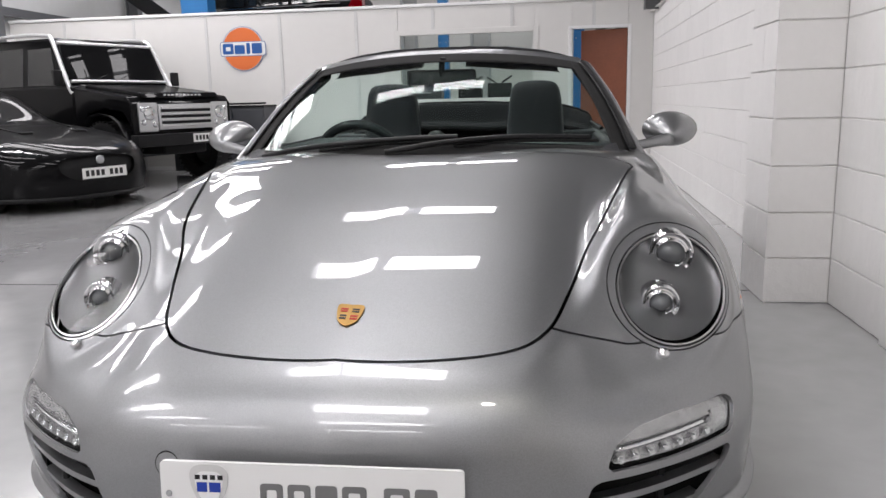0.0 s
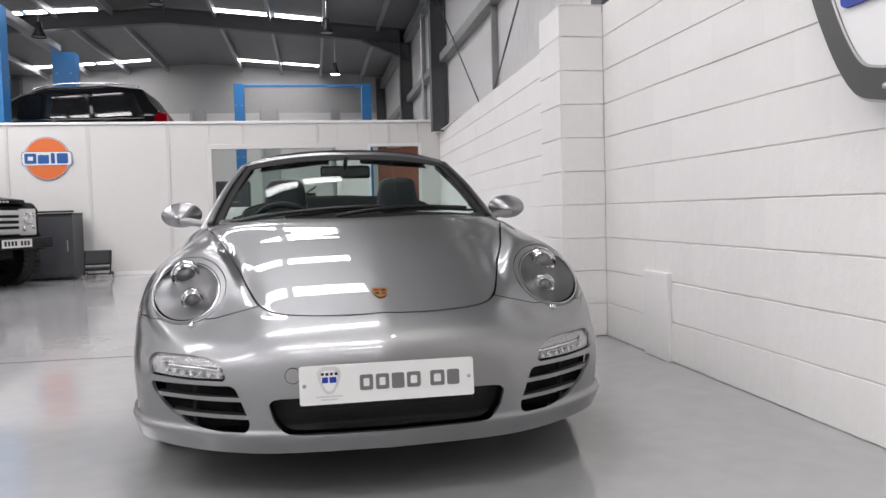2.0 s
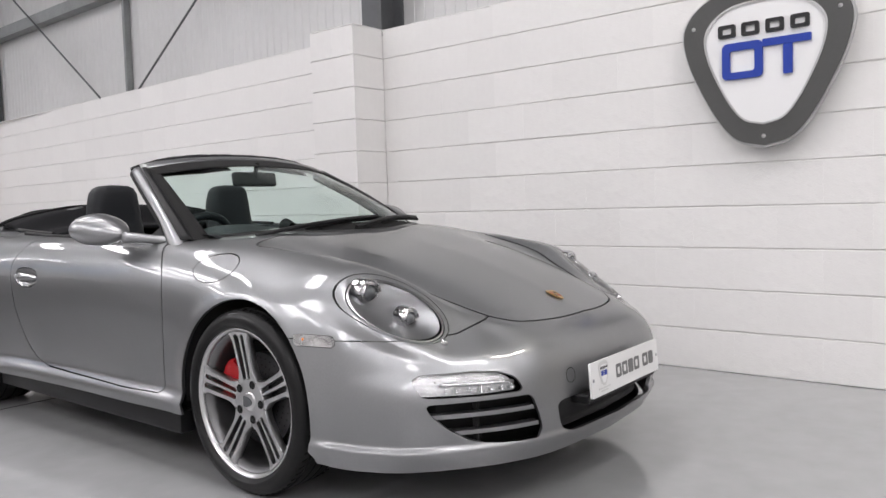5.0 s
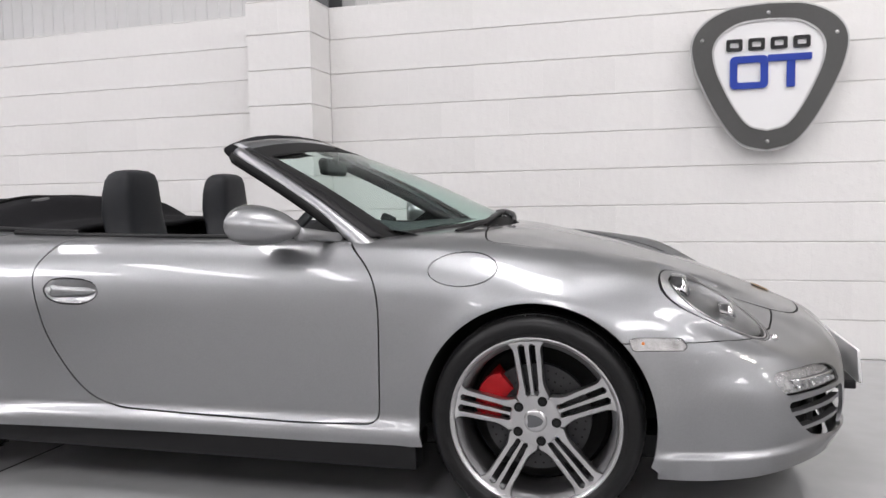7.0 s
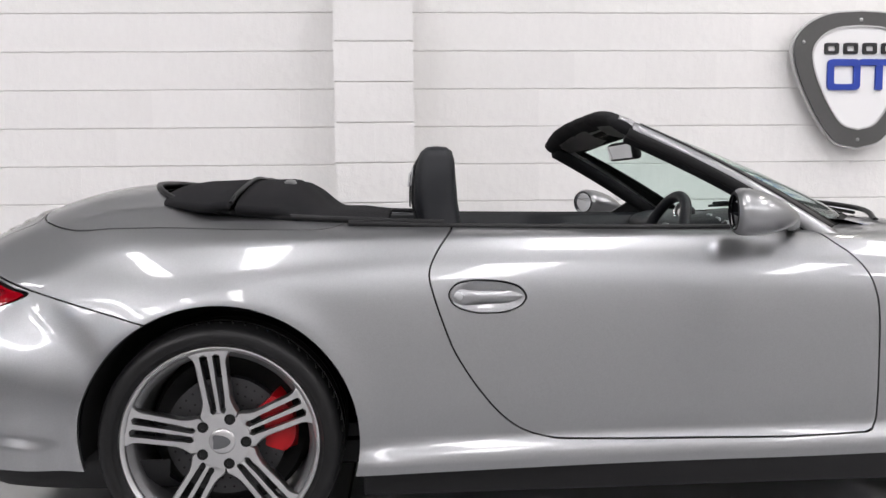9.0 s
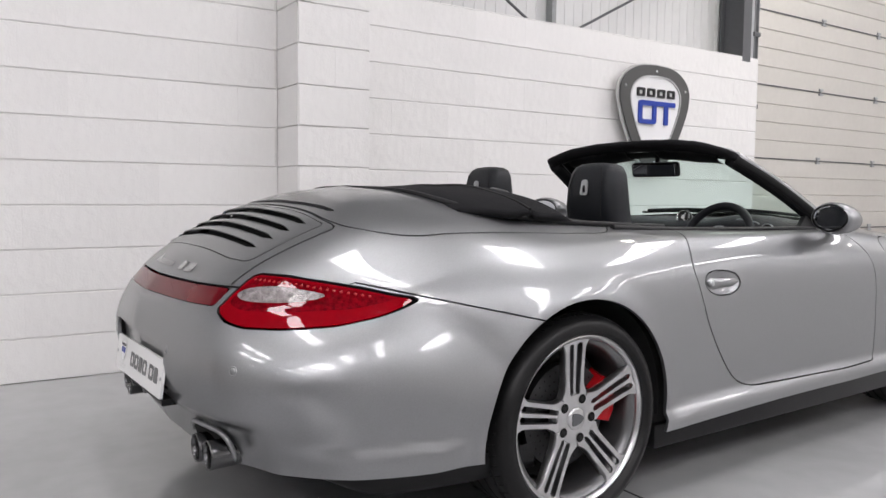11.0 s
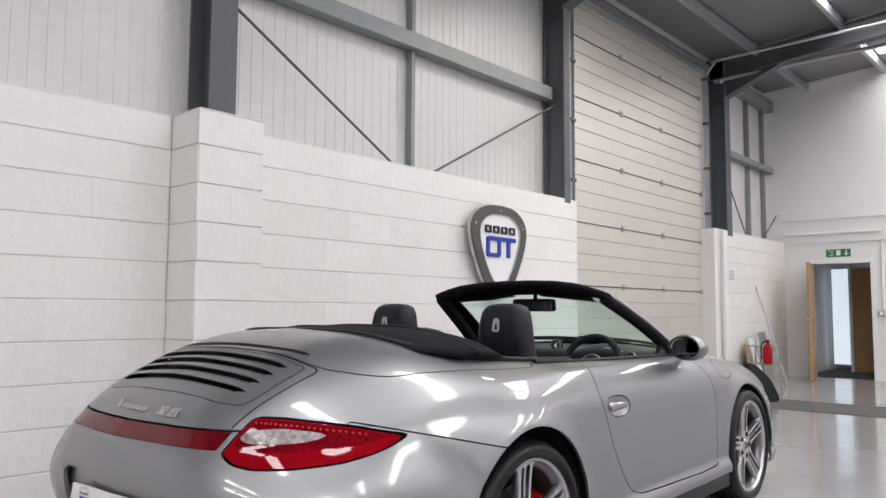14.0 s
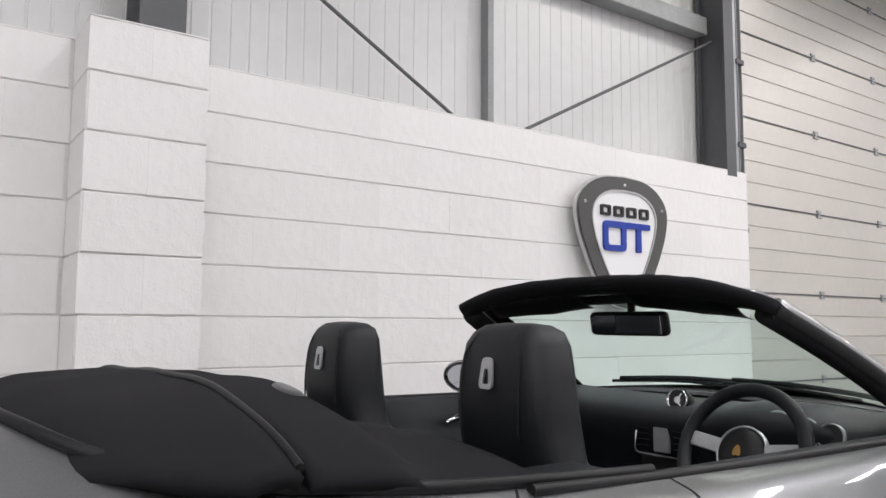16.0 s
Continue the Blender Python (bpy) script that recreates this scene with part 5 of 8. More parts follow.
for x0, x1, z0, z1 in [(-.150, -.122, .776, .800)] + [(-.114 + .026 * k, -.095 + .026 * k, .777, .790) for k in range(7)] + [(.128, .168, .774, .798), (.178, .232, .772, .796)]:
    rows = []
    bm = bmesh.new()
    for k in range(5):
        x = x0 + (x1 - x0) * k / 4
        row = []
        for z in (z0, z1):
            hit, n = on_body((-x, 4.2, z), (0, -1, 0))
            row.append(bm.verts.new(hit + n * .003))
        rows.append(row)
    for a, b in zip(rows, rows[1:]):
        bm.faces.new((a[0], b[0], b[1], a[1]))
    bmesh.ops.solidify(bm, geom=bm.faces[:], thickness=.003)
    part("script_bar", bm, M_CHROME, car, "plain chrome model bar")
for x in (-.635, -.335, .335, .635):
    hit, n = on_body((x, 4.2, .550 if abs(x) > .4 else .564), (0, -1, 0))
    bm = bmesh.new()
    add_lathe(bm, [(.0135, -.0005), (.0125, .0012), (.0105, .0012), (.0098, -.0004), (.009, .0012), (.0005, .0016)], 24, stuck(hit, n))
    part("parking_sensor", bm, M_SILVER, car, "round parking sensor", smooth=True)
for sx in (-1, 1):
    bm = bmesh.new()
    o = corner_path([(-.100, -.055), (.108, -.055), (.100, .018), (.07, .034), (-.072, .034), (-.096, .014)], .03)
    hit, n = on_body((sx * .440, 4.2, .325), (0, -1, 0))
    mm = stuck(hit, n, lift=.0015)
    plate("exhaust_cutout", [(x, y) for x, y in o], .004, M_SEAM, mm, car, "black exhaust cut-out")
    lip_path = [mm @ Vector((x * 1.05, y * 1.06, .004)) for x, y in o if y > -.045]
    tube("cutout_lip", lip_path, .008, M_SILVER, car, "silver lip round the exhaust cut-out", 8)
    for dx in (-.040, .042):
        m = Matrix.Translation((sx * .468 + dx, 3.412 - abs(sx * .468 + dx) * .10, .292)) @ Matrix.Rotation(-math.pi / 2, 4, 'X')
        bm = bmesh.new()
        add_lathe(bm, [(.037, -.16), (.041, -.02), (.0415, .0), (.0395, .004), (.037, .0), (.036, -.02), (.034, -.12), (.0005, -.12)], 32, m)
        part("exhaust_tip", bm, material("dark_chrome", (.13, .13, .133), rough=.2, metal=1.0), car, "dark chrome exhaust tip", smooth=True)

# ---- mirrors, handles, wipers, belt trims
for sx in (-1, 1):
    bm = bmesh.new()
    prof = spline([(.0, .0015), (.004, .011), (.018, .024), (.046, .041), (.086, .057), (.130, .066), (.166, .067), (.182, .058)], 4)
    seg = 24
    rows = []
    for k, (d, r) in enumerate(prof):
        rows.append([bm.verts.new((math.cos(2 * math.pi * j / seg) * r * 1.62 - sx * .050 * (1 - d / .182) ** 1.6, d, math.sin(2 * math.pi * j / seg) * r * .98 - .020 * (1 - d / .182) ** 1.5)) for j in range(seg)])
    for a, b in zip(rows, rows[1:]):
        for j in range(seg):
            bm.faces.new((a[j], a[(j + 1) % seg], b[(j + 1) % seg], b[j]))
    M = Matrix.Translation((sx * .922, .748, .930)) @ Matrix.Rotation(sx * math.radians(15), 4, 'Z')
    bmesh.ops.transform(bm, matrix=M, verts=bm.verts)
    mr = part("door_mirror", bm, M_SILVER, car, "silver oval door mirror", smooth=True)
    bm = bmesh.new()
    add_lathe(bm, [(.0005, 0), (.047, .0), (.0505, .003)], 40)
    bmesh.ops.transform(bm, matrix=M @ Matrix.Translation((0, .176, 0)) @ Matrix.Diagonal((1.70, 1, .97, 1)) @ Matrix.Rotation(-math.pi / 2, 4, 'X'), verts=bm.verts)
    part("mirror_glass", bm, M_MIRROR, mr, "mirror glass")
    bm = bmesh.new()
    add_lathe(bm, [(.0505, -.006), (.054, .004), (.050, .006)], 40)
    bmesh.ops.transform(bm, matrix=M @ Matrix.Translation((0, .178, 0)) @ Matrix.Diagonal((1.70, 1, .97, 1)) @ Matrix.Rotation(-math.pi / 2, 4, 'X'), verts=bm.verts)
    part("mirror_rim", bm, M_BLACK, mr, "black mirror rim", smooth=True)
    bm = bmesh.new()
    arm = [(sx * .695, .66, .870), (sx * .73, .68, .878), (sx * .79, .705, .888), (sx * .855, .75, .897)]
    add_tube(bm, spline(arm, 4), .024, 14, [1 - .25 * math.sin(math.pi * k / 12) for k in range(13)])
    part("mirror_arm", bm, M_SILVER, mr, smooth=True)
    bm = bmesh.new()
    tri = [(sx * .69, .57, .868), (sx * .70, .85, .872), (sx * .665, .71, .965)]
    a = [bm.verts.new(p) for p in tri]
    b = [bm.verts.new((x - sx * .02, y, z)) for x, y, z in tri]
    bm.faces.new(a)
    bm.faces.new(b[::-1])
    for i in range(3):
        bm.faces.new((a[i], a[(i + 1) % 3], b[(i + 1) % 3], b[i]))
    part("mirror_triangle", bm, M_BLACK, mr, "black mirror foot")

for side, sx in ((0, -1), (1, 1)):
    # frame, recess and grip of the handle, laid on the door skin
    def skin_patch(poly, lift, mat, name, parent, label, dome=0.0):
        c = np.mean(poly, axis=0)
        bm = bmesh.new()
        rings = []
        for k in (1.0, .8, .55, .28):
            ring = []
            for y, z in poly:
                yy, zz = c[0] + (y - c[0]) * k, c[1] + (z - c[1]) * k
                hit, n = on_body((sx * 1.5, yy, zz), (-sx, 0, 0))
                ring.append(bm.verts.new(hit + n * (lift + dome * (1 - k * k))))
            rings.append(ring)
        for a, b in zip(rings, rings[1:]):
            for i in range(len(poly)):
                bm.faces.new((a[i], a[(i + 1) % len(poly)], b[(i + 1) % len(poly)], b[i]))
        bm.faces.new(rings[-1])
        return part(name, bm, mat, parent, label, smooth=True)
    hs = halves(handle_s)[side]
    hq = hs[0].copy()
    c = np.mean(HANDLE, axis=0)
    kk = np.clip(np.hypot((hq[:, 1] - c[0]) / .112, (hq[:, 2] - c[1]) / .045), 0, 1)
    hq[:, :3] -= hq[:, 3:6] * (.014 * (1 - kk ** 2))[:, None]
    dip = .028
    hq[:, 4] -= dip * (hq[:, 1] - c[0]) / .112 ** 2 * (kk < 1)
    hq[:, 5] -= dip * (hq[:, 2] - c[1]) / .045 ** 2 * (kk < 1)
    hq[:, 3:6] /= np.linalg.norm(hq[:, 3:6], axis=1)[:, None]
    h = panel("door_handle", (hq, hs[1]), M_SILVER, doors[side], "silver door handle in an oval recess", .004)
    grip = corner_path([(1.507, .706), (1.545, .720), (1.645, .723), (1.690, .729), (1.711, .713), (1.705, .693), (1.680, .685), (1.637, .690), (1.545, .692)], .012)
    skin_patch(grip, -.002, M_SILVER, "handle_grip", h, "silver grip", .012)
    hit, n = on_body((sx * 1.5, 1.694, .708), (-sx, 0, 0))
    bm = bmesh.new()
    add_lathe(bm, [(.012, .002), (.012, .009), (.010, .0115), (.0005, .0115)], 20, stuck(hit, n))
    part("keyhole", bm, M_GALV, h, "round key lock", smooth=True)
    path = [(sx * .700, y, z) for y, z in ((.62, .872), (.9, .878), (1.3, .884), (1.7, .892), (2.0, .905))]
    tube("belt_trim", spline(path, 6), .010, M_BLACK, car, "black rubber belt trim", 8)
for pts in ([(-.10, .172, .900), (.08, .207, .925), (.30, .282, .935), (.54, .385, .925)], [(-.54, .30, .885), (-.36, .232, .915), (-.10, .237, .935), (.12, .257, .94)]):
    w = tube("windscreen_wiper", spline(pts, 8), .009, M_BLACK, car, "black windscreen wiper", 8)
    tube("wiper_blade", spline([(x + .03, y + .012, z - .012) for x, y, z in pts[1:]], 8), .006, M_DARK, w, "rubber wiper blade", 6)
vs, fs = [], []
for j in range(4):
    for i in range(31):
        u = -1 + 2 * i / 30
        q = screen_point(u * .97, .0)
        k = j / 3
        vs.append((q.x, q.y - .005 - .055 * k * (1 - .3 * u * u), q.z - .004 - .012 * k))
for j in range(3):
    for i in range(30):
        a = j * 31 + i
        fs.append((a, a + 1, a + 32, a + 31))
obj("scuttle_panel", vs, fs, M_BLACK, car, "black scuttle panel under the wipers", smooth=True)

M_GUNMETAL = material("gunmetal", (0.18, 0.18, 0.185), rough=0.35, metal=0.9)

# ---- folded fabric roof
def fold_z(x, y):
    """Height of the folded roof: a low dome with a step at the seam and a drop to the seats."""
    w = .30 + .40 * min(1, max(0, (2.715 - y) / .35)) ** .5
    e = min(1.0, abs(x) / max(w, .05))
    base = .905 + .055 * np.clip((y - 2.0) / .5, 0, 1)
    top = 1.045 - .015 * np.clip((y - 2.3) / .4, 0, 1)
    z = base + (top - base) * (1 - e ** 3.2) ** .8
    if y < 2.34:
        z -= .004 + .004 * math.sin(x * 9)
    drop = min(1.0, max(0.0, (2.215 - y) / .14))
    z -= (.105 * drop * drop * (3 - 2 * drop) + .02 * max(0.0, (2.0 - y) / .12)) * (1 - .6 * e ** 2)
    z -= .055 * max(0.0, (y - 2.52) / .15) ** 2
    return z + .003 * math.sin(x * 17 + y * 11) * (1 - e)


for name, y0, y1, lab in (("folded_roof", 2.335, 2.678, "black fabric roof, folded down behind the seats"), ("roof_flap", 1.885, 2.332, "black fabric flap of the folded roof")):
    vs, fs = [], []
    nx, ny = 60, 20
    for j in range(ny + 1):
        y = y0 + (y1 - y0) * j / ny
        w = .30 + .40 * min(1, max(0, (2.715 - y) / .35)) ** .5
        w = min(w, .675)
        for i in range(nx + 1):
            x = w * (-1 + 2 * i / nx)
            yy = y
            if name == "folded_roof":
                yy = y + .012 * (abs(x) / .7) ** 2
            vs.append((x, yy, fold_z(x, y) + (.004 if name == "folded_roof" else 0)))
    for j in range(ny):
        for i in range(nx):
            a = j * (nx + 1) + i
            fs.append((a, a + 1, a + nx + 2, a + nx + 1))
    ob = obj(name, vs, fs, M_FABRIC, car, lab, smooth=True)
    md = ob.modifiers.new("thickness", 'SOLIDIFY')
    md.thickness, md.offset = .02, -1
    if name == "folded_roof":
        seam = [(w_, y0 + .012 * (abs(w_) / .7) ** 2, fold_z(w_, y0) + .006) for w_ in np.linspace(-.66, .66, 41)]
        tube("roof_seam", seam, .007, M_BLACK, car, "raised seam of the folded roof", 8)
well = spline([(.688, 1.72), (.679, 1.95), (.657, 2.22), (.584, 2.477), (.377, 2.637), (0, 2.684)], 8)
rim = []
for x, y in [tuple(p) for p in well] + [(-x, y) for x, y in well[-2::-1]]:
    hit, n = on_body((x, y, 2.0), (0, 0, -1))
    rim.append(hit + Vector((0, 0, -.008 + .015 * min(1.0, abs(x) / .55))))
tube("roof_well_seal", rim, .010, M_BLACK, car, "black rubber seal round the roof well", 10)

bm = bmesh.new()
oval_rows = []
for k in (1.0, .85, .4):
    oval_rows.append([bm.verts.new((-.335 + .050 * k * math.cos(a), 2.215 + .020 * k * math.sin(a), fold_z(-.335 + .050 * k * math.cos(a), 2.215 + .020 * k * math.sin(a)) + (.0005 if k == 1.0 else .004))) for a in np.linspace(0, 2 * math.pi, 28, endpoint=False)])
for a, b in zip(oval_rows, oval_rows[1:]):
    for i in range(28):
        bm.faces.new((a[i], a[(i + 1) % 28], b[(i + 1) % 28], b[i]))
bm.faces.new(oval_rows[-1])
part("roof_badge", bm, M_GUNMETAL, car, "small grey oval tab on the roof flap", smooth=True)

# ---- cabin
tub = bmesh.new()
add_box(tub, (-.67, .45, .26), (.67, 2.15, .30))
part("cabin_floor", tub, M_BLACK, car, "black cabin carpet")
for sx in (-1, 1):
    bm = bmesh.new()
    ys = np.linspace(.55, 1.95, 15)
    prof = [(.685, .885), (.665, .888), (.645, .872), (.640, .80), (.625, .74), (.60, .71), (.60, .62), (.63, .58), (.64, .30)]
    rows = [[bm.verts.new((sx * x, y, z + .012 * (y - 1.2))) for x, z in prof] for y in ys]
    for a, b in zip(rows, rows[1:]):
        for i in range(len(prof) - 1):
            bm.faces.new((a[i], a[i + 1], b[i + 1], b[i]))
    dc = part("door_card", bm, M_LEATHER, doors[0 if sx < 0 else 1], "black leather door lining", angle=50)
    tube("door_pull", spline([(sx * .615, 1.02, .80), (sx * .600, 1.06, .815), (sx * .600, 1.14, .818), (sx * .615, 1.19, .80)], 5), .011, M_CHROME, dc, "silver inner door handle", 8)


def bolster(name, rows, mat, parent, label=""):
    """A padded body through rounded rectangular sections: (centre, half width, half depth, x-side axis fixed)."""
    bm = bmesh.new()
    n = 28
    rings = []
    for (cx, cy, cz), hw, hd, tilt in rows:
        ring = []
        for k in range(n):
            a = 2 * math.pi * k / n
            ca, sa = math.cos(a), math.sin(a)
            px = math.copysign(abs(ca) ** .45, ca) * hw
            py = math.copysign(abs(sa) ** .6, sa) * hd
            ring.append(bm.verts.new((cx + px, cy + py * math.cos(tilt), cz + py * math.sin(tilt))))
        rings.append(ring)
    for a, b in zip(rings, rings[1:]):
        for k in range(n):
            bm.faces.new((a[k], a[(k + 1) % n], b[(k + 1) % n], b[k]))
    bm.faces.new(rings[0][::-1])
    bm.faces.new(rings[-1])
    return part(name, bm, mat, parent, label, smooth=True)


for sx in (-.362, .362):
    seat = new("front_seat")
    seat.parent = car
    seat["label"] = "black leather bucket seat with built-in headrest"
    back = [((sx, 1.50, .42), .24, .07, .2), ((sx, 1.57, .55), .255, .085, .2), ((sx, 1.63, .70), .25, .08, .15), ((sx, 1.68, .80), .190, .07, .1), ((sx, 1.715, .885), .142, .072, .1),
            ((sx, 1.730, .96), .138, .074, .1), ((sx, 1.732, 1.04), .130, .070, .08), ((sx, 1.728, 1.10), .120, .062, .05), ((sx, 1.725, 1.126), .105, .052, 0), ((sx, 1.725, 1.140), .078, .036, 0), ((sx, 1.725, 1.145), .03, .014, 0)]
    bolster("backrest", [(c, a, b, t) for c, a, b, t in back], M_LEATHER, seat)
    bolster("seat_cushion", [((sx, 1.02, .36), .22, .03, 1.4), ((sx, 1.05, .42), .25, .07, 1.4), ((sx, 1.25, .41), .26, .08, 1.5), ((sx, 1.48, .40), .25, .07, 1.5)], M_LEATHER, seat)
    o = corner_path([(-.021, -.030), (.021, -.030), (.015, .032), (-.015, .032)], .013)
    i = corner_path([(-.010, -.020), (.010, -.020), (.005, .010), (-.005, .010)], .006)
    plate("belt_guide", o, .005, M_GALV, Matrix.Translation((sx, 1.805, 1.045)) @ pose(0, 0, 0, 84, 0, 180), seat, "grey metal badge plate on the headrest back", hole=i)
    for s2 in (-1, 1):
        tube("seat_seam", spline([(sx + s2 * .088, 1.804, .93), (sx + s2 * .088, 1.804, 1.0), (sx + s2 * .083, 1.795, 1.08), (sx + s2 * .06, 1.776, 1.123)], 5), .0022, M_DARK, seat, "", 6)
for sx in (-.33, .33):
    bolster("rear_seat_back", [((sx, 1.98, .50), .24, .05, 0), ((sx, 2.02, .70), .24, .06, 0), ((sx, 2.05, .86), .21, .05, 0), ((sx, 2.06, .915), .15, .03, 0)], M_LEATHER, car, "black leather rear seat back")

for sx in (-1, 1):
    box("rear_side_trim", (min(sx * .50, sx * .692), 1.72, .70), (max(sx * .50, sx * .692), 2.16, .893), M_LEATHER, car, "black leather side panel behind the door", .022, 4)

# dashboard, instruments, steering wheel (right-hand drive: the driver sits on the side of negative x)
bm = bmesh.new()
prof = spline([(.40, .862), (.52, .893), (.66, .897), (.76, .884), (.805, .855), (.80, .80), (.775, .74), (.74, .66), (.70, .55)], 5)
xs = np.linspace(-.64, .64, 33)
rows = []
for x in xs:
    k = 1 - .10 * (abs(x) / .64) ** 4
    hood = .030 * math.exp(-((x + .365) / .17) ** 4)
    rows.append([bm.verts.new((x, y * k + (.02 if i > 8 else 0), z + hood * math.exp(-((y - .70) / .13) ** 2))) for i, (y, z) in enumerate(prof)])
for a, b in zip(rows, rows[1:]):
    for i in range(len(prof) - 1):
        bm.faces.new((a[i], a[i + 1], b[i + 1], b[i]))
dash = part("dashboard", bm, M_LEATHER, car, "black leather dashboard with silver trim lines", smooth=True)
for k, (x, r) in enumerate(((-.22, .036), (-.29, .044), (-.365, .054), (-.44, .044), (-.51, .036))):
    m = Matrix.Translation((x, .79, .855)) @ Matrix.Rotation(-math.pi / 2 + .25, 4, 'X')
    bm = bmesh.new()
    add_lathe(bm, [(r, -.01), (r, .006), (r * .9, .006), (r * .88, .002)], 28, m)
    g = part("gauge_ring", bm, M_GALV, dash, "grey instrument ring", smooth=True)
    bm = bmesh.new()
    add_lathe(bm, [(.0005, .002), (r * .88, .002)], 28, m)
    part("gauge_face", bm, M_INKBLACK, g, "black instrument face")
    bm = bmesh.new()
    add_box(bm, (-.0015, 0, .003), (.0015, r * .7, .004))
    bmesh.ops.transform(bm, matrix=m @ Matrix.Rotation(1.1 + k, 4, 'Z'), verts=bm.verts)
    part("needle", bm, M_RED, g)
m = Matrix.Translation((-.014, .755, .905)) @ Matrix.Rotation(.12, 4, 'Z') @ Matrix.Rotation(-math.pi / 2 + .25, 4, 'X')
bm = bmesh.new()
add_lathe(bm, [(.030, -.05), (.037, -.02), (.039, .002), (.036, .004)], 30, m)
ck = part("dash_clock", bm, M_BLACK, dash, "small round dashboard clock", smooth=True)
bm = bmesh.new()
add_lathe(bm, [(.0005, .003), (.031, .003)], 30, m)
part("clock_face", bm, M_INKBLACK, ck, "black clock face")
bm = bmesh.new()
add_lathe(bm, [(.036, .003), (.0345, .008), (.031, .007), (.0295, .0032)], 30, m)
part("clock_ring", bm, M_CHROME, ck, "thin chrome ring", smooth=True)
bm = bmesh.new()
add_lathe(bm, [(.0005, .0042), (.011, .004)], 24, m)
part("dial_centre", bm, M_TRIM_GREY, ck, "grey dial centre")
for a in (.6, 2.6):
    bm = bmesh.new()
    add_box(bm, (-.002, 0, .0046), (.002, .024, .0052))
    bmesh.ops.transform(bm, matrix=m @ Matrix.Rotation(a, 4, 'Z'), verts=bm.verts)
    part("clock_hand", bm, M_WHITE, ck, "white clock hand")
tube("trim_line", [(x, .818 - .08 * (abs(x) / .64) ** 4, .835) for x in np.linspace(-.10, .62, 12)], .004, M_CHROME, dash, "silver trim line", 6)
o = corner_path([(-.10, -.055), (.10, -.055), (.10, .05), (-.10, .05)], .025)
i = corner_path([(-.094, -.049), (.094, -.049), (.094, .044), (-.094, .044)], .022)
mm = Matrix.Translation((0, .812, .79)) @ pose(0, 0, 0, 80, 0, 180)
plate("vent_surround", o, .012, M_CHROME, mm, dash, "thin silver surround of the centre vents", hole=i)
for x in (-.068, .068):
    for k in range(4):
        box("vent_slat", (x - .022, .815, .760 + .018 * k), (x + .022, .83, .764 + .018 * k), M_BLACK, dash, "", .001)
box("switch_panel", (-.03, .812, .748), (.03, .826, .828), M_GALV, dash, "grey switch panel", .004)
box("centre_stack", (-.10, .70, .40), (.10, .80, .735), M_BLACK, dash, "black centre stack panel", .012, 2)
for r in range(3):
    for k in range(5):
        box("stack_button", (-.075 + .032 * k, .80, .58 + .045 * r), (-.052 + .032 * k, .806, .60 + .045 * r), M_STEEL, dash, "", .002)
box("centre_console", (-.10, .78, .30), (.10, 1.75, .50), M_LEATHER, car, "black leather centre console", .03, 3)
sw = new("steering_wheel")
sw.parent = car
sw["label"] = "black leather steering wheel with silver spokes"
sw.matrix_local = Matrix.Translation((-.362, .958, .812)) @ Matrix.Rotation(-math.pi / 2 + math.radians(24), 4, 'X')
bm = bmesh.new()
add_lathe(bm, [(.171 + .0190 * math.cos(a), .0185 * math.sin(a)) for a in np.linspace(0, 2 * math.pi, 16, endpoint=False)], 64, closed=True)
part("wheel_rim", bm, M_LEATHER, sw, "black leather rim", smooth=True)
bm = bmesh.new()
add_lathe(bm, [(.0005, .022), (.03, .021), (.055, .016), (.066, .004), (.066, -.02)], 40)
hubp = part("airbag_cover", bm, M_BLACK, sw, "round black airbag cover", smooth=True)
bm = bmesh.new()
add_lathe(bm, [(.066, .004), (.069, .008), (.072, .002), (.072, -.01)], 40)
part("airbag_ring", bm, M_GALV, hubp, "silver ring", smooth=True)
sh2 = [(x * .42, y * .42) for x, y in sh]
plate("wheel_badge", sh2, .002, M_GOLD, Matrix.Translation((0, 0, .0222)) @ Matrix.Rotation(0, 4, 'Z'), hubp, "small gold shield badge")
for a in (math.radians(-8), math.radians(188), math.radians(90)):
    bm = bmesh.new()
    add_box(bm, (.06, -.020, -.006), (.162, .020, .006), .005, 2)
    bmesh.ops.transform(bm, matrix=Matrix.Rotation(a, 4, 'Z'), verts=bm.verts)
    part("wheel_spoke", bm, M_BLACK if 1 < a < 2 else M_GALV, sw, "" if 1 < a < 2 else "silver spoke", angle=40)


# ---------------------------------------------------------------- gate side of the hall
gate = thing("sectional_door", "closed pale grey sectional overhead door with ribbed panels", "overhead door", pose(1.66, 0, 0))
PITCH = 0.7235
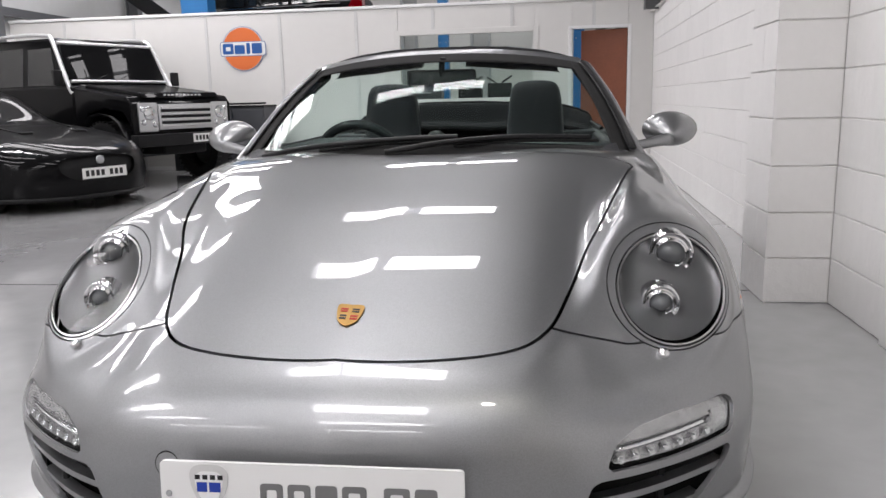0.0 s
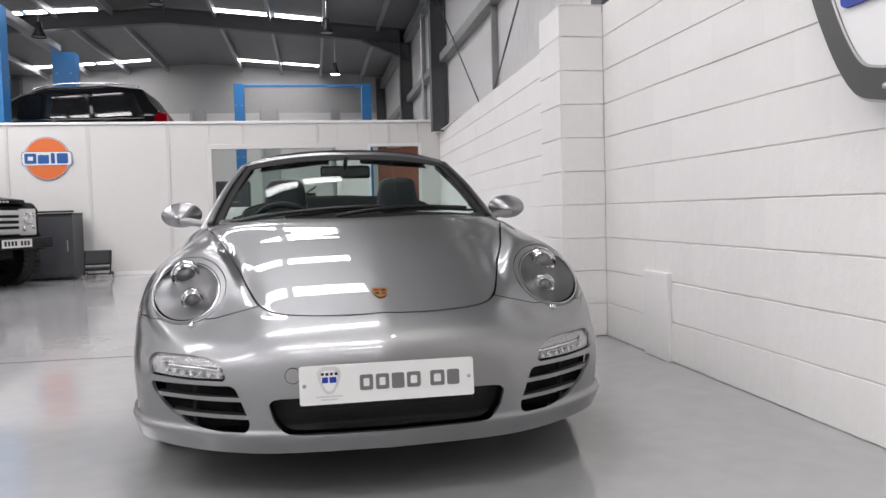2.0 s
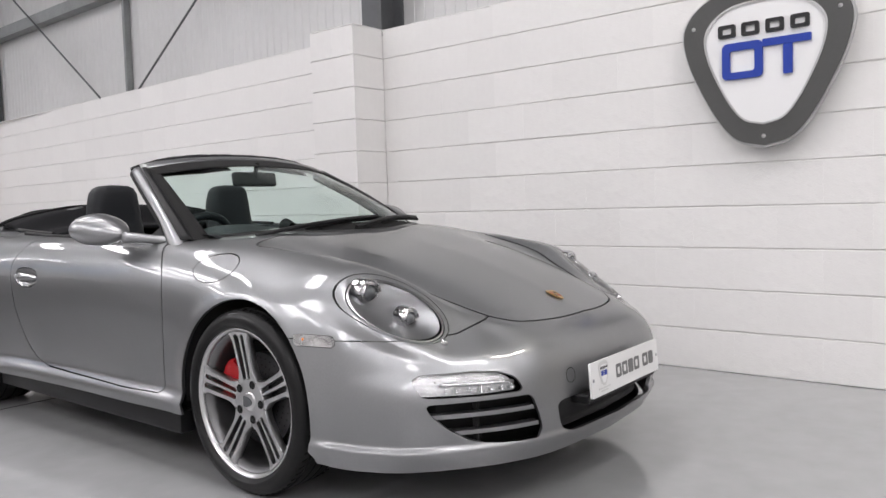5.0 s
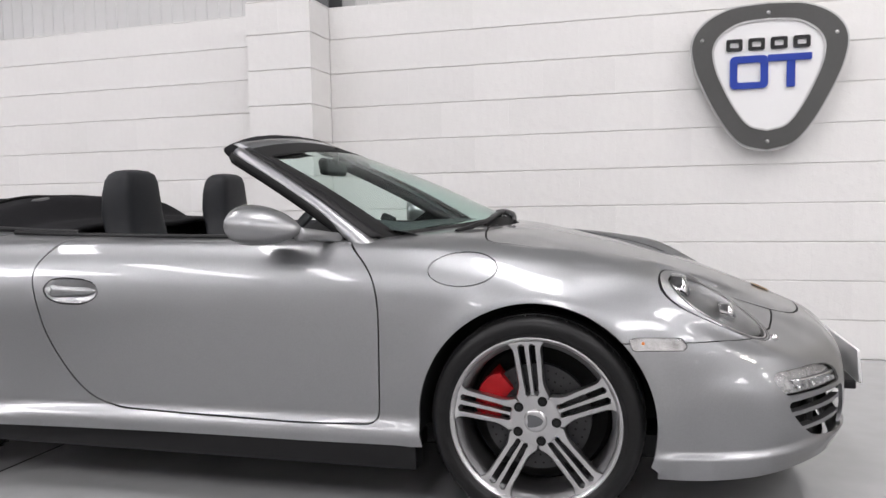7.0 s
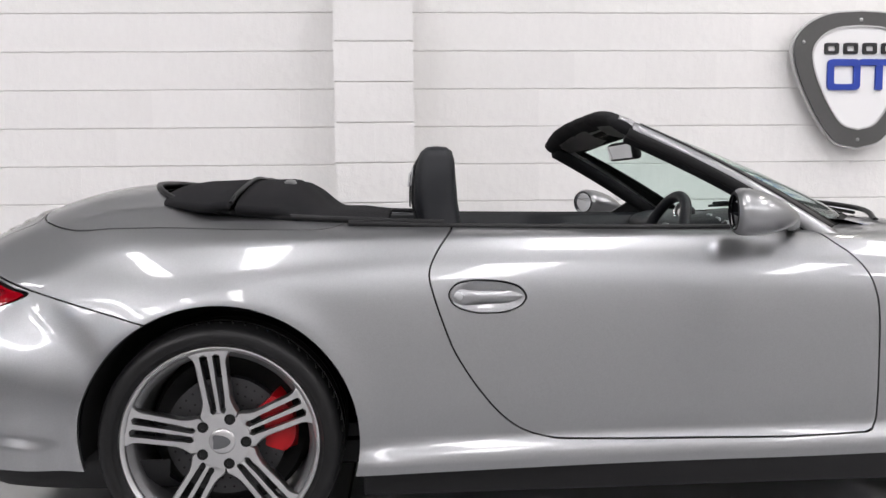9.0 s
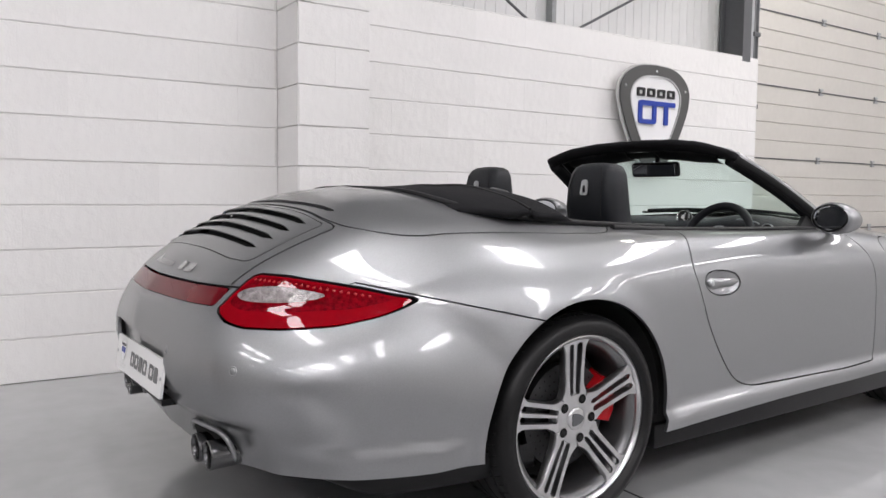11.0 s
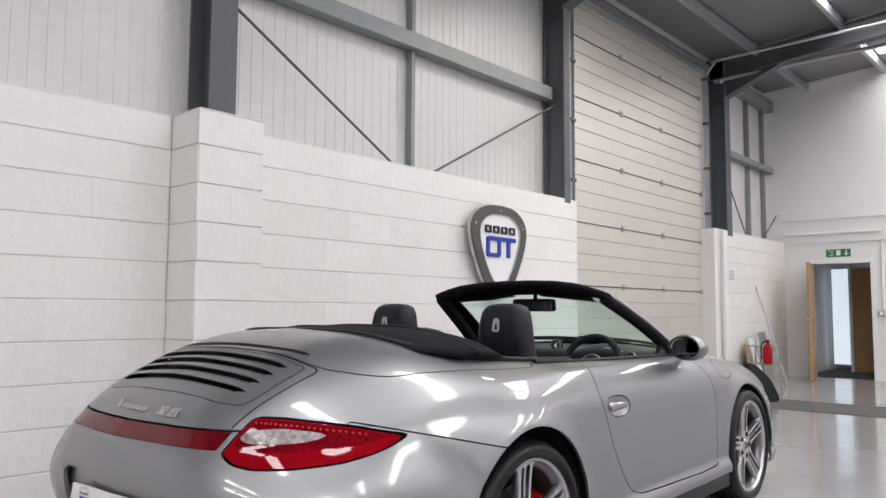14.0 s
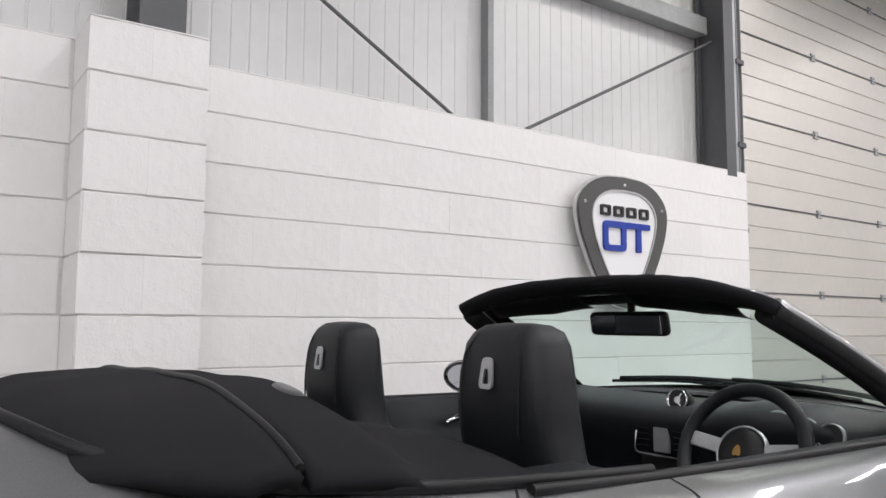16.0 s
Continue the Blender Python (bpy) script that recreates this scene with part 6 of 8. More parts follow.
for k in range(7):
    z0 = -0.045 + PITCH * k
    z1 = min(z0 + PITCH - 0.006, 4.72)
    z0 = max(z0, 0.0)
    prof, z = [], z0
    while z < z1 - 0.01:
        h = min(PITCH / 4, z1 - z)
        prof += [(0, z), (0, z + h - 0.013), (0.011, z + h - 0.010), (0.011, z + h - 0.004)]
        z += h
    prof += [(0, z1), (0.045, z1), (0.045, z0)]
    n = len(prof)
    vs = [(x, y, zz) for y in (-4.10, -0.38) for x, zz in prof]
    fs = [(i, (i + 1) % n, n + (i + 1) % n, n + i) for i in range(n)] + [tuple(range(n)), tuple(range(2 * n - 1, n - 1, -1))]
    ob = obj("door_panel", vs, fs, M_DOORPANEL, gate)
    if k:
        for y in (-0.44, -1.60, -2.72, -4.02):
            hz = z0 - 0.003
            bm = bmesh.new()
            add_box(bm, (-0.016, y - 0.035, hz - 0.035), (-0.001, y + 0.035, hz - 0.012), 0.002)
            add_box(bm, (-0.016, y - 0.035, hz + 0.012), (-0.001, y + 0.035, hz + 0.035), 0.002)
            add_box(bm, (-0.012, y - 0.012, hz - 0.0119), (-0.002, y + 0.012, hz + 0.0119))
            part("hinge", bm, M_GALV, gate, "galvanised door hinge")
        box("joint_strip", (-0.005, -4.08, z0 - 0.011), (-0.0005, -0.40, z0 + 0.001), M_STEEL, gate, "dark joint between the door panels")
for y in (-4.15, -0.325):
    bm = bmesh.new()
    add_box(bm, (-0.09, y - 0.03, 0), (-0.02, y - 0.024, 4.55))
    add_box(bm, (-0.09, y + 0.024, 0), (-0.02, y + 0.03, 4.55))
    add_box(bm, (-0.026, y - 0.0235, 0), (-0.02, y + 0.0235, 4.55))
    part("guide_track", bm, M_GALV, gate, "galvanised vertical guide track")
    tube("bent_track", spline([(-.05, y, 4.5), (-.08, y, 4.68), (-.2, y, 4.82), (-.4, y, 4.86), (-3.0, y, 4.9)], 6), .022, M_GALV, gate, "galvanised bent track under the roof", 8)
    for k in range(7):
        box("track_bracket", (-0.10, y - 0.05, 0.5 + 0.68 * k), (-0.015, y + 0.05, 0.54 + 0.68 * k), M_STEEL, gate, "dark track bracket", 0.003)
tube("spring_shaft", ((-.10, -4.2, 4.78), (-.10, -.3, 4.78)), .05, M_STEEL, gate, "dark torsion spring shaft", 14)
tagged(tube("drain_pipe", ((1.40, -4.20, 0), (1.40, -4.20, 2.3)), .035, M_WHITE, sides=14), "white vertical plastic pipe beside the door", "pipe", kind="structure")
tagged(box("door_frame_post", (1.575, -.29, WTOP - .4), (1.635, -.04, 4.70), M_GALV, bevel=.004), "galvanised steel frame post beside the sectional door", "door frame", kind="structure")
# notice on the pier
nt = thing("wall_notice", "small white printed notice on the pier", "notice", facing(1.459, -4.62, 1.66, (0, -1, 0), (0, 0, 1)))
plate("sheet", [(-.14, -.10), (.14, -.10), (.14, .10), (-.14, .10)], .004, M_WHITE, Matrix.Identity(4), nt)
for k in range(5):
    w = .11 - .02 * (k % 2)
    plate("text_bar", [(-w, .058 - .032 * k), (w, .058 - .032 * k), (w, .070 - .032 * k), (-w, .070 - .032 * k)], .001, M_INK, Matrix.Translation((0, 0, .004)), nt, "grey line of unreadable print")

# end wall with the office door
bm = bmesh.new()
DX0, DX1, DTOP = 0.105, 1.035, 1.945
add_box(bm, (WEST, SOUTH - 0.15, 0), (DX0, SOUTH, EAVE + 0.5))
add_box(bm, (DX1, SOUTH - 0.15, 0), (1.80, SOUTH, EAVE + 0.5))
add_box(bm, (DX0, SOUTH - 0.15, DTOP), (DX1, SOUTH, EAVE + 0.5))
bmesh.ops.remove_doubles(bm, verts=bm.verts, dist=0.0005)
tagged(part("wall_south", bm, M_PLASTER), "white plastered end wall of the hall", "wall", kind="structure")
for z, h in ((2.70, .05), (2.30, .025)):
    tagged(box("wall_ledge", (WEST, SOUTH + 0.001, z), (1.455, SOUTH + 0.03, z + h), M_PLASTER), "white ledge along the end wall", "ledge", kind="structure")
tagged(box("trunking", (-.06, SOUTH + 0.001, 2.44), (1.46, SOUTH + 0.05, 2.48), M_WHITE, bevel=.004), "white cable trunking on the end wall", "trunking", kind="structure")
tagged(box("trunking", (-.075, SOUTH + 0.001, 1.14), (-.05, SOUTH + 0.03, 2.295), M_WHITE, bevel=.004), "white vertical cable trunking on the end wall", "trunking", kind="structure")
so = thing("wall_socket", "grey metal double wall socket on the end wall", "socket", pose(-.06, SOUTH + .002, 1.10))
box("back_box", (-.075, 0, -.045), (.075, .04, .045), M_GALV, so, "", .005)
for x in (-.035, .035):
    box("socket_face", (x - .025, .0405, -.03), (x + .025, .046, .03), M_WHITE, so, "white socket face", .002)
fr = thing("door_1", "open oak door in a white frame in the end wall", "door", pose(0, SOUTH, 0), kind="structure")
for x0, x1, z0, z1 in ((DX0 - .06, DX0 + .01, 0, DTOP + .06), (DX1 - .01, DX1 + .06, 0, DTOP + .06), (DX0 + .0105, DX1 - .0105, DTOP - .01, DTOP + .06)):
    box("door_frame", (x0, -.16, z0), (x1, .02, z1), M_WHITE, fr, "white painted door frame", .004)
hinge = Matrix.Translation((DX1 - .034, .03, 0)) @ Matrix.Rotation(math.radians(11), 4, 'Z')
leaf = box("door_leaf", (-.021, 0, .01), (.021, .84, DTOP - .02), M_WOOD, fr, "oak veneered door leaf standing open", .003, m=hinge)
for s in (-1, 1):
    grip = spline([(s * .022, .78, .98), (s * .065, .78, .98), (s * .072, .76, .98), (s * .072, .67, .98)], 4)
    tube("door_handle", [hinge @ Vector(q) for q in grip], .010, M_CHROME, leaf, "steel lever handle", 8)
# the lobby behind it
tagged(box("lobby_floor", (-.6, SOUTH - 3.0, -.199), (1.9, SOUTH - .152, .006), material("lobby_carpet", (.06, .06, .065), rough=.95, grain=.15, scale=20)), "dark carpet of the lobby", "floor", kind="structure")
tagged(box("lobby_wall", (1.30, SOUTH - 3.0, 0), (1.36, SOUTH - .152, 2.5), M_PLASTER), "grey-white lobby side wall", "wall", kind="structure")
tagged(box("lobby_wall", (-.6, SOUTH - 3.06, 0), (1.36, SOUTH - 3.001, 2.5), M_PLASTER), "white lobby end wall", "wall", kind="structure")
tagged(box("lobby_wall", (-.66, SOUTH - 3.0, 0), (-.601, SOUTH - .152, 2.5), M_PLASTER), "white lobby side wall", "wall", kind="structure")
tagged(box("lobby_ceiling", (-.6, SOUTH - 3.0, 2.501), (1.36, SOUTH - .152, 2.55), M_PLASTER), "white lobby ceiling", "ceiling", kind="structure")
d2 = thing("door_2", "closed oak door inside the lobby", "door", pose(0, SOUTH - 1.75, 0), kind="structure")
box("door_leaf", (.15, -.02, .01), (.80, .02, 1.94), M_WOOD, d2, "oak veneered door leaf", .003)
box("door_frame", (.805, -.03, 0), (.86, .04, 2.0), M_WHITE, d2, "white painted door frame", .003)
tagged(box("lobby_wall", (-.59, SOUTH - 1.80, 0), (.145, SOUTH - 1.74, 2.49), M_PLASTER), "white lobby cross wall", "wall", kind="structure")
win = thing("window_2", "bright frosted glass panel lit by daylight", "window", pose(0, SOUTH - 2.0, 0), kind="structure")
box("pane", (.87, -.02, .12), (1.22, .0, 1.94), material("frosted_daylight", (.8, .83, .88), rough=.5, emit=(.80, .88, 1.0), strength=.75), win, "frosted glass pane lit from behind")
# exit sign: plain pictogram blocks and the readable words
ex = thing("exit_sign", "green fire exit sign with white arrow and words", "sign", facing(.59, SOUTH + .002, 2.11, (-1, 0, 0), (0, 0, 1)))
plate("sign_board", corner_path([(-.19, -.065), (.19, -.065), (.19, .065), (-.19, .065)], .006, 2), .006, M_GREEN, Matrix.Identity(4), ex)
for o in ([(-.03, -.04), (.035, -.04), (.035, .045), (-.03, .045)], [(.115, .045), (.135, .045), (.135, -.01), (.115, -.01)], [(.09, -.005), (.16, -.005), (.125, -.045)]):
    plate("pictogram", o, .001, M_WHITE, Matrix.Translation((0, 0, .006)), ex, "white pictogram block")


def words(text, size, m, mat, parent, label):
    cu = bpy.data.curves.new("lettering", 'FONT')
    cu.body, cu.size, cu.align_x, cu.align_y = text, size, 'CENTER', 'CENTER'
    tmp = new("lettering", cu)
    me = bpy.data.meshes.new_from_object(tmp.evaluated_get(bpy.context.evaluated_depsgraph_get()))
    bpy.data.objects.remove(tmp)
    me.materials.append(mat)
    ob = new("lettering", me)
    ob.parent = parent
    ob.matrix_local = m
    ob["label"] = label
    return ob


words("Fire", .055, Matrix.Translation((-.11, .028, .0075)), M_WHITE, ex, "white lettering Fire")
words("exit", .055, Matrix.Translation((-.11, -.024, .0075)), M_WHITE, ex, "white lettering exit")
tagged(box("door_mat", (-1.0, -3.3, 0.0), (.42, -2.3, .008), material("mat_pile", (.10, .098, .095), rough=.95, grain=.2, scale=30), bevel=.003), "grey-brown floor mat inside the office door", "mat")

# fire point: rack, extinguisher, leaning boards and lengths
rack = thing("metal_rack", "low grey metal rack holding odds and ends", "rack", pose(1.05, -4.75, 0))
for x in (-.18, .18):
    for y in (-.16, .16):
        box("rack_post", (x - .012, y - .012, 0), (x + .012, y + .012, .62), M_GALV, rack, "", .002)
for z in (.12, .34, .60):
    box("shelf", (-.19, -.17, z), (.19, .17, z + .015), M_GALV, rack, "", .002)
fe = thing("fire_extinguisher", "red fire extinguisher with black hose standing on the rack", "extinguisher", pose(.95, -4.62, .355))
bm = bmesh.new()
add_lathe(bm, [(.0005, 0), (.07, 0), (.075, .01), (.075, .22), (.06, .26), (.025, .285), (.022, .31), (.0005, .31)], 24)
part("cylinder", bm, M_RED, fe, "", smooth=True)
box("label_panel", (-.045, -.0775, .07), (.045, -.0755, .18), M_WHITE, fe, "white label")
box("valve", (-.02, -.02, .311), (.02, .05, .35), M_BLACK, fe, "", .005)
tube("hose", spline([(0, .05, .33), (.06, .07, .30), (.085, .05, .2), (.085, .02, .08)], 5), .011, M_BLACK, fe, "black hose", 8)
for k, (x0, y0, h, lean, mt, lab, nm) in enumerate(((1.22, -5.20, .72, 14, M_WHITE, "white board leaning on the wall", "leaning_board"), (1.18, -5.42, .80, 10, M_GALV, "grey metal sheet leaning on the wall", "leaning_sheet"), (1.25, -5.02, .62, 12, M_WOOD, "thin wooden board leaning on the wall", "leaning_board"))):
    bm = bmesh.new()
    add_box(bm, (-.012, -.16, 0), (.012, .16, h), .002)
    bmesh.ops.transform(bm, matrix=pose(x0, y0, .003, 0, lean, 0), verts=bm.verts)
    tagged(part(nm, bm, mt), lab, "board")
tagged(tube("aluminium_pole", ((.92, -5.35, .012), (1.455, -5.65, 1.52)), .014, M_GALV, sides=10), "long aluminium pole leaning on the wall", "pole")
# black folded light shade on the floor
bm = bmesh.new()
sec = corner_path([(-.02, 0), (.34, 0), (.40, .06), (.30, .30), (.10, .47), (-.02, .50)], .05, 5)
fr0 = [bm.verts.new((0.0, y, z)) for y, z in sec]
fr1 = [bm.verts.new((.22 - .12 * (z / .5), y * .92, z * .96)) for y, z in sec]
n = len(sec)
for i in range(n):
    bm.faces.new((fr0[i], fr0[(i + 1) % n], fr1[(i + 1) % n], fr1[i]))
bm.faces.new(fr0[::-1])
bm.faces.new(fr1)
bmesh.ops.transform(bm, matrix=pose(.62, -2.72, .002, 0, 0, 155), verts=bm.verts)
tagged(part("light_shade", bm, M_BLACK, angle=30), "black fabric light shade standing on the floor", "light shade")

# small toy buggy on the floor
bug = thing("toy_buggy", "small black and yellow toy buggy on the floor", "toy car", pose(-1.05, -3.75, 0, 0, 0, 35))
for x in (-.16, .16):
    for y in (-.10, .10):
        bm = bmesh.new()
        add_lathe(bm, [(.02, -.03), (.05, -.032), (.056, -.02), (.056, .02), (.05, .032), (.02, .03)], 20, pose(x, y, .056, 90, 0, 0))
        part("buggy_wheel", bm, M_TYRE, bug, "black rubber toy wheel", smooth=True)
box("chassis", (-.2, -.055, .05), (.2, .055, .075), M_BLACK, bug, "", .006)
bolster("shell", [((-.12, 0, .08), .05, .045, 1.57), ((0, 0, .115), .09, .05, 1.57), ((.13, 0, .085), .06, .04, 1.57)], material("buggy_yellow", (.35, .38, .06), rough=.4), bug, "yellow-green toy shell")
box("wing", (.16, -.09, .15), (.22, .09, .158), M_BLACK, bug, "black rear wing", .002)

# ---------------------------------------------------------------- round the car: wall sign, access panel
SIGN = spline([(0, .422), (.20, .405), (.345, .335), (.418, .225), (.405, .08), (.335, -.095), (.235, -.275), (.135, -.385), (0, -.423)], 7)
SIGN = [tuple(p) for p in SIGN] + [(-x, y) for x, y in SIGN[-2:0:-1]]
M_SIGNGREY = material("sign_grey", (.075, .075, .073), rough=.38, grain=.06, scale=6)
M_SIGNEDGE = material("brushed_edge", (.55, .55, .55), rough=.3, metal=.8)
sm = facing(1.368, 1.310, 1.657, (0, -1, 0), (0, 0, 1)) @ Matrix.Scale(1.013, 4)
sg = thing("wall_sign", "grey shield wall sign with white field, black bars and blue blocks", "sign", sm)
plate("back_plate", [(x * 1.0, y * 1.0) for x, y in SIGN], .03, M_SIGNEDGE, Matrix.Translation((0, 0, -.03)), sg, "brushed metal back plate")
plate("shield_frame", [(x * .975, y * .975) for x, y in SIGN], .012, M_SIGNGREY, Matrix.Identity(4), sg, "dark grey shield frame", hole=[(x * .70, y * .74 + .012) for x, y in SIGN])
plate("white_field", [(x * .695, y * .735 + .012) for x, y in SIGN], .006, M_WHITE, Matrix.Translation((0, 0, .001)), sg, "white inner field")
plate("inner_lip", [(x * .715, y * .752 + .012) for x, y in SIGN], .004, M_SIGNEDGE, Matrix.Translation((0, 0, .012)), sg, "brushed inner lip", hole=[(x * .69, y * .73 + .012) for x, y in SIGN])
for k in range(4):
    x0 = -.225 + .119 * k
    o = corner_path([(x0, .155), (x0 + .088, .155), (x0 + .088, .222), (x0, .222)], .012, 3)
    i = corner_path([(x0 + .020, .173), (x0 + .068, .173), (x0 + .068, .204), (x0 + .020, .204)], .006, 3)
    plate("black_block", o, .014, M_INKBLACK, Matrix.Translation((0, 0, .006)), sg, "plain black block", hole=i)
o = corner_path([(-.205, -.062), (.0, -.062), (.0, .124), (-.205, .124)], .032, 4)
i = corner_path([(-.165, -.026), (-.040, -.026), (-.040, .084), (-.165, .084)], .015, 4)
plate("blue_block", o, .016, M_INKBLUE, Matrix.Translation((0, 0, .006)), sg, "plain blue ring", hole=i)
plate("blue_block", corner_path([(-.002, .086), (.228, .086), (.228, .124), (-.002, .124)], .006, 3), .0155, M_INKBLUE, Matrix.Translation((0, 0, .006)), sg, "plain blue bar")
plate("blue_block", corner_path([(.098, -.062), (.142, -.062), (.142, .0855), (.098, .0855)], .005, 3), .0155, M_INKBLUE, Matrix.Translation((0, 0, .006)), sg, "plain blue bar")
for x, y in ((0, .362), (-.356, .228), (.356, .228), (0, -.364)):
    bm = bmesh.new()
    add_lathe(bm, [(.011, .012), (.010, .016), (.0005, .0185)], 16, Matrix.Translation((x, y, 0)))
    part("sign_screw", bm, M_SIGNEDGE, sg, "steel screw head", smooth=True)
for x, y in ((0, .3), (-.2, .1), (.2, .1), (0, -.25)):
    bm = bmesh.new()
    add_lathe(bm, [(.012, -.092), (.012, -.0305)], 12, Matrix.Translation((x, y, 0)))
    part("stand_off", bm, M_SIGNEDGE, sg, "steel stand-off")
tagged(box("access_panel", (WX - .028, 3.10, .0), (WX - .002, 3.42, .515), M_PAINT_WALL, bevel=.004), "white painted access panel at the foot of the wall", "panel", kind="structure")

# ---------------------------------------------------------------- partition and what stands before it
WIN = (-2.24, -.10, 1.05, 2.09)
DRX = (.46, 1.30, 2.07)
partition = thing("partition", "white panelled partition with a window and a doorway", "partition", pose(0, PART_Y, 0), kind="structure")
xs = [-8.86, -7.87, -6.64, -5.40, -4.16, -2.91, -1.68, -.45, .79, 1.68]


def wall_piece(x0, x1, z0, z1):
    if x1 - x0 > .01 and z1 - z0 > .01:
        box("wall_panel", (x0 + .002, 0, z0), (x1 - .002, .06, z1), M_PANEL, partition, "", .003)


for x0, x1 in zip(xs, xs[1:]):
    a, b = max(x0, WIN[0]), min(x1, WIN[1])
    c, d = max(x0, DRX[0]), min(x1, DRX[1])
    if b > a + .01:
        wall_piece(x0, a, .02, PART_TOP - .05)
        wall_piece(a, b, .02, WIN[2])
        wall_piece(a, b, WIN[3], PART_TOP - .05)
        if d > c + .01:
            wall_piece(b, c, .02, PART_TOP - .05)
            wall_piece(c, d, DRX[2], PART_TOP - .05)
        else:
            wall_piece(b, x1, .02, PART_TOP - .05)
    elif d > c + .01:
        wall_piece(x0, c, .02, PART_TOP - .05)
        wall_piece(c, d, DRX[2], PART_TOP - .05)
        wall_piece(d, x1, .02, PART_TOP - .05)
    else:
        wall_piece(x0, x1, .02, PART_TOP - .05)
    if x0 > -8.5 and not (WIN[0] < x0 < WIN[1]) and not (DRX[0] < x0 < DRX[1]):
        box("cover_strip", (x0 - .025, -.012, .0), (x0 + .025, -.001, PART_TOP - .06), M_TRIM_GREY, partition, "pale grey joint cover strip", .003)
    elif x0 > -8.5:
        box("cover_strip", (x0 - .025, -.012, 2.10), (x0 + .025, -.001, PART_TOP - .06), M_TRIM_GREY, partition, "pale grey joint cover strip", .003)
box("top_rail", (-8.86, -.02, PART_TOP - .045), (1.68, .08, PART_TOP), M_WHITE, partition, "white top rail", .004)
box("skirting", (-8.86, -.012, 0), (DRX[0] - .06, -.001, .06), M_WHITE, partition, "white skirting", .003)
w1 = thing("window_1", "wide interior window with white frame in the partition", "window", pose(0, PART_Y, 0), kind="structure")
for x0, x1, z0, z1 in ((WIN[0] - .05, WIN[0] + .03, WIN[2] - .05, WIN[3] + .05), (WIN[1] - .03, WIN[1] + .05, WIN[2] - .05, WIN[3] + .05), (WIN[0] + .0305, WIN[1] - .0305, WIN[3] - .03, WIN[3] + .05), (WIN[0] + .0305, WIN[1] - .0305, WIN[2] - .05, WIN[2] + .03)):
    box("window_frame", (x0, -.02, z0), (x1, .075, z1), M_PANEL, w1, "white window frame", .003)
pn = box("pane", (WIN[0] + .03, .025, WIN[2] + .03), (WIN[1] - .03, .031, WIN[3] - .03), M_GLASS, w1, "clear window pane")
pn.visible_shadow = False
d3 = thing("door_3", "brown door standing ajar in a white doorway of the partition", "door", pose(0, PART_Y, 0), kind="structure")
for x0, x1, z0, z1 in ((DRX[0] - .05, DRX[0], 0, DRX[2] + .05), (DRX[1], DRX[1] + .05, 0, DRX[2] + .05), (DRX[0] + .0005, DRX[1] - .0005, DRX[2], DRX[2] + .05)):
    box("door_frame", (x0, -.02, z0), (x1, .075, z1), M_WHITE, d3, "white door frame", .003)
bm = bmesh.new()
add_box(bm, (-.72, 0, .01), (0, .04, 2.06), .003)
bmesh.ops.transform(bm, matrix=pose(DRX[1] - .01, .01, 0, 0, 0, -20), verts=bm.verts)
part("door_leaf", bm, M_BROWN, d3, "brown door leaf", angle=40)


# round sign, no words
rs = thing("round_sign", "orange round sign with a white band and blue blocks", "sign", facing(-4.79, PART_Y - .004, 1.945, (1, 0, 0), (0, 0, 1)))
circ = lambda r, n=64: [(r * math.cos(2 * math.pi * k / n), r * math.sin(2 * math.pi * k / n)) for k in range(n)]
M_ORANGE = material("sign_orange", (.72, .17, .045), rough=.4)
M_LOGOBLUE = material("sign_band_blue", (.02, .10, .33), rough=.4)
M_WHITEBAND = material("sign_white", (.78, .79, .78), rough=.4)
plate("rim", circ(.350), .010, M_LOGOBLUE, Matrix.Identity(4), rs, "dark blue rim")
plate("white_ring", circ(.342), .002, M_WHITEBAND, Matrix.Translation((0, 0, .010)), rs, "white ring")
plate("disc", circ(.333), .002, M_ORANGE, Matrix.Translation((0, 0, .0125)), rs, "orange disc")
band = corner_path([(-.385, -.115), (.385, -.115), (.385, .115), (-.385, .115)], .05, 5)
plate("band_edge", band, .002, M_LOGOBLUE, Matrix.Translation((0, 0, .0147)), rs, "thin blue band edge")
plate("band", [(x * .975, y * .93) for x, y in band], .002, M_WHITEBAND, Matrix.Translation((0, 0, .0168)), rs, "white band")
for x0, x1, z0, z1, hol in ((-.34, -.16, -.08, .085, True), (-.14, .03, -.08, .06, False), (.06, .12, -.08, .09, False), (.15, .32, -.08, .085, False)):
    o = corner_path([(x0, z0), (x1, z0), (x1, z1), (x0, z1)], .02, 3)
    i = corner_path([(x0 + .05, z0 + .05), (x1 - .05, z0 + .05), (x1 - .05, z1 - .05), (x0 + .05, z1 - .05)], .01, 3)
    plate("blue_block", o, .002, M_LOGOBLUE, Matrix.Translation((0, 0, .0190)), rs, "plain blue block", hole=i if hol else None)

# grey workshop cabinet with a pole on top, step stool
cab = thing("tool_cabinet", "dark grey steel workshop cabinet against the partition", "cabinet", pose(-5.05, 11.98, 0))
M_CAB = material("cabinet_grey", (.055, .058, .065), rough=.5, grain=.08, scale=5)
box("body", (-.77, -.26, .04), (.77, .30, 1.02), M_CAB, cab, "", .006)
box("cabinet_top", (-.78, -.275, 1.0205), (.78, .31, 1.05), M_BLACK, cab, "black worktop", .005)
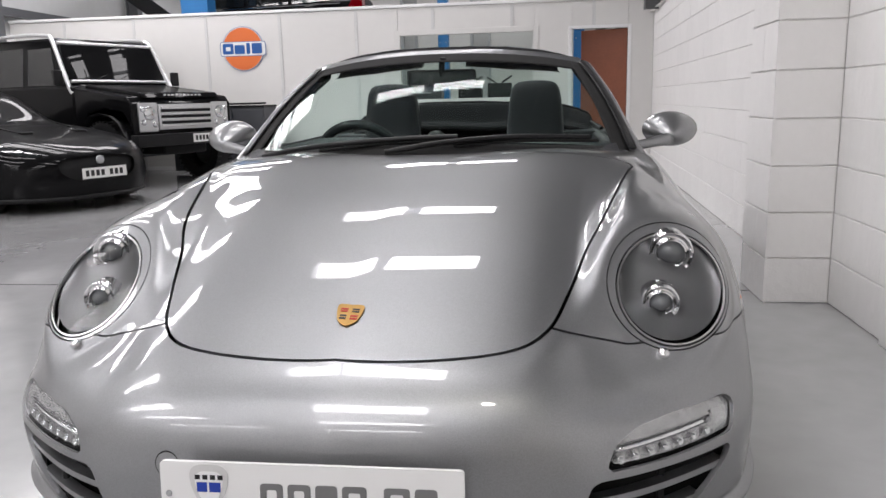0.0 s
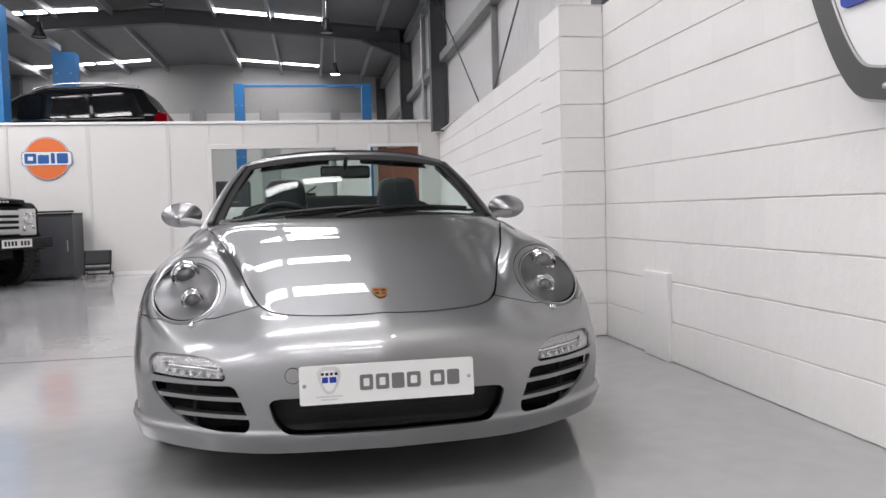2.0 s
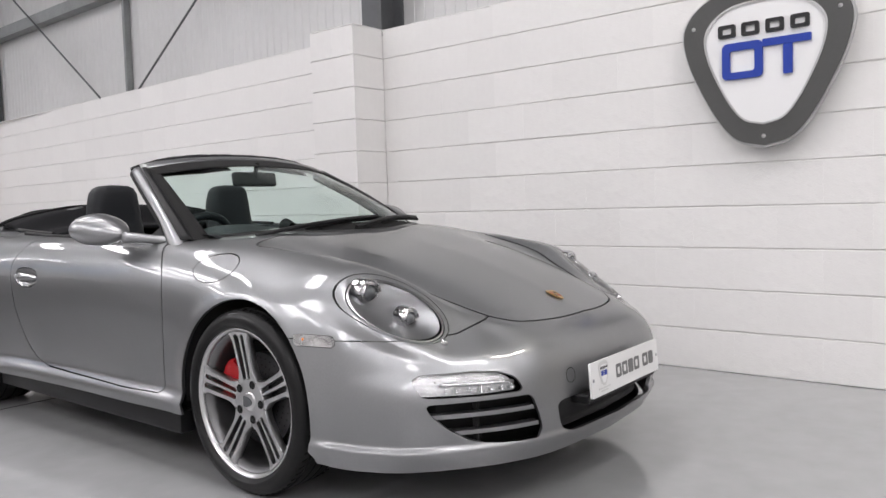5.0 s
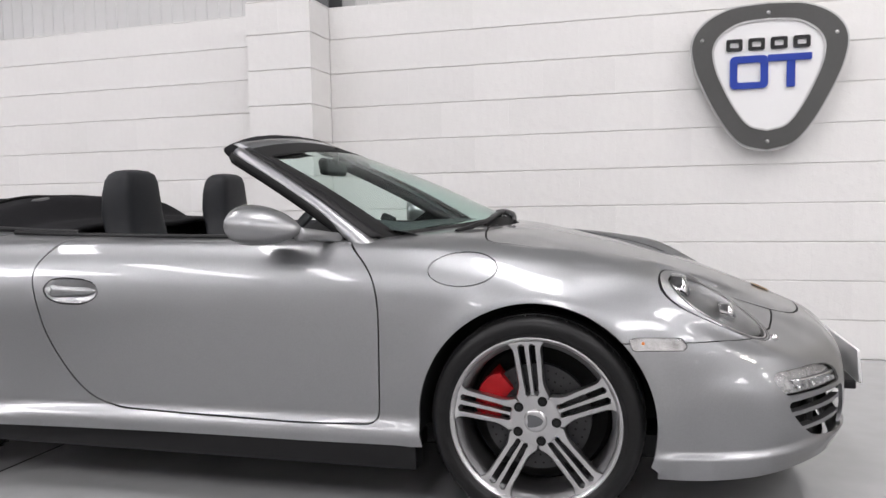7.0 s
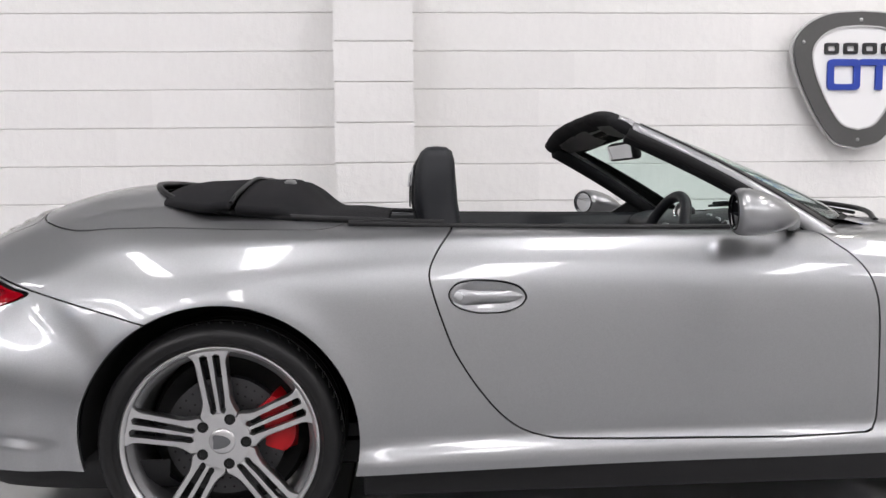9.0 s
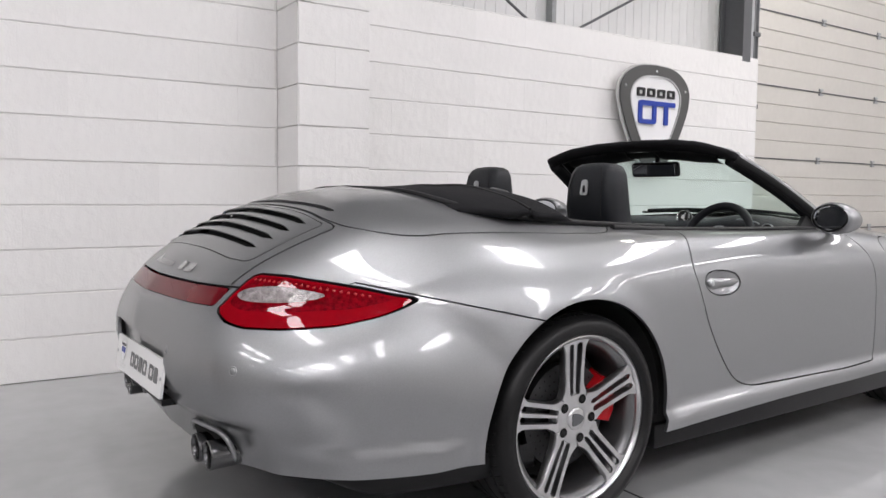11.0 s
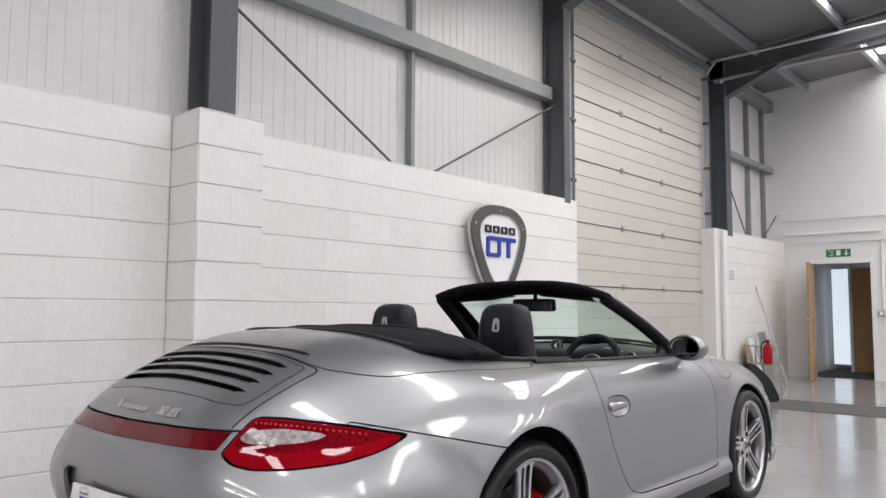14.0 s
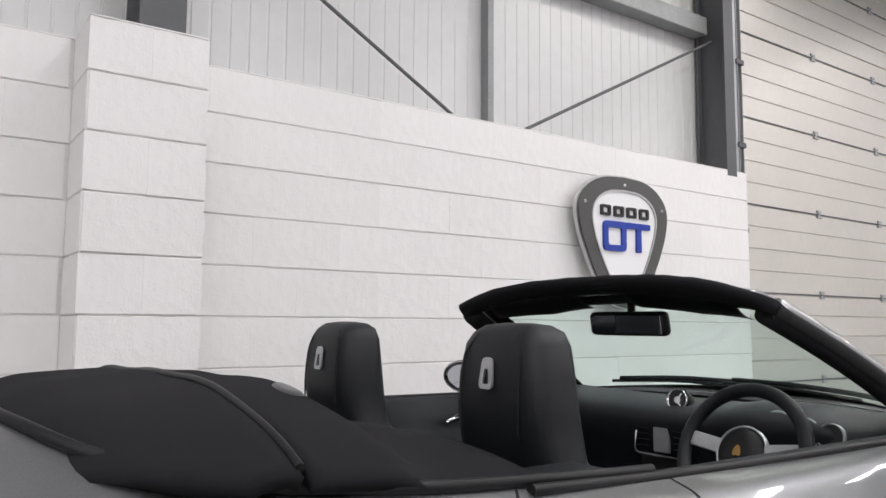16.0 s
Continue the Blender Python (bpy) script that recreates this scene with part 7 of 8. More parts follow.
for x0 in (-.76, -.25, .26):
    dr = box("cabinet_door", (x0 + .005, -.282, .08), (x0 + .495, -.262, .98), M_CAB, cab, "grey cabinet door", .004)
    tube("handle", ((x0 + .44, -.30, .45), (x0 + .44, -.30, .62)), .008, M_GALV, dr, "", 8)
tagged(tube("extending_pole", ((-4.95, 11.94, 1.075), (-4.30, 11.88, 1.075)), .016, M_BLACK, sides=10), "black extending pole lying on the cabinet", "pole")
st = thing("roller_stool", "small black folding mechanic's stool on castors", "stool", pose(-3.95, 11.80, 0, 0, 0, 6))
bm = bmesh.new()
add_box(bm, (-.19, -.028, -.12), (.19, .028, .12), .022, 3)
bmesh.ops.transform(bm, matrix=pose(0, .02, .33, -22, 0, 0), verts=bm.verts)
part("padded_seat", bm, M_LEATHER, st, "black padded seat")
bm = bmesh.new()
add_box(bm, (-.18, -.02, -.05), (.18, .02, .05), .015, 2)
bmesh.ops.transform(bm, matrix=pose(0, -.10, .16, -75, 0, 0), verts=bm.verts)
part("tool_tray", bm, M_BLACK, st, "black tool tray")
for x in (-.19, .19):
    tube("side_frame", spline([(x, -.20, .055), (x, -.12, .10), (x, -.02, .26), (x, .06, .44)], 4), .013, M_BLACK, st, "", 8)
    tube("side_frame", spline([(x, .20, .055), (x, .10, .09), (x, -.10, .075), (x, -.20, .055)], 4), .013, M_BLACK, st, "", 8)
    for y in (-.20, .20):
        bm = bmesh.new()
        add_lathe(bm, [(.0005, -.012), (.026, -.012), (.030, -.006), (.030, .006), (.026, .012), (.0005, .012)], 18, Matrix.Translation((x, y, .030)) @ Matrix.Rotation(math.pi / 2, 4, 'Y'))
        part("castor", bm, M_GALV, st, "grey castor wheel", smooth=True)
        tube("castor_fork", ((x, y, .033), (x, y, .060)), .009, M_GALV, st, "", 8)
tube("cross_bar", ((-.19, .19, .06), (.19, .19, .06)), .012, M_BLACK, st, "", 8)


# ---------------------------------------------------------------- other vehicles
M_BLACKPAINT = material("black_car_paint", (.004, .004, .0045), rough=.4, coat=.3, coat_rough=.0, spec=.02)
M_DARKGLASS = material("dark_glass", (.012, .014, .015), rough=.03, coat=1.0, spec=.7)
M_SILVERTRIM = material("satin_silver", (.66, .66, .665), rough=.32, metal=.6, grain=.05, scale=20)
M_YELLOWPLATE = material("white_plate", (.75, .75, .73), rough=.35)


def plain_plate(m, parent, w=.52, h=.11):
    pl = plate("number_plate", [(-w / 2, -h / 2), (w / 2, -h / 2), (w / 2, h / 2), (-w / 2, h / 2)], .006, M_YELLOWPLATE, m, parent, "white number plate with plain dark bars")
    for k in range(7):
        x0 = -w * .43 + k * w * .115 + (.04 if k > 3 else 0)
        plate("plate_bar", [(x0, -h * .28), (x0 + w * .075, -h * .28), (x0 + w * .075, h * .28), (x0, h * .28)], .001, M_INKBLACK, m @ Matrix.Translation((0, 0, .006)), pl, "plain dark bar")
    return pl


def road_wheel(parent, x, y, R, w, side, spokes=5, knobs=False):
    hub = new("wheel")
    hub.parent = parent
    hub.matrix_local = Matrix.Translation((x, y, R)) @ Matrix.Rotation(math.radians(90) * side, 4, 'Y')
    bm = bmesh.new()
    rim = R * .62
    add_lathe(bm, [(rim, -w * .45), (R * .8, -w * .52), (R * .97, -w * .46), (R, -w * .3), (R, w * .3), (R * .97, w * .46), (R * .8, w * .52), (rim, w * .45)], 48)
    if knobs:
        for k in range(36):
            for s in (-1, 1):
                add_box(bm, (-.012, -.016, -.035), (.012, .016, .035), 0, 1, Matrix.Rotation(2 * math.pi * (k + .25 * s) / 36, 4, 'Z') @ Matrix.Translation((R - .002, 0, s * w * .38)))
    part("tyre", bm, M_TYRE, hub, "black tyre", angle=40)
    bm = bmesh.new()
    add_lathe(bm, [(rim, w * .40), (rim * .93, w * .42), (rim * .9, w * .1), (.001, w * .1)], 40)
    part("rim", bm, M_STEEL, hub, "dark rim", smooth=True)
    for k in range(spokes):
        bm = bmesh.new()
        add_box(bm, (.03, -.035, w * .22), (rim * .94, .035, w * .34), .008, 1, Matrix.Rotation(2 * math.pi * k / spokes, 4, 'Z'))
        part("spoke", bm, M_STEEL, hub, "", angle=40)
    return hub


def prism(name, outline, x0, x1, mat, parent, label="", bevel=.02, taper=None):
    """A side outline (y, z) drawn across from x0 to x1, with softened edges. taper(z): how far the flanks lean in."""
    bm = bmesh.new()
    tp = taper or (lambda z: 0)
    a = [bm.verts.new((x0 + tp(z), y, z)) for y, z in outline]
    b = [bm.verts.new((x1 - tp(z), y, z)) for y, z in outline]
    n = len(outline)
    bm.faces.new(a)
    bm.faces.new(b[::-1])
    for i in range(n):
        bm.faces.new((a[i], b[i], b[(i + 1) % n], a[(i + 1) % n]))
    bmesh.ops.recalc_face_normals(bm, faces=bm.faces)
    if bevel:
        bmesh.ops.bevel(bm, geom=[e for e in bm.edges if e.calc_face_angle(0) > .35], offset=bevel, segments=3, affect='EDGES', profile=.6)
    return part(name, bm, mat, parent, label, angle=40)


# black off-road estate; nose towards -y in its own space, front axle at y = 0
off = thing("off_road_vehicle", "black high-riding off-road vehicle with silver grille and roll bars", "car", pose(-5.36, 10.45, 0, 0, 0, 66) @ Matrix.Scale(1.05, 4))
for x, s in ((-.74, -1), (.74, 1)):
    for y in (0, 2.79):
        road_wheel(off, x, y, .42, .27, s, 5, True)
prism("wing_body", [(-.52, .66), (-.52, 1.05), (-.44, 1.14), (.62, 1.27), (.66, .62), (.50, .55), (.47, .78), (.34, .95), (0, 1.0), (-.34, .95), (-.46, .78), (-.49, .58)], -.80, .80, M_BLACKPAINT, off, "", .03)
prism("bonnet", [(-.50, 1.12), (-.46, 1.185), (.62, 1.315), (.64, 1.25)], -.62, .62, M_BLACKPAINT, off, "black bonnet", .02)
prism("cab_body", [(.60, .52), (.60, 1.28), (.66, 1.30), (3.3, 1.30), (3.35, .60), (3.2, .52)], -.82, .82, M_BLACKPAINT, off, "black cab body", .03)
prism("cab_top", [(.70, 1.245), (.95, 1.86), (1.05, 1.93), (3.2, 1.96), (3.32, 1.85), (3.34, 1.25)], -.80, .80, M_BLACKPAINT, off, "black roof and pillars", .04, lambda z: .09 * max(0, (z - 1.25) / .7))
bm = bmesh.new()
q = [(-.65, .778, 1.40), (.65, .778, 1.40), (.60, .955, 1.83), (-.60, .955, 1.83)]
bm.faces.new([bm.verts.new((x, y - .012, z + .004)) for x, y, z in q])
bmesh.ops.solidify(bm, geom=bm.faces[:], thickness=.006)
# the bright reflection on this glass is painted in as a lighter base colour
part("windscreen", bm, material("reflection_toned_glass", (.30, .33, .33), rough=.05, coat=1.0, spec=.8), off, "windscreen with the bright hall reflection put into its colour")
for s in (-1, 1):
    for y0, y1, z1 in ((.98, 1.62, 1.80), (1.74, 2.4, 1.82), (2.5, 3.2, 1.82)):
        o = [(y0, 1.32), (y1, 1.32), (y1, z1), (y0 + (.12 if y0 < 1 else 0), z1)]
        bm = bmesh.new()
        bm.faces.new([bm.verts.new((s * (.803 - .09 * (z - 1.25) / .7), y, z)) for y, z in o])
        bmesh.ops.solidify(bm, geom=bm.faces[:], thickness=.008)
        part("side_window", bm, M_DARKGLASS, off, "dark side window")
    tube("roll_bar", spline([(s * .80, .62, 1.20), (s * .80, .70, 1.32), (s * .76, .98, 1.84), (s * .73, 1.10, 1.95)], 6), .028, M_SILVERTRIM, off, "silver roll bar along the windscreen pillar", 12)
    tube("roof_bar", spline([(s * .73, 1.10, 1.95), (s * .73, 1.6, 1.99), (s * .73, 3.0, 1.99)], 5), .026, M_SILVERTRIM, off, "silver roof bar", 10)
    bm = bmesh.new()
    for a0 in range(9):
        a = math.radians(8 + 164 * a0 / 8)
        for r, w in ((.47, .80), (.52, .90), (.50, .80)):
            bm.verts.new((s * w, .47 * 0 + r * math.cos(a), .43 + r * math.sin(a)))
    bm.verts.ensure_lookup_table()
    for k in range(8):
        for j in range(2):
            bm.faces.new([bm.verts[i] for i in (3 * k + j, 3 * k + j + 1, 3 * k + j + 4, 3 * k + j + 3)])
    part("wheel_arch", bm, M_BLACKPAINT, off, "black wheel arch flare", smooth=True)
    hl = box("headlamp_panel", (min(s * .44, s * .72), -.545, .70), (max(s * .44, s * .72), -.52, 1.06), M_SILVERTRIM, off, "silver headlamp panel", .012, 2)
    for dx, dz, r in ((.57, .93, .085), (.665, .98, .035), (.665, .82, .035), (.50, .79, .035)):
        bm = bmesh.new()
        add_lathe(bm, [(r, 0), (r, .012), (r * .85, .018), (r * .5, .02), (.0005, .026)], 24, Matrix.Translation((s * dx, -.546, dz)) @ Matrix.Rotation(math.pi / 2, 4, 'X'))
        part("lamp", bm, M_REFLECT, hl, "round clear lamp", smooth=True)
    mr = box("door_mirror", (min(s * .86, s * .98), .70, 1.30), (max(s * .86, s * .98), .76, 1.50), M_BLACK, off, "black door mirror", .02, 2)
    tube("mirror_arm", ((s * .80, .75, 1.30), (s * .90, .73, 1.36)), .012, M_BLACK, mr, "", 8)
tube("header_bar", ((-.72, .965, 1.86), (.72, .965, 1.86)), .026, M_SILVERTRIM, off, "silver bar across the windscreen top", 12)
tube("scuttle_bar", ((-.74, .715, 1.36), (.74, .715, 1.36)), .022, M_SILVERTRIM, off, "silver bar across the scuttle", 12)
gr = box("grille", (-.43, -.555, .72), (.43, -.522, 1.04), M_SILVERTRIM, off, "silver barred radiator grille", .01, 2)
for k in range(4):
    box("grille_bar", (-.40, -.575, .755 + .075 * k), (.40, -.5555, .785 + .075 * k), M_SILVERTRIM, gr, "silver grille bar", .008, 2)
    if k < 3:
        box("grille_gap", (-.40, -.560, .789 + .075 * k), (.40, -.5552, .826 + .075 * k), M_DARK, gr, "dark grille gap")
for k in range(10):
    box("letter_bar", (-.30 + .062 * k, -.512, 1.143), (-.262 + .062 * k, -.506, 1.165), M_SILVERTRIM, off, "plain silver bar on the bonnet edge")
box("front_bumper", (-.86, -.68, .52), (.86, -.525, .67), M_BLACK, off, "black steel front bumper", .012, 2)
plain_plate(facing(.22, -.684, .60, (1, 0, 0), (0, 0, 1)), off, .50, .11)
for s in (-.30, .05):
    tube("wiper", ((s, .765, 1.40), (s + .34, .83, 1.53)), .008, M_BLACK, off, "black wiper", 6)
box("axle", (-.7, -.05, .36), (.7, .05, .46), M_STEEL, off, "dark axle beam", .02)
box("sump_guard", (-.35, -.5, .40), (.35, .3, .52), M_DARK, off, "dark sump guard", .02)

# low black sports coupe
cp = thing("sports_coupe", "low glossy black sports coupe with dark grille", "car", pose(-5.42, 8.06, 0, 0, 0, 66))
C_MID = ((0, -.86, .16), (0, -.90, .36), (0, -.84, .58), (0, -.45, .73), (0, .3, .86), (0, .75, .92), (0, 1.35, 1.26), (0, 2.1, 1.30), (0, 3.0, 1.02), (0, 3.45, .85), (0, 3.55, .4))
C_IN = ((.42, -.80, .16), (.43, -.84, .36), (.42, -.78, .58), (.42, -.42, .74), (.45, .3, .86), (.48, .78, .91), (.46, 1.4, 1.22), (.46, 2.1, 1.26), (.5, 3.0, .98), (.5, 3.4, .83), (.5, 3.48, .4))
C_CROWN = ((.72, -.58, .16), (.74, -.62, .36), (.72, -.56, .58), (.70, -.25, .74), (.72, .3, .82), (.74, .9, .87), (.70, 1.5, .95), (.72, 2.1, .96), (.76, 2.9, .92), (.74, 3.25, .80), (.74, 3.32, .4))
C_WIDE = ((.86, -.36, .16), (.89, -.38, .36), (.88, -.34, .55), (.89, -.1, .66), (.90, .35, .70), (.90, 1.0, .70), (.90, 1.6, .72), (.93, 2.2, .74), (.95, 2.75, .74), (.9, 3.05, .7), (.88, 3.1, .4))
C_SILL = ((.86, -.30, .16), (.90, -.30, .2), (.91, -.25, .22), (.91, -.05, .22), (.90, .4, .22), (.89, 1.0, .2), (.89, 1.6, .2), (.92, 2.2, .22), (.94, 2.7, .22), (.9, 2.95, .22), (.88, 3.0, .22))
lines = [spline(l, 8) for l in (C_MID, C_IN, C_CROWN, C_WIDE, C_SILL)]
half = np.array([spline([l[i] for l in lines], 7) for i in range(len(lines[0]))])
full = np.concatenate([half[:, :0:-1] * np.array((-1, 1, 1)), half], axis=1)
s_, c_ = full.shape[:2]
cv = full.reshape(-1, 3)
ix = np.arange(s_ * c_).reshape(s_, c_)
cf = [(ix[i, j], ix[i, j + 1], ix[i + 1, j + 1], ix[i + 1, j]) for i in range(s_ - 1) for j in range(c_ - 1)]
cd = np.minimum(np.hypot(cv[:, 1], cv[:, 2] - .34) - .39, np.hypot(cv[:, 1] - 2.62, cv[:, 2] - .345) - .395)
cs = clip((cv, cf), np.where(np.abs(cv[:, 0]) > .5, -cd, -1.0))
GR = corner_path(both([(0, .58), (.36, .56), (.46, .51), (.43, .40), (.30, .33), (0, .32)]), .04)
mouth = outline_field(cs[0][:, 0], cs[0][:, 2], GR)
mouth = np.where(cs[0][:, 1] < -.3, mouth, 1.0)
gsk, bsk = clip(cs, mouth), clip(cs, -mouth)
HL = rounded([(.52, .60), (.62, .64), (.72, .70), (.79, .74), (.80, .70), (.74, .63), (.64, .585)], 4)
hd = outline_field(np.abs(bsk[0][:, 0]), bsk[0][:, 2], HL)
hd = np.where(bsk[0][:, 1] < .2, hd, 1.0)
hsk, bsk = clip(bsk, hd), clip(bsk, -hd)
obj("body", bsk[0], bsk[1], M_BLACKPAINT, cp, "glossy black bodywork", smooth=True)
for hs_ in halves((np.array(hsk[0]), hsk[1])):
    obj("headlamp", hs_[0][:, :3], hs_[1], M_DARKGLASS, cp, "slim headlamp behind dark glass", smooth=True)
obj("grille", gsk[0] + np.array((0, .05, 0)), gsk[1], M_DARK, cp, "black mesh grille", smooth=True)
for x, s in ((-.80, -1), (.80, 1)):
    for y in (0, 2.62):
        road_wheel(cp, x, y, .345, .26, s, 5)
bm = bmesh.new()
add_lathe(bm, [(.045, 0), (.045, .01), (.036, .014), (.0005, .016)], 24, facing(0, -.862, .525, (1, 0, 0), (0, 0, 1)))
part("grille_badge", bm, M_GALV, cp, "round grey grille badge", smooth=True)
plain_plate(facing(0, -.925, .395, (1, 0, 0), (0, 0, 1)), cp)
bm = bmesh.new()
nose_edge = [(x, y) for x, y, z in spline([l[0] for l in (C_MID, C_IN, C_CROWN, C_WIDE)], 5)]
nose_edge = [(-x, y) for x, y in nose_edge[:0:-1]] + nose_edge
lip_rows = [[bm.verts.new((x * k, y + dy, z)) for x, y in nose_edge] for k, dy, z in ((1.0, .01, .175), (1.01, -.025, .165), (1.01, -.03, .145), (.96, .04, .12))]
for a, b in zip(lip_rows, lip_rows[1:]):
    for i in range(len(nose_edge) - 1):
        bm.faces.new((a[i], a[i + 1], b[i + 1], b[i]))
bm.faces.new(lip_rows[-1])
part("splitter", bm, M_BLACK, cp, "black front splitter", smooth=True)
for s in (-1, 1):
    tube("bonnet_crease", spline([(s * .28, -.60, .685), (s * .36, -.1, .80), (s * .42, .5, .895)], 6), .008, M_BLACKPAINT, cp, "raised bonnet crease", 8)
    box("bonnet_vent", (min(s * .25, s * .38), -.12, .792), (max(s * .25, s * .38), .02, .825), M_DARK, cp, "dark bonnet vent", .006)

# ---------------------------------------------------------------- workshop behind the partition
def lift_post(x, y, h, w=.34, d=.28):
    p = thing("lift_post", "blue painted two-post vehicle lift column", "vehicle lift", pose(x, y, 0), group="vehicle lift columns")
    bm = bmesh.new()
    add_box(bm, (-w / 2, -d / 2, 0), (w / 2, -d / 2 + .012, h))
    add_box(bm, (-w / 2, -d / 2 + .0125, 0), (-w / 2 + .012, d / 2, h))
    add_box(bm, (w / 2 - .012, -d / 2 + .0125, 0), (w / 2, d / 2, h))
    part("column", bm, M_BLUE, p)
    box("base_plate", (-w, -d, 0), (w, d, .02), M_BLUE, p, "", .003)
    for k in range(int(h / .6)):
        for s in (-1, 1):
            bm = bmesh.new()
            add_lathe(bm, [(.012, 0), (.012, .008), (.0005, .009)], 10, facing(s * w * .3, -d / 2 - .001, .5 + .6 * k, (1, 0, 0), (0, 0, 1)))
            part("bolt", bm, M_GALV, p, "steel bolt")
    return p


lift_post(-2.17, 17.5, 4.0, .22)
lift_post(.79, 17.5, 4.0, .22)
tagged(box("lift_beam", (-2.17, 17.46, 3.945), (.79, 17.54, 4.0), M_BLUE, bevel=.006), "blue cross beam of the two-post lift", "lift beam")
lift_post(-5.93, 13.3, 4.65, .48, .34)
lift_post(-5.73, 16.8, 4.55, .46, .34)
tagged(box("lift_beam", (-5.98, 13.4, 4.57), (-5.78, 16.7, 4.71), M_GALV, bevel=.006), "grey cross beam between the lift columns", "lift beam")

# black people carrier raised on the lift
van = thing("people_carrier", "black people carrier raised on the lift, bonnet open", "car", pose(-6.04, 15.1, 1.69) @ Matrix.Diagonal((1.15, 1.0, 0.97, 1.0)))
bm = bmesh.new()
VO = [(-1.9, .45), (-1.95, .85), (-1.2, 1.02), (-.55, 1.12), (.15, 1.64), (.55, 1.78), (1.5, 1.83), (2.05, 1.76), (2.30, 1.34), (2.42, .92), (2.40, .40), (1.9, .3), (-1.6, .3)]
lean = lambda z: .16 * max(0, (z - 1.0) / .8)
a = [bm.verts.new((x, -.92 + lean(z), z)) for x, z in VO]
b = [bm.verts.new((x, .92 - lean(z), z)) for x, z in VO]
bm.faces.new(a)
bm.faces.new(b[::-1])
for i in range(len(VO)):
    bm.faces.new((a[i], b[i], b[(i + 1) % len(VO)], a[(i + 1) % len(VO)]))
bmesh.ops.recalc_face_normals(bm, faces=bm.faces)
bmesh.ops.bevel(bm, geom=[e for e in bm.edges if e.calc_face_angle(0) > .3], offset=.05, segments=3, affect='EDGES', profile=.6)
part("body", bm, M_BLACKPAINT, van, "glossy black bodywork", angle=40)
for o in ([(-.25, 1.16), (.28, 1.60), (.52, 1.66), (.50, 1.18)], [(.56, 1.18), (.58, 1.67), (1.22, 1.70), (1.24, 1.19)], [(1.30, 1.19), (1.28, 1.70), (1.92, 1.66), (2.08, 1.24)]):
    bm = bmesh.new()
    bm.faces.new([bm.verts.new((x, -.922 + lean(z) - .004, z)) for x, z in o])
    bmesh.ops.solidify(bm, geom=bm.faces[:], thickness=.01)
    part("side_window", bm, M_DARKGLASS, van, "dark tinted side window")
tube("chrome_strip", ((-.3, -.925, 1.13), (2.1, -.928, 1.17)), .012, M_CHROME, van, "chrome waist strip", 6)
for s in (-1, 1):
    tube("roof_rail", spline([(.35, s * .70, 1.76), (.8, s * .70, 1.86), (1.6, s * .70, 1.87), (2.0, s * .70, 1.80)], 5), .018, M_CHROME, van, "chrome roof rail", 8)
    bm = bmesh.new()
    o = [(2.20, 1.02), (2.43, 1.0), (2.40, 1.26), (2.30, 1.30)]
    bm.faces.new([bm.verts.new((x, s * (.935 - lean(z)), z)) for x, z in o])
    bmesh.ops.solidify(bm, geom=bm.faces[:], thickness=.05)
    part("tail_lamp", bm, M_REDLENS, van, "red tail lamp")
box("rear_lamp_face", (2.36, -.86, 1.0), (2.44, -.60, 1.28), M_REDLENS, van, "red tail lamp", .01)
bm = bmesh.new()
for x, z in ((-1.15, 1.06), (-1.95, 1.75)):
    for y in (-.75, .75):
        bm.verts.new((x, y, z))
bm.verts.ensure_lookup_table()
bm.faces.new([bm.verts[i] for i in (0, 1, 3, 2)])
bmesh.ops.solidify(bm, geom=bm.faces[:], thickness=.04)
part("open_bonnet", bm, M_BLACKPAINT, van, "black bonnet propped open")
for y in (-.75, .75):
    for x in (-1.3, 1.75):
        hubv = new("wheel")
        hubv.parent = van
        hubv.matrix_local = Matrix.Translation((x, y, .3)) @ Matrix.Rotation(math.radians(90), 4, 'X')
        bm = bmesh.new()
        add_lathe(bm, [(.2, -.1), (.3, -.11), (.33, -.08), (.33, .08), (.3, .11), (.2, .1)], 32)
        part("tyre", bm, M_TYRE, hubv, "black tyre", smooth=True)
# swing arms of the lift under the sills, on carriages at the two columns
for cx, cy, tips in ((-5.93, 13.42, ((-7.2, 14.4), (-4.5, 14.4))), (-5.73, 16.64, ((-7.2, 15.8), (-4.5, 15.8)))):
    lc = thing("lift_carriage", "blue lift carriage with swing arms under the raised car", "vehicle lift", pose(cx, cy, 0), group="lift carriages")
    s = 1 if cy < 15 else -1
    box("carriage", (-.2, min(.05 * s, .17 * s), 1.55), (.2, max(.05 * s, .17 * s), 2.2), M_BLUE, lc, "", .006)
    box("safety_bar", (-.03, min(.06 * s, .10 * s), 0), (.03, max(.06 * s, .10 * s), 1.549), M_GALV, lc, "grey locking bar")
    for tx_, ty_ in tips:
        tube("swing_arm", ((0, .12 * s, 1.70), (tx_ - cx, ty_ - cy, 1.70)), .055, M_BLUE, lc, "blue swing arm", 8)
        bm = bmesh.new()
        add_lathe(bm, [(.06, 0), (.06, .34), (.05, .35), (.0005, .35)], 16, Matrix.Translation((tx_ - cx, ty_ - cy, 1.70)))
        part("lift_pad", bm, M_BLACK, lc, "black rubber lift pad", smooth=True)
# low bench with dark lamp housings behind the window
bench = thing("workbench", "long grey workbench behind the interior window", "workbench", pose(-1.2, 13.4, 0))
box("worktop", (-1.12, -.3, .86), (1.1, .3, .90), M_CAB, bench, "", .004)
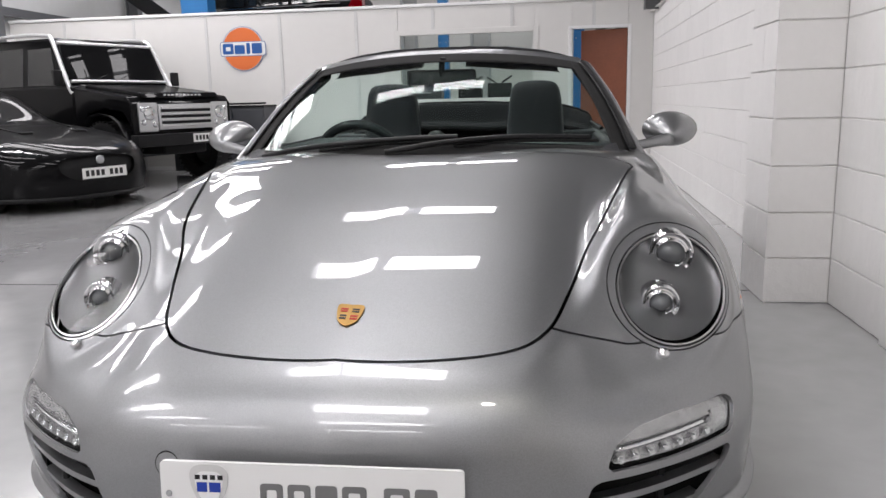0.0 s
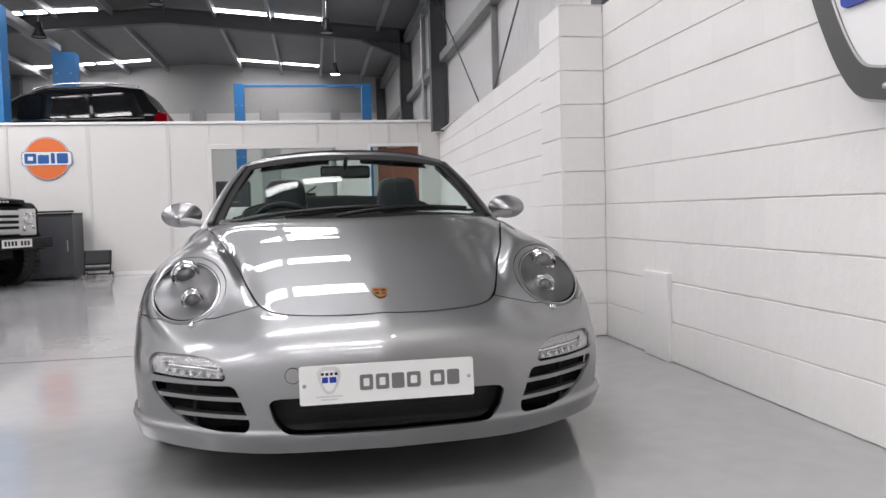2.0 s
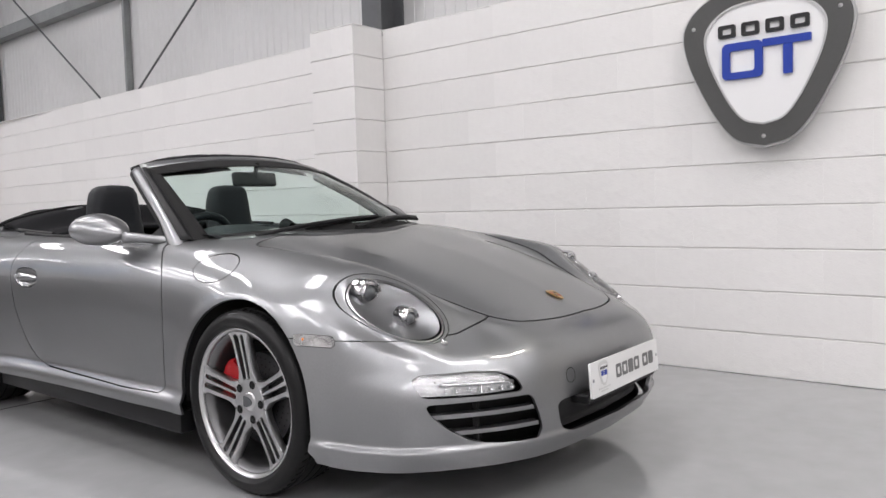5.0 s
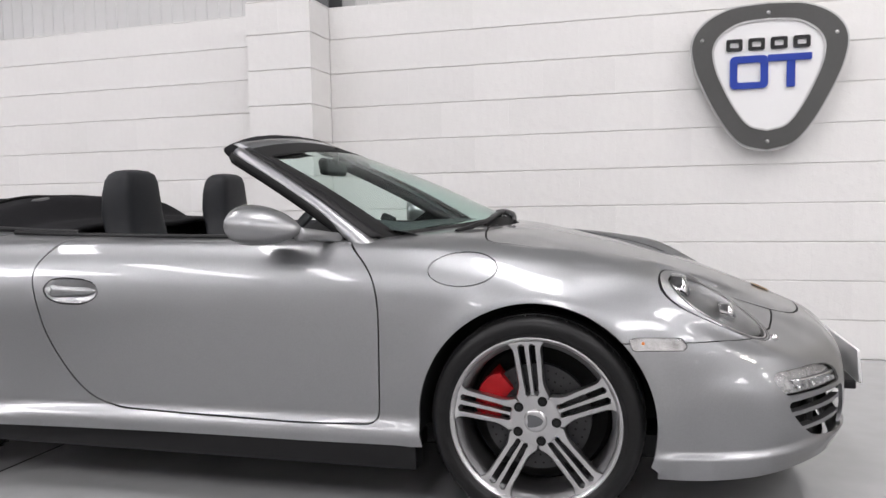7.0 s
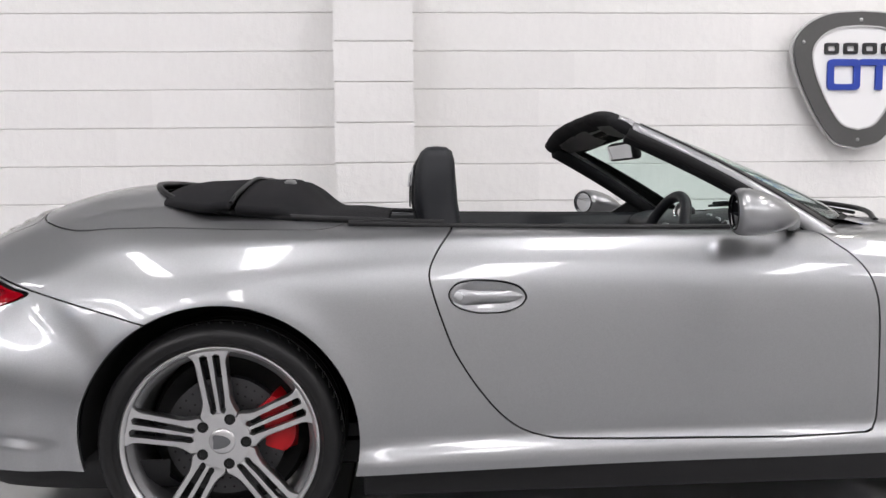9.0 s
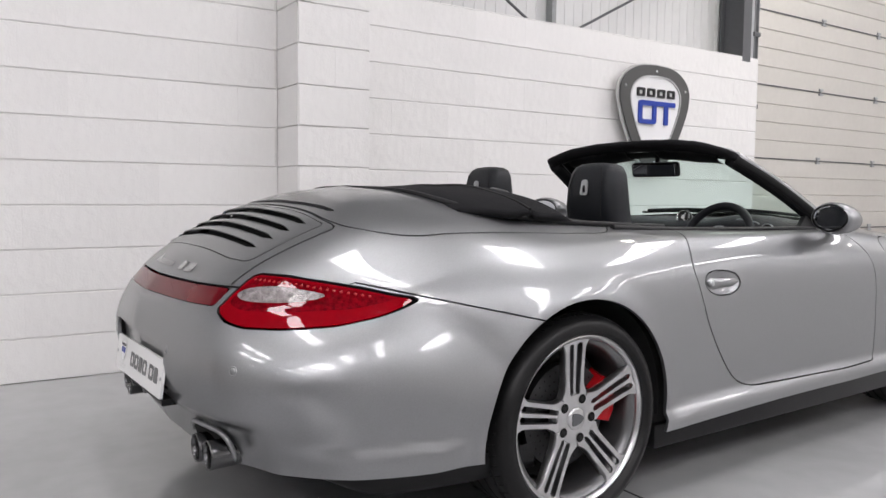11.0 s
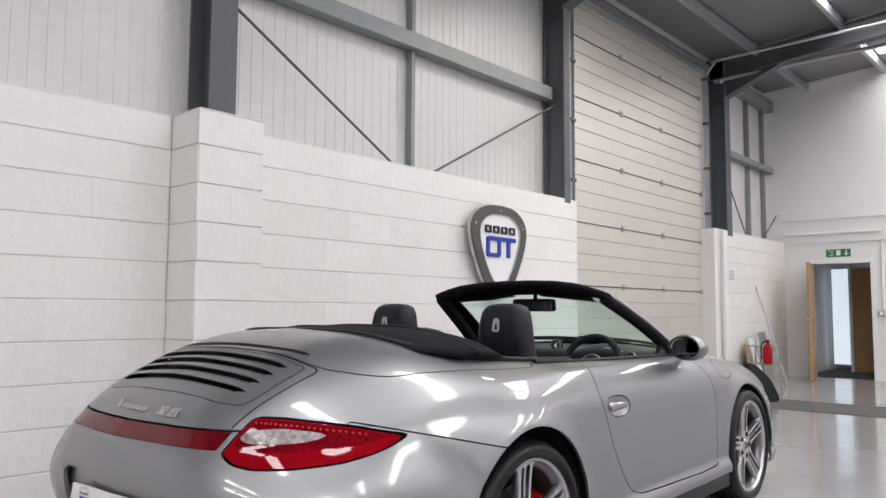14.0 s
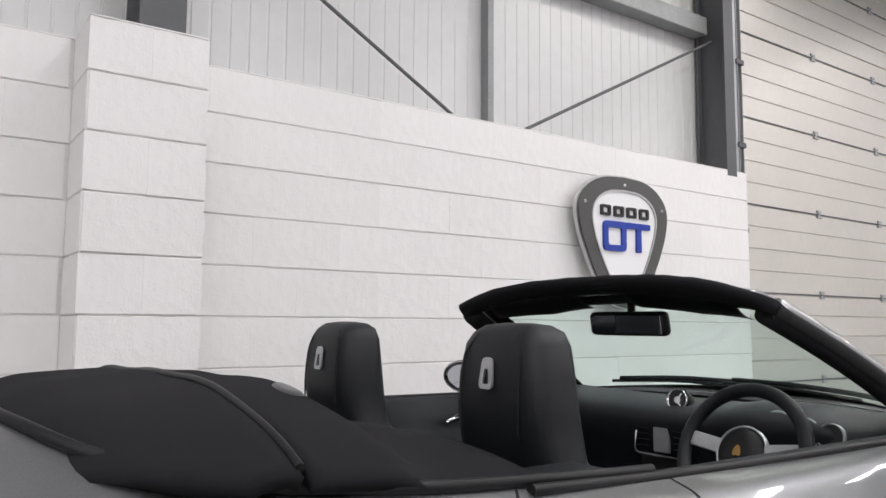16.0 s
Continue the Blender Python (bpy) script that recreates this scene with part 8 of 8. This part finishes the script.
for x in (-1.05, 1.0):
    for y in (-.27, .22):
        box("leg", (x, y, 0), (x + .05, y + .05, .86), M_STEEL, bench)
chest = thing("tool_chest", "dark grey steel tool chest standing on the bench", "tool chest", pose(-1.98, 13.40, .902))
box("chest_body", (-.29, -.18, 0), (.29, .20, .66), M_CAB, chest, "", .008)
for k in range(4):
    dw = box("drawer", (-.275, -.19, .03 + .155 * k), (.275, -.1805, .17 + .155 * k), M_CAB, chest, "", .003)
    tube("drawer_handle", ((-.12, -.20, .13 + .155 * k), (.12, -.20, .13 + .155 * k)), .006, M_GALV, dw, "", 6)
for x in (-1.20, -.70):
    ch = thing("tool_case", "black plastic tool case with raised lid on the bench", "tool case", pose(x, 13.35, .902))
    box("case", (-.20, -.15, 0), (.20, .15, .42), M_BLACK, ch, "", .02, 2)
    for s in (-1, 1):
        bm = bmesh.new()
        add_box(bm, (0, -.14, 0), (.20, .14, .02), .004)
        bmesh.ops.transform(bm, matrix=pose(s * .04, 0, .42, 0, -32 if s > 0 else -148, 0), verts=bm.verts)
        part("lid", bm, M_BLACK, ch, "raised black lid", angle=40)
# roller shutter doors in the gable wall, window, wall box
for x0, x1 in ((-3.6, -2.0), (-1.5, .1), (.3, 1.5), (-5.4, -4.0)):
    gd = thing("shutter_door", "pale ribbed shutter door in the far gable wall", "shutter door", pose(0, NORTH - .02, 0), group="far shutter doors")
    box("curtain", (x0, -.04, .02), (x1, -.001, 4.0), M_PANEL, gd, "", .004)
    for k in range(20):
        box("slat_edge", (x0 + .01, -.046, .2 * k + .1), (x1 - .01, -.0405, .2 * k + .11), M_TRIM_GREY, gd, "grey slat edge")
    for x in (x0, x1):
        box("guide_rail", (x - .04, -.10, 0), (x + .04, -.0005, 4.1), M_GALV, gd, "galvanised guide rail", .004)
# high-bay lamps
M_LAMPGLOW = material("lamp_glow", (.8, .8, .8), emit=(1, .95, .86), strength=100.0)
for x, y, on in ((.09, 18.0, True), (-.19, 13.8, False), (-3.07, 12.8, False), (-1.9, 5.4, False), (-5.6, 14.8, False), (-2.2, -6.0, True), (.45, .15, True)):
    lp = thing("high_bay_lamp", "black hanging high-bay lamp" + (", switched on" if on else ""), "lamp", pose(x, y, roof_z(x) - .85), group="high-bay lamps")
    bm = bmesh.new()
    add_lathe(bm, [(.02, .30), (.055, .28), (.06, .16), (.08, .11), (.14, .0), (.133, .0), (.075, .10)], 28)
    part("shade", bm, M_BLACK, lp, "", smooth=True)
    bm = bmesh.new()
    add_lathe(bm, [(.0005, .02), (.12, .015)], 24)
    part("lamp_face", bm, M_LAMPGLOW if on else M_GALV, lp, "lamp face")
    tube("hanger", ((0, 0, .30), (0, 0, .845)), .006, M_GALV, lp, "", 6)
# conduits and a cable tray under the roof
tagged(tube("conduit", ((-2.6, 11.2, 4.65), (1.5, 11.2, 4.55)), .02, M_GALV, sides=8), "thin galvanised conduit under the roof", "conduit", kind="structure")
tagged(tube("conduit", spline([(1.5, 12.6, 4.4), (1.45, 12.6, 4.3), (1.45, 12.6, 2.4)], 3), .02, M_GALV, sides=8), "galvanised conduit down the column", "conduit", kind="structure")
tagged(tube("conduit", spline([(1.45, -4.4, 4.6), (1.2, -4.6, 4.7), (-3.0, -5.2, 4.95)], 4), .03, M_GALV, sides=8), "galvanised conduit across the roof", "conduit", kind="structure")


# ---------------------------------------------------------------- painted blocks, piece by piece
def block_mesh(name, length, height, depth, seed, soft=1.0):
    """A painted concrete block seen on its face: softened, slightly uneven edges, face towards -x, lying along y."""
    rnd = random.Random(seed)
    bm = bmesh.new()
    nl = max(2, round(length / .055))
    e = .0035
    ys = [0.0, e] + [length * k / nl for k in range(1, nl)] + [length - e, length]
    zs = [0.0, e, height - e, height]
    grid = []
    for z in zs:
        row = []
        for y in ys:
            edge = (y in (ys[0], ys[-1])) or (z in (zs[0], zs[-1]))
            jy = rnd.uniform(-.0012, .0012) if 0 < y < length else 0
            jz = (rnd.uniform(-.0026, .0012) - (rnd.uniform(.003, .007) if z == zs[-1] and rnd.random() < .10 else 0)) if z in (zs[0], zs[-1]) else 0
            ends = y in (ys[0], ys[-1])
            row.append(bm.verts.new((0 if not edge else .0002 + .0007 * soft * rnd.random() if ends and z not in (zs[0], zs[-1]) else .0030 + rnd.uniform(0, .0018), y + jy, z + jz)))
        grid.append(row)
    for r in range(len(zs) - 1):
        for c in range(len(ys) - 1):
            bm.faces.new((grid[r][c], grid[r + 1][c], grid[r + 1][c + 1], grid[r][c + 1]))
    loop = grid[0] + [r[-1] for r in grid[1:]] + grid[-1][-2::-1] + [r[0] for r in grid[-2:0:-1]]
    back = [bm.verts.new((depth, v.co.y, v.co.z)) for v in loop]
    for i in range(len(loop)):
        j = (i + 1) % len(loop)
        bm.faces.new((loop[i], loop[j], back[j], back[i]))
    bmesh.ops.recalc_face_normals(bm, faces=bm.faces)
    me = bpy.data.meshes.new(name)
    bm.to_mesh(me)
    bm.free()
    me.materials.append(M_PAINT_WALL)
    return me


rnd = random.Random(7)
MESHES = {}


def lay(parent, length, m, soft=1.0, height=COURSE):
    key = (round(length, 3), soft, round(height, 3))
    if key not in MESHES:
        MESHES[key] = [block_mesh("block", length, height - .0046, .014, 11 * k + int(length * 1000), soft) for k in range(5)]
    ob = new("block", rnd.choice(MESHES[key]))
    ob.parent = parent
    ob.matrix_world = m
    return ob


def run(parent, x, y0, y1, joint, top=WTOP, first=0.0, m=Matrix.Identity(4)):
    """Courses of blocks along y from y0 to y1 on the face x, from the floor upwards."""
    for c in range(math.ceil(top / COURSE)):
        z = COURSE * c
        tall = min(COURSE, top - z)
        off = (.225 if c % 2 else 0.0) + first
        y = y0
        cut = .45 - off % .45
        while y < y1 - .02:
            ln = min(cut if y == y0 and cut < .449 else .45, y1 - y)
            if ln < .06:
                y += ln
                continue
            lay(parent, ln - joint, m @ Matrix.Translation((x + rnd.uniform(-.0005, .0005), y, z + .002)), (1.0 if rnd.random() < .15 else 0.05) if joint >= .001 else (1.0 if rnd.random() < .08 else 0.0), tall)
            y += ln


run(wall_east, WX - .002, -0.20, PIER[1] - .004, .0002, first=.1)
run(wall_far, WX - .002, PIER[2] + .004, PART_Y - .02, .0005, first=.21, m=FAR)
run(pier, PIER[0] - .004, PIER[1] - .004, PIER[2] + .004, .0005, first=0)
run(wall_gate, WX - .002, SOUTH + .01, -4.0, .0025, top=WTOP + .04)
# the pier's two cheeks
for y, s in ((PIER[1] - .0035, 1), (PIER[2] + .0035, -1)):
    for c in range(math.ceil(WTOP / COURSE)):
        # the block's face looks along -x: turn it to look along -y or +y
        m = Matrix.Translation((WX - .006 if s > 0 else PIER[0] + .004, y, COURSE * c + .002)) @ Matrix.Rotation(math.radians(90 if s > 0 else -90), 4, 'Z')
        lay(pier, round(WX - PIER[0] - .010, 3), m, 1.0, min(COURSE, WTOP - COURSE * c))
for x0, x1, y0, y1, m in ((WX - .002, WX + .14, -0.20, PIER[2], Matrix.Identity(4)), (WX - .002, WX + .14, PIER[2] + .001, PART_Y, FAR), (PIER[0] - .002, WX + .02, PIER[1] - .002, PIER[2] + .002, Matrix.Translation((0, 0, .003)))):
    tagged(box("wall_top", (x0, y0, WTOP - .004), (x1, y1, WTOP + .004), M_PAINT_WALL, bevel=.003, m=m), "white painted top of the block wall", "wall", kind="structure")
tagged(box("wall_end", (WX, -0.212, 0), (WX + .14, -0.2005, WTOP), M_PAINT_WALL, bevel=.003), "white painted end of the block wall", "wall", kind="structure")
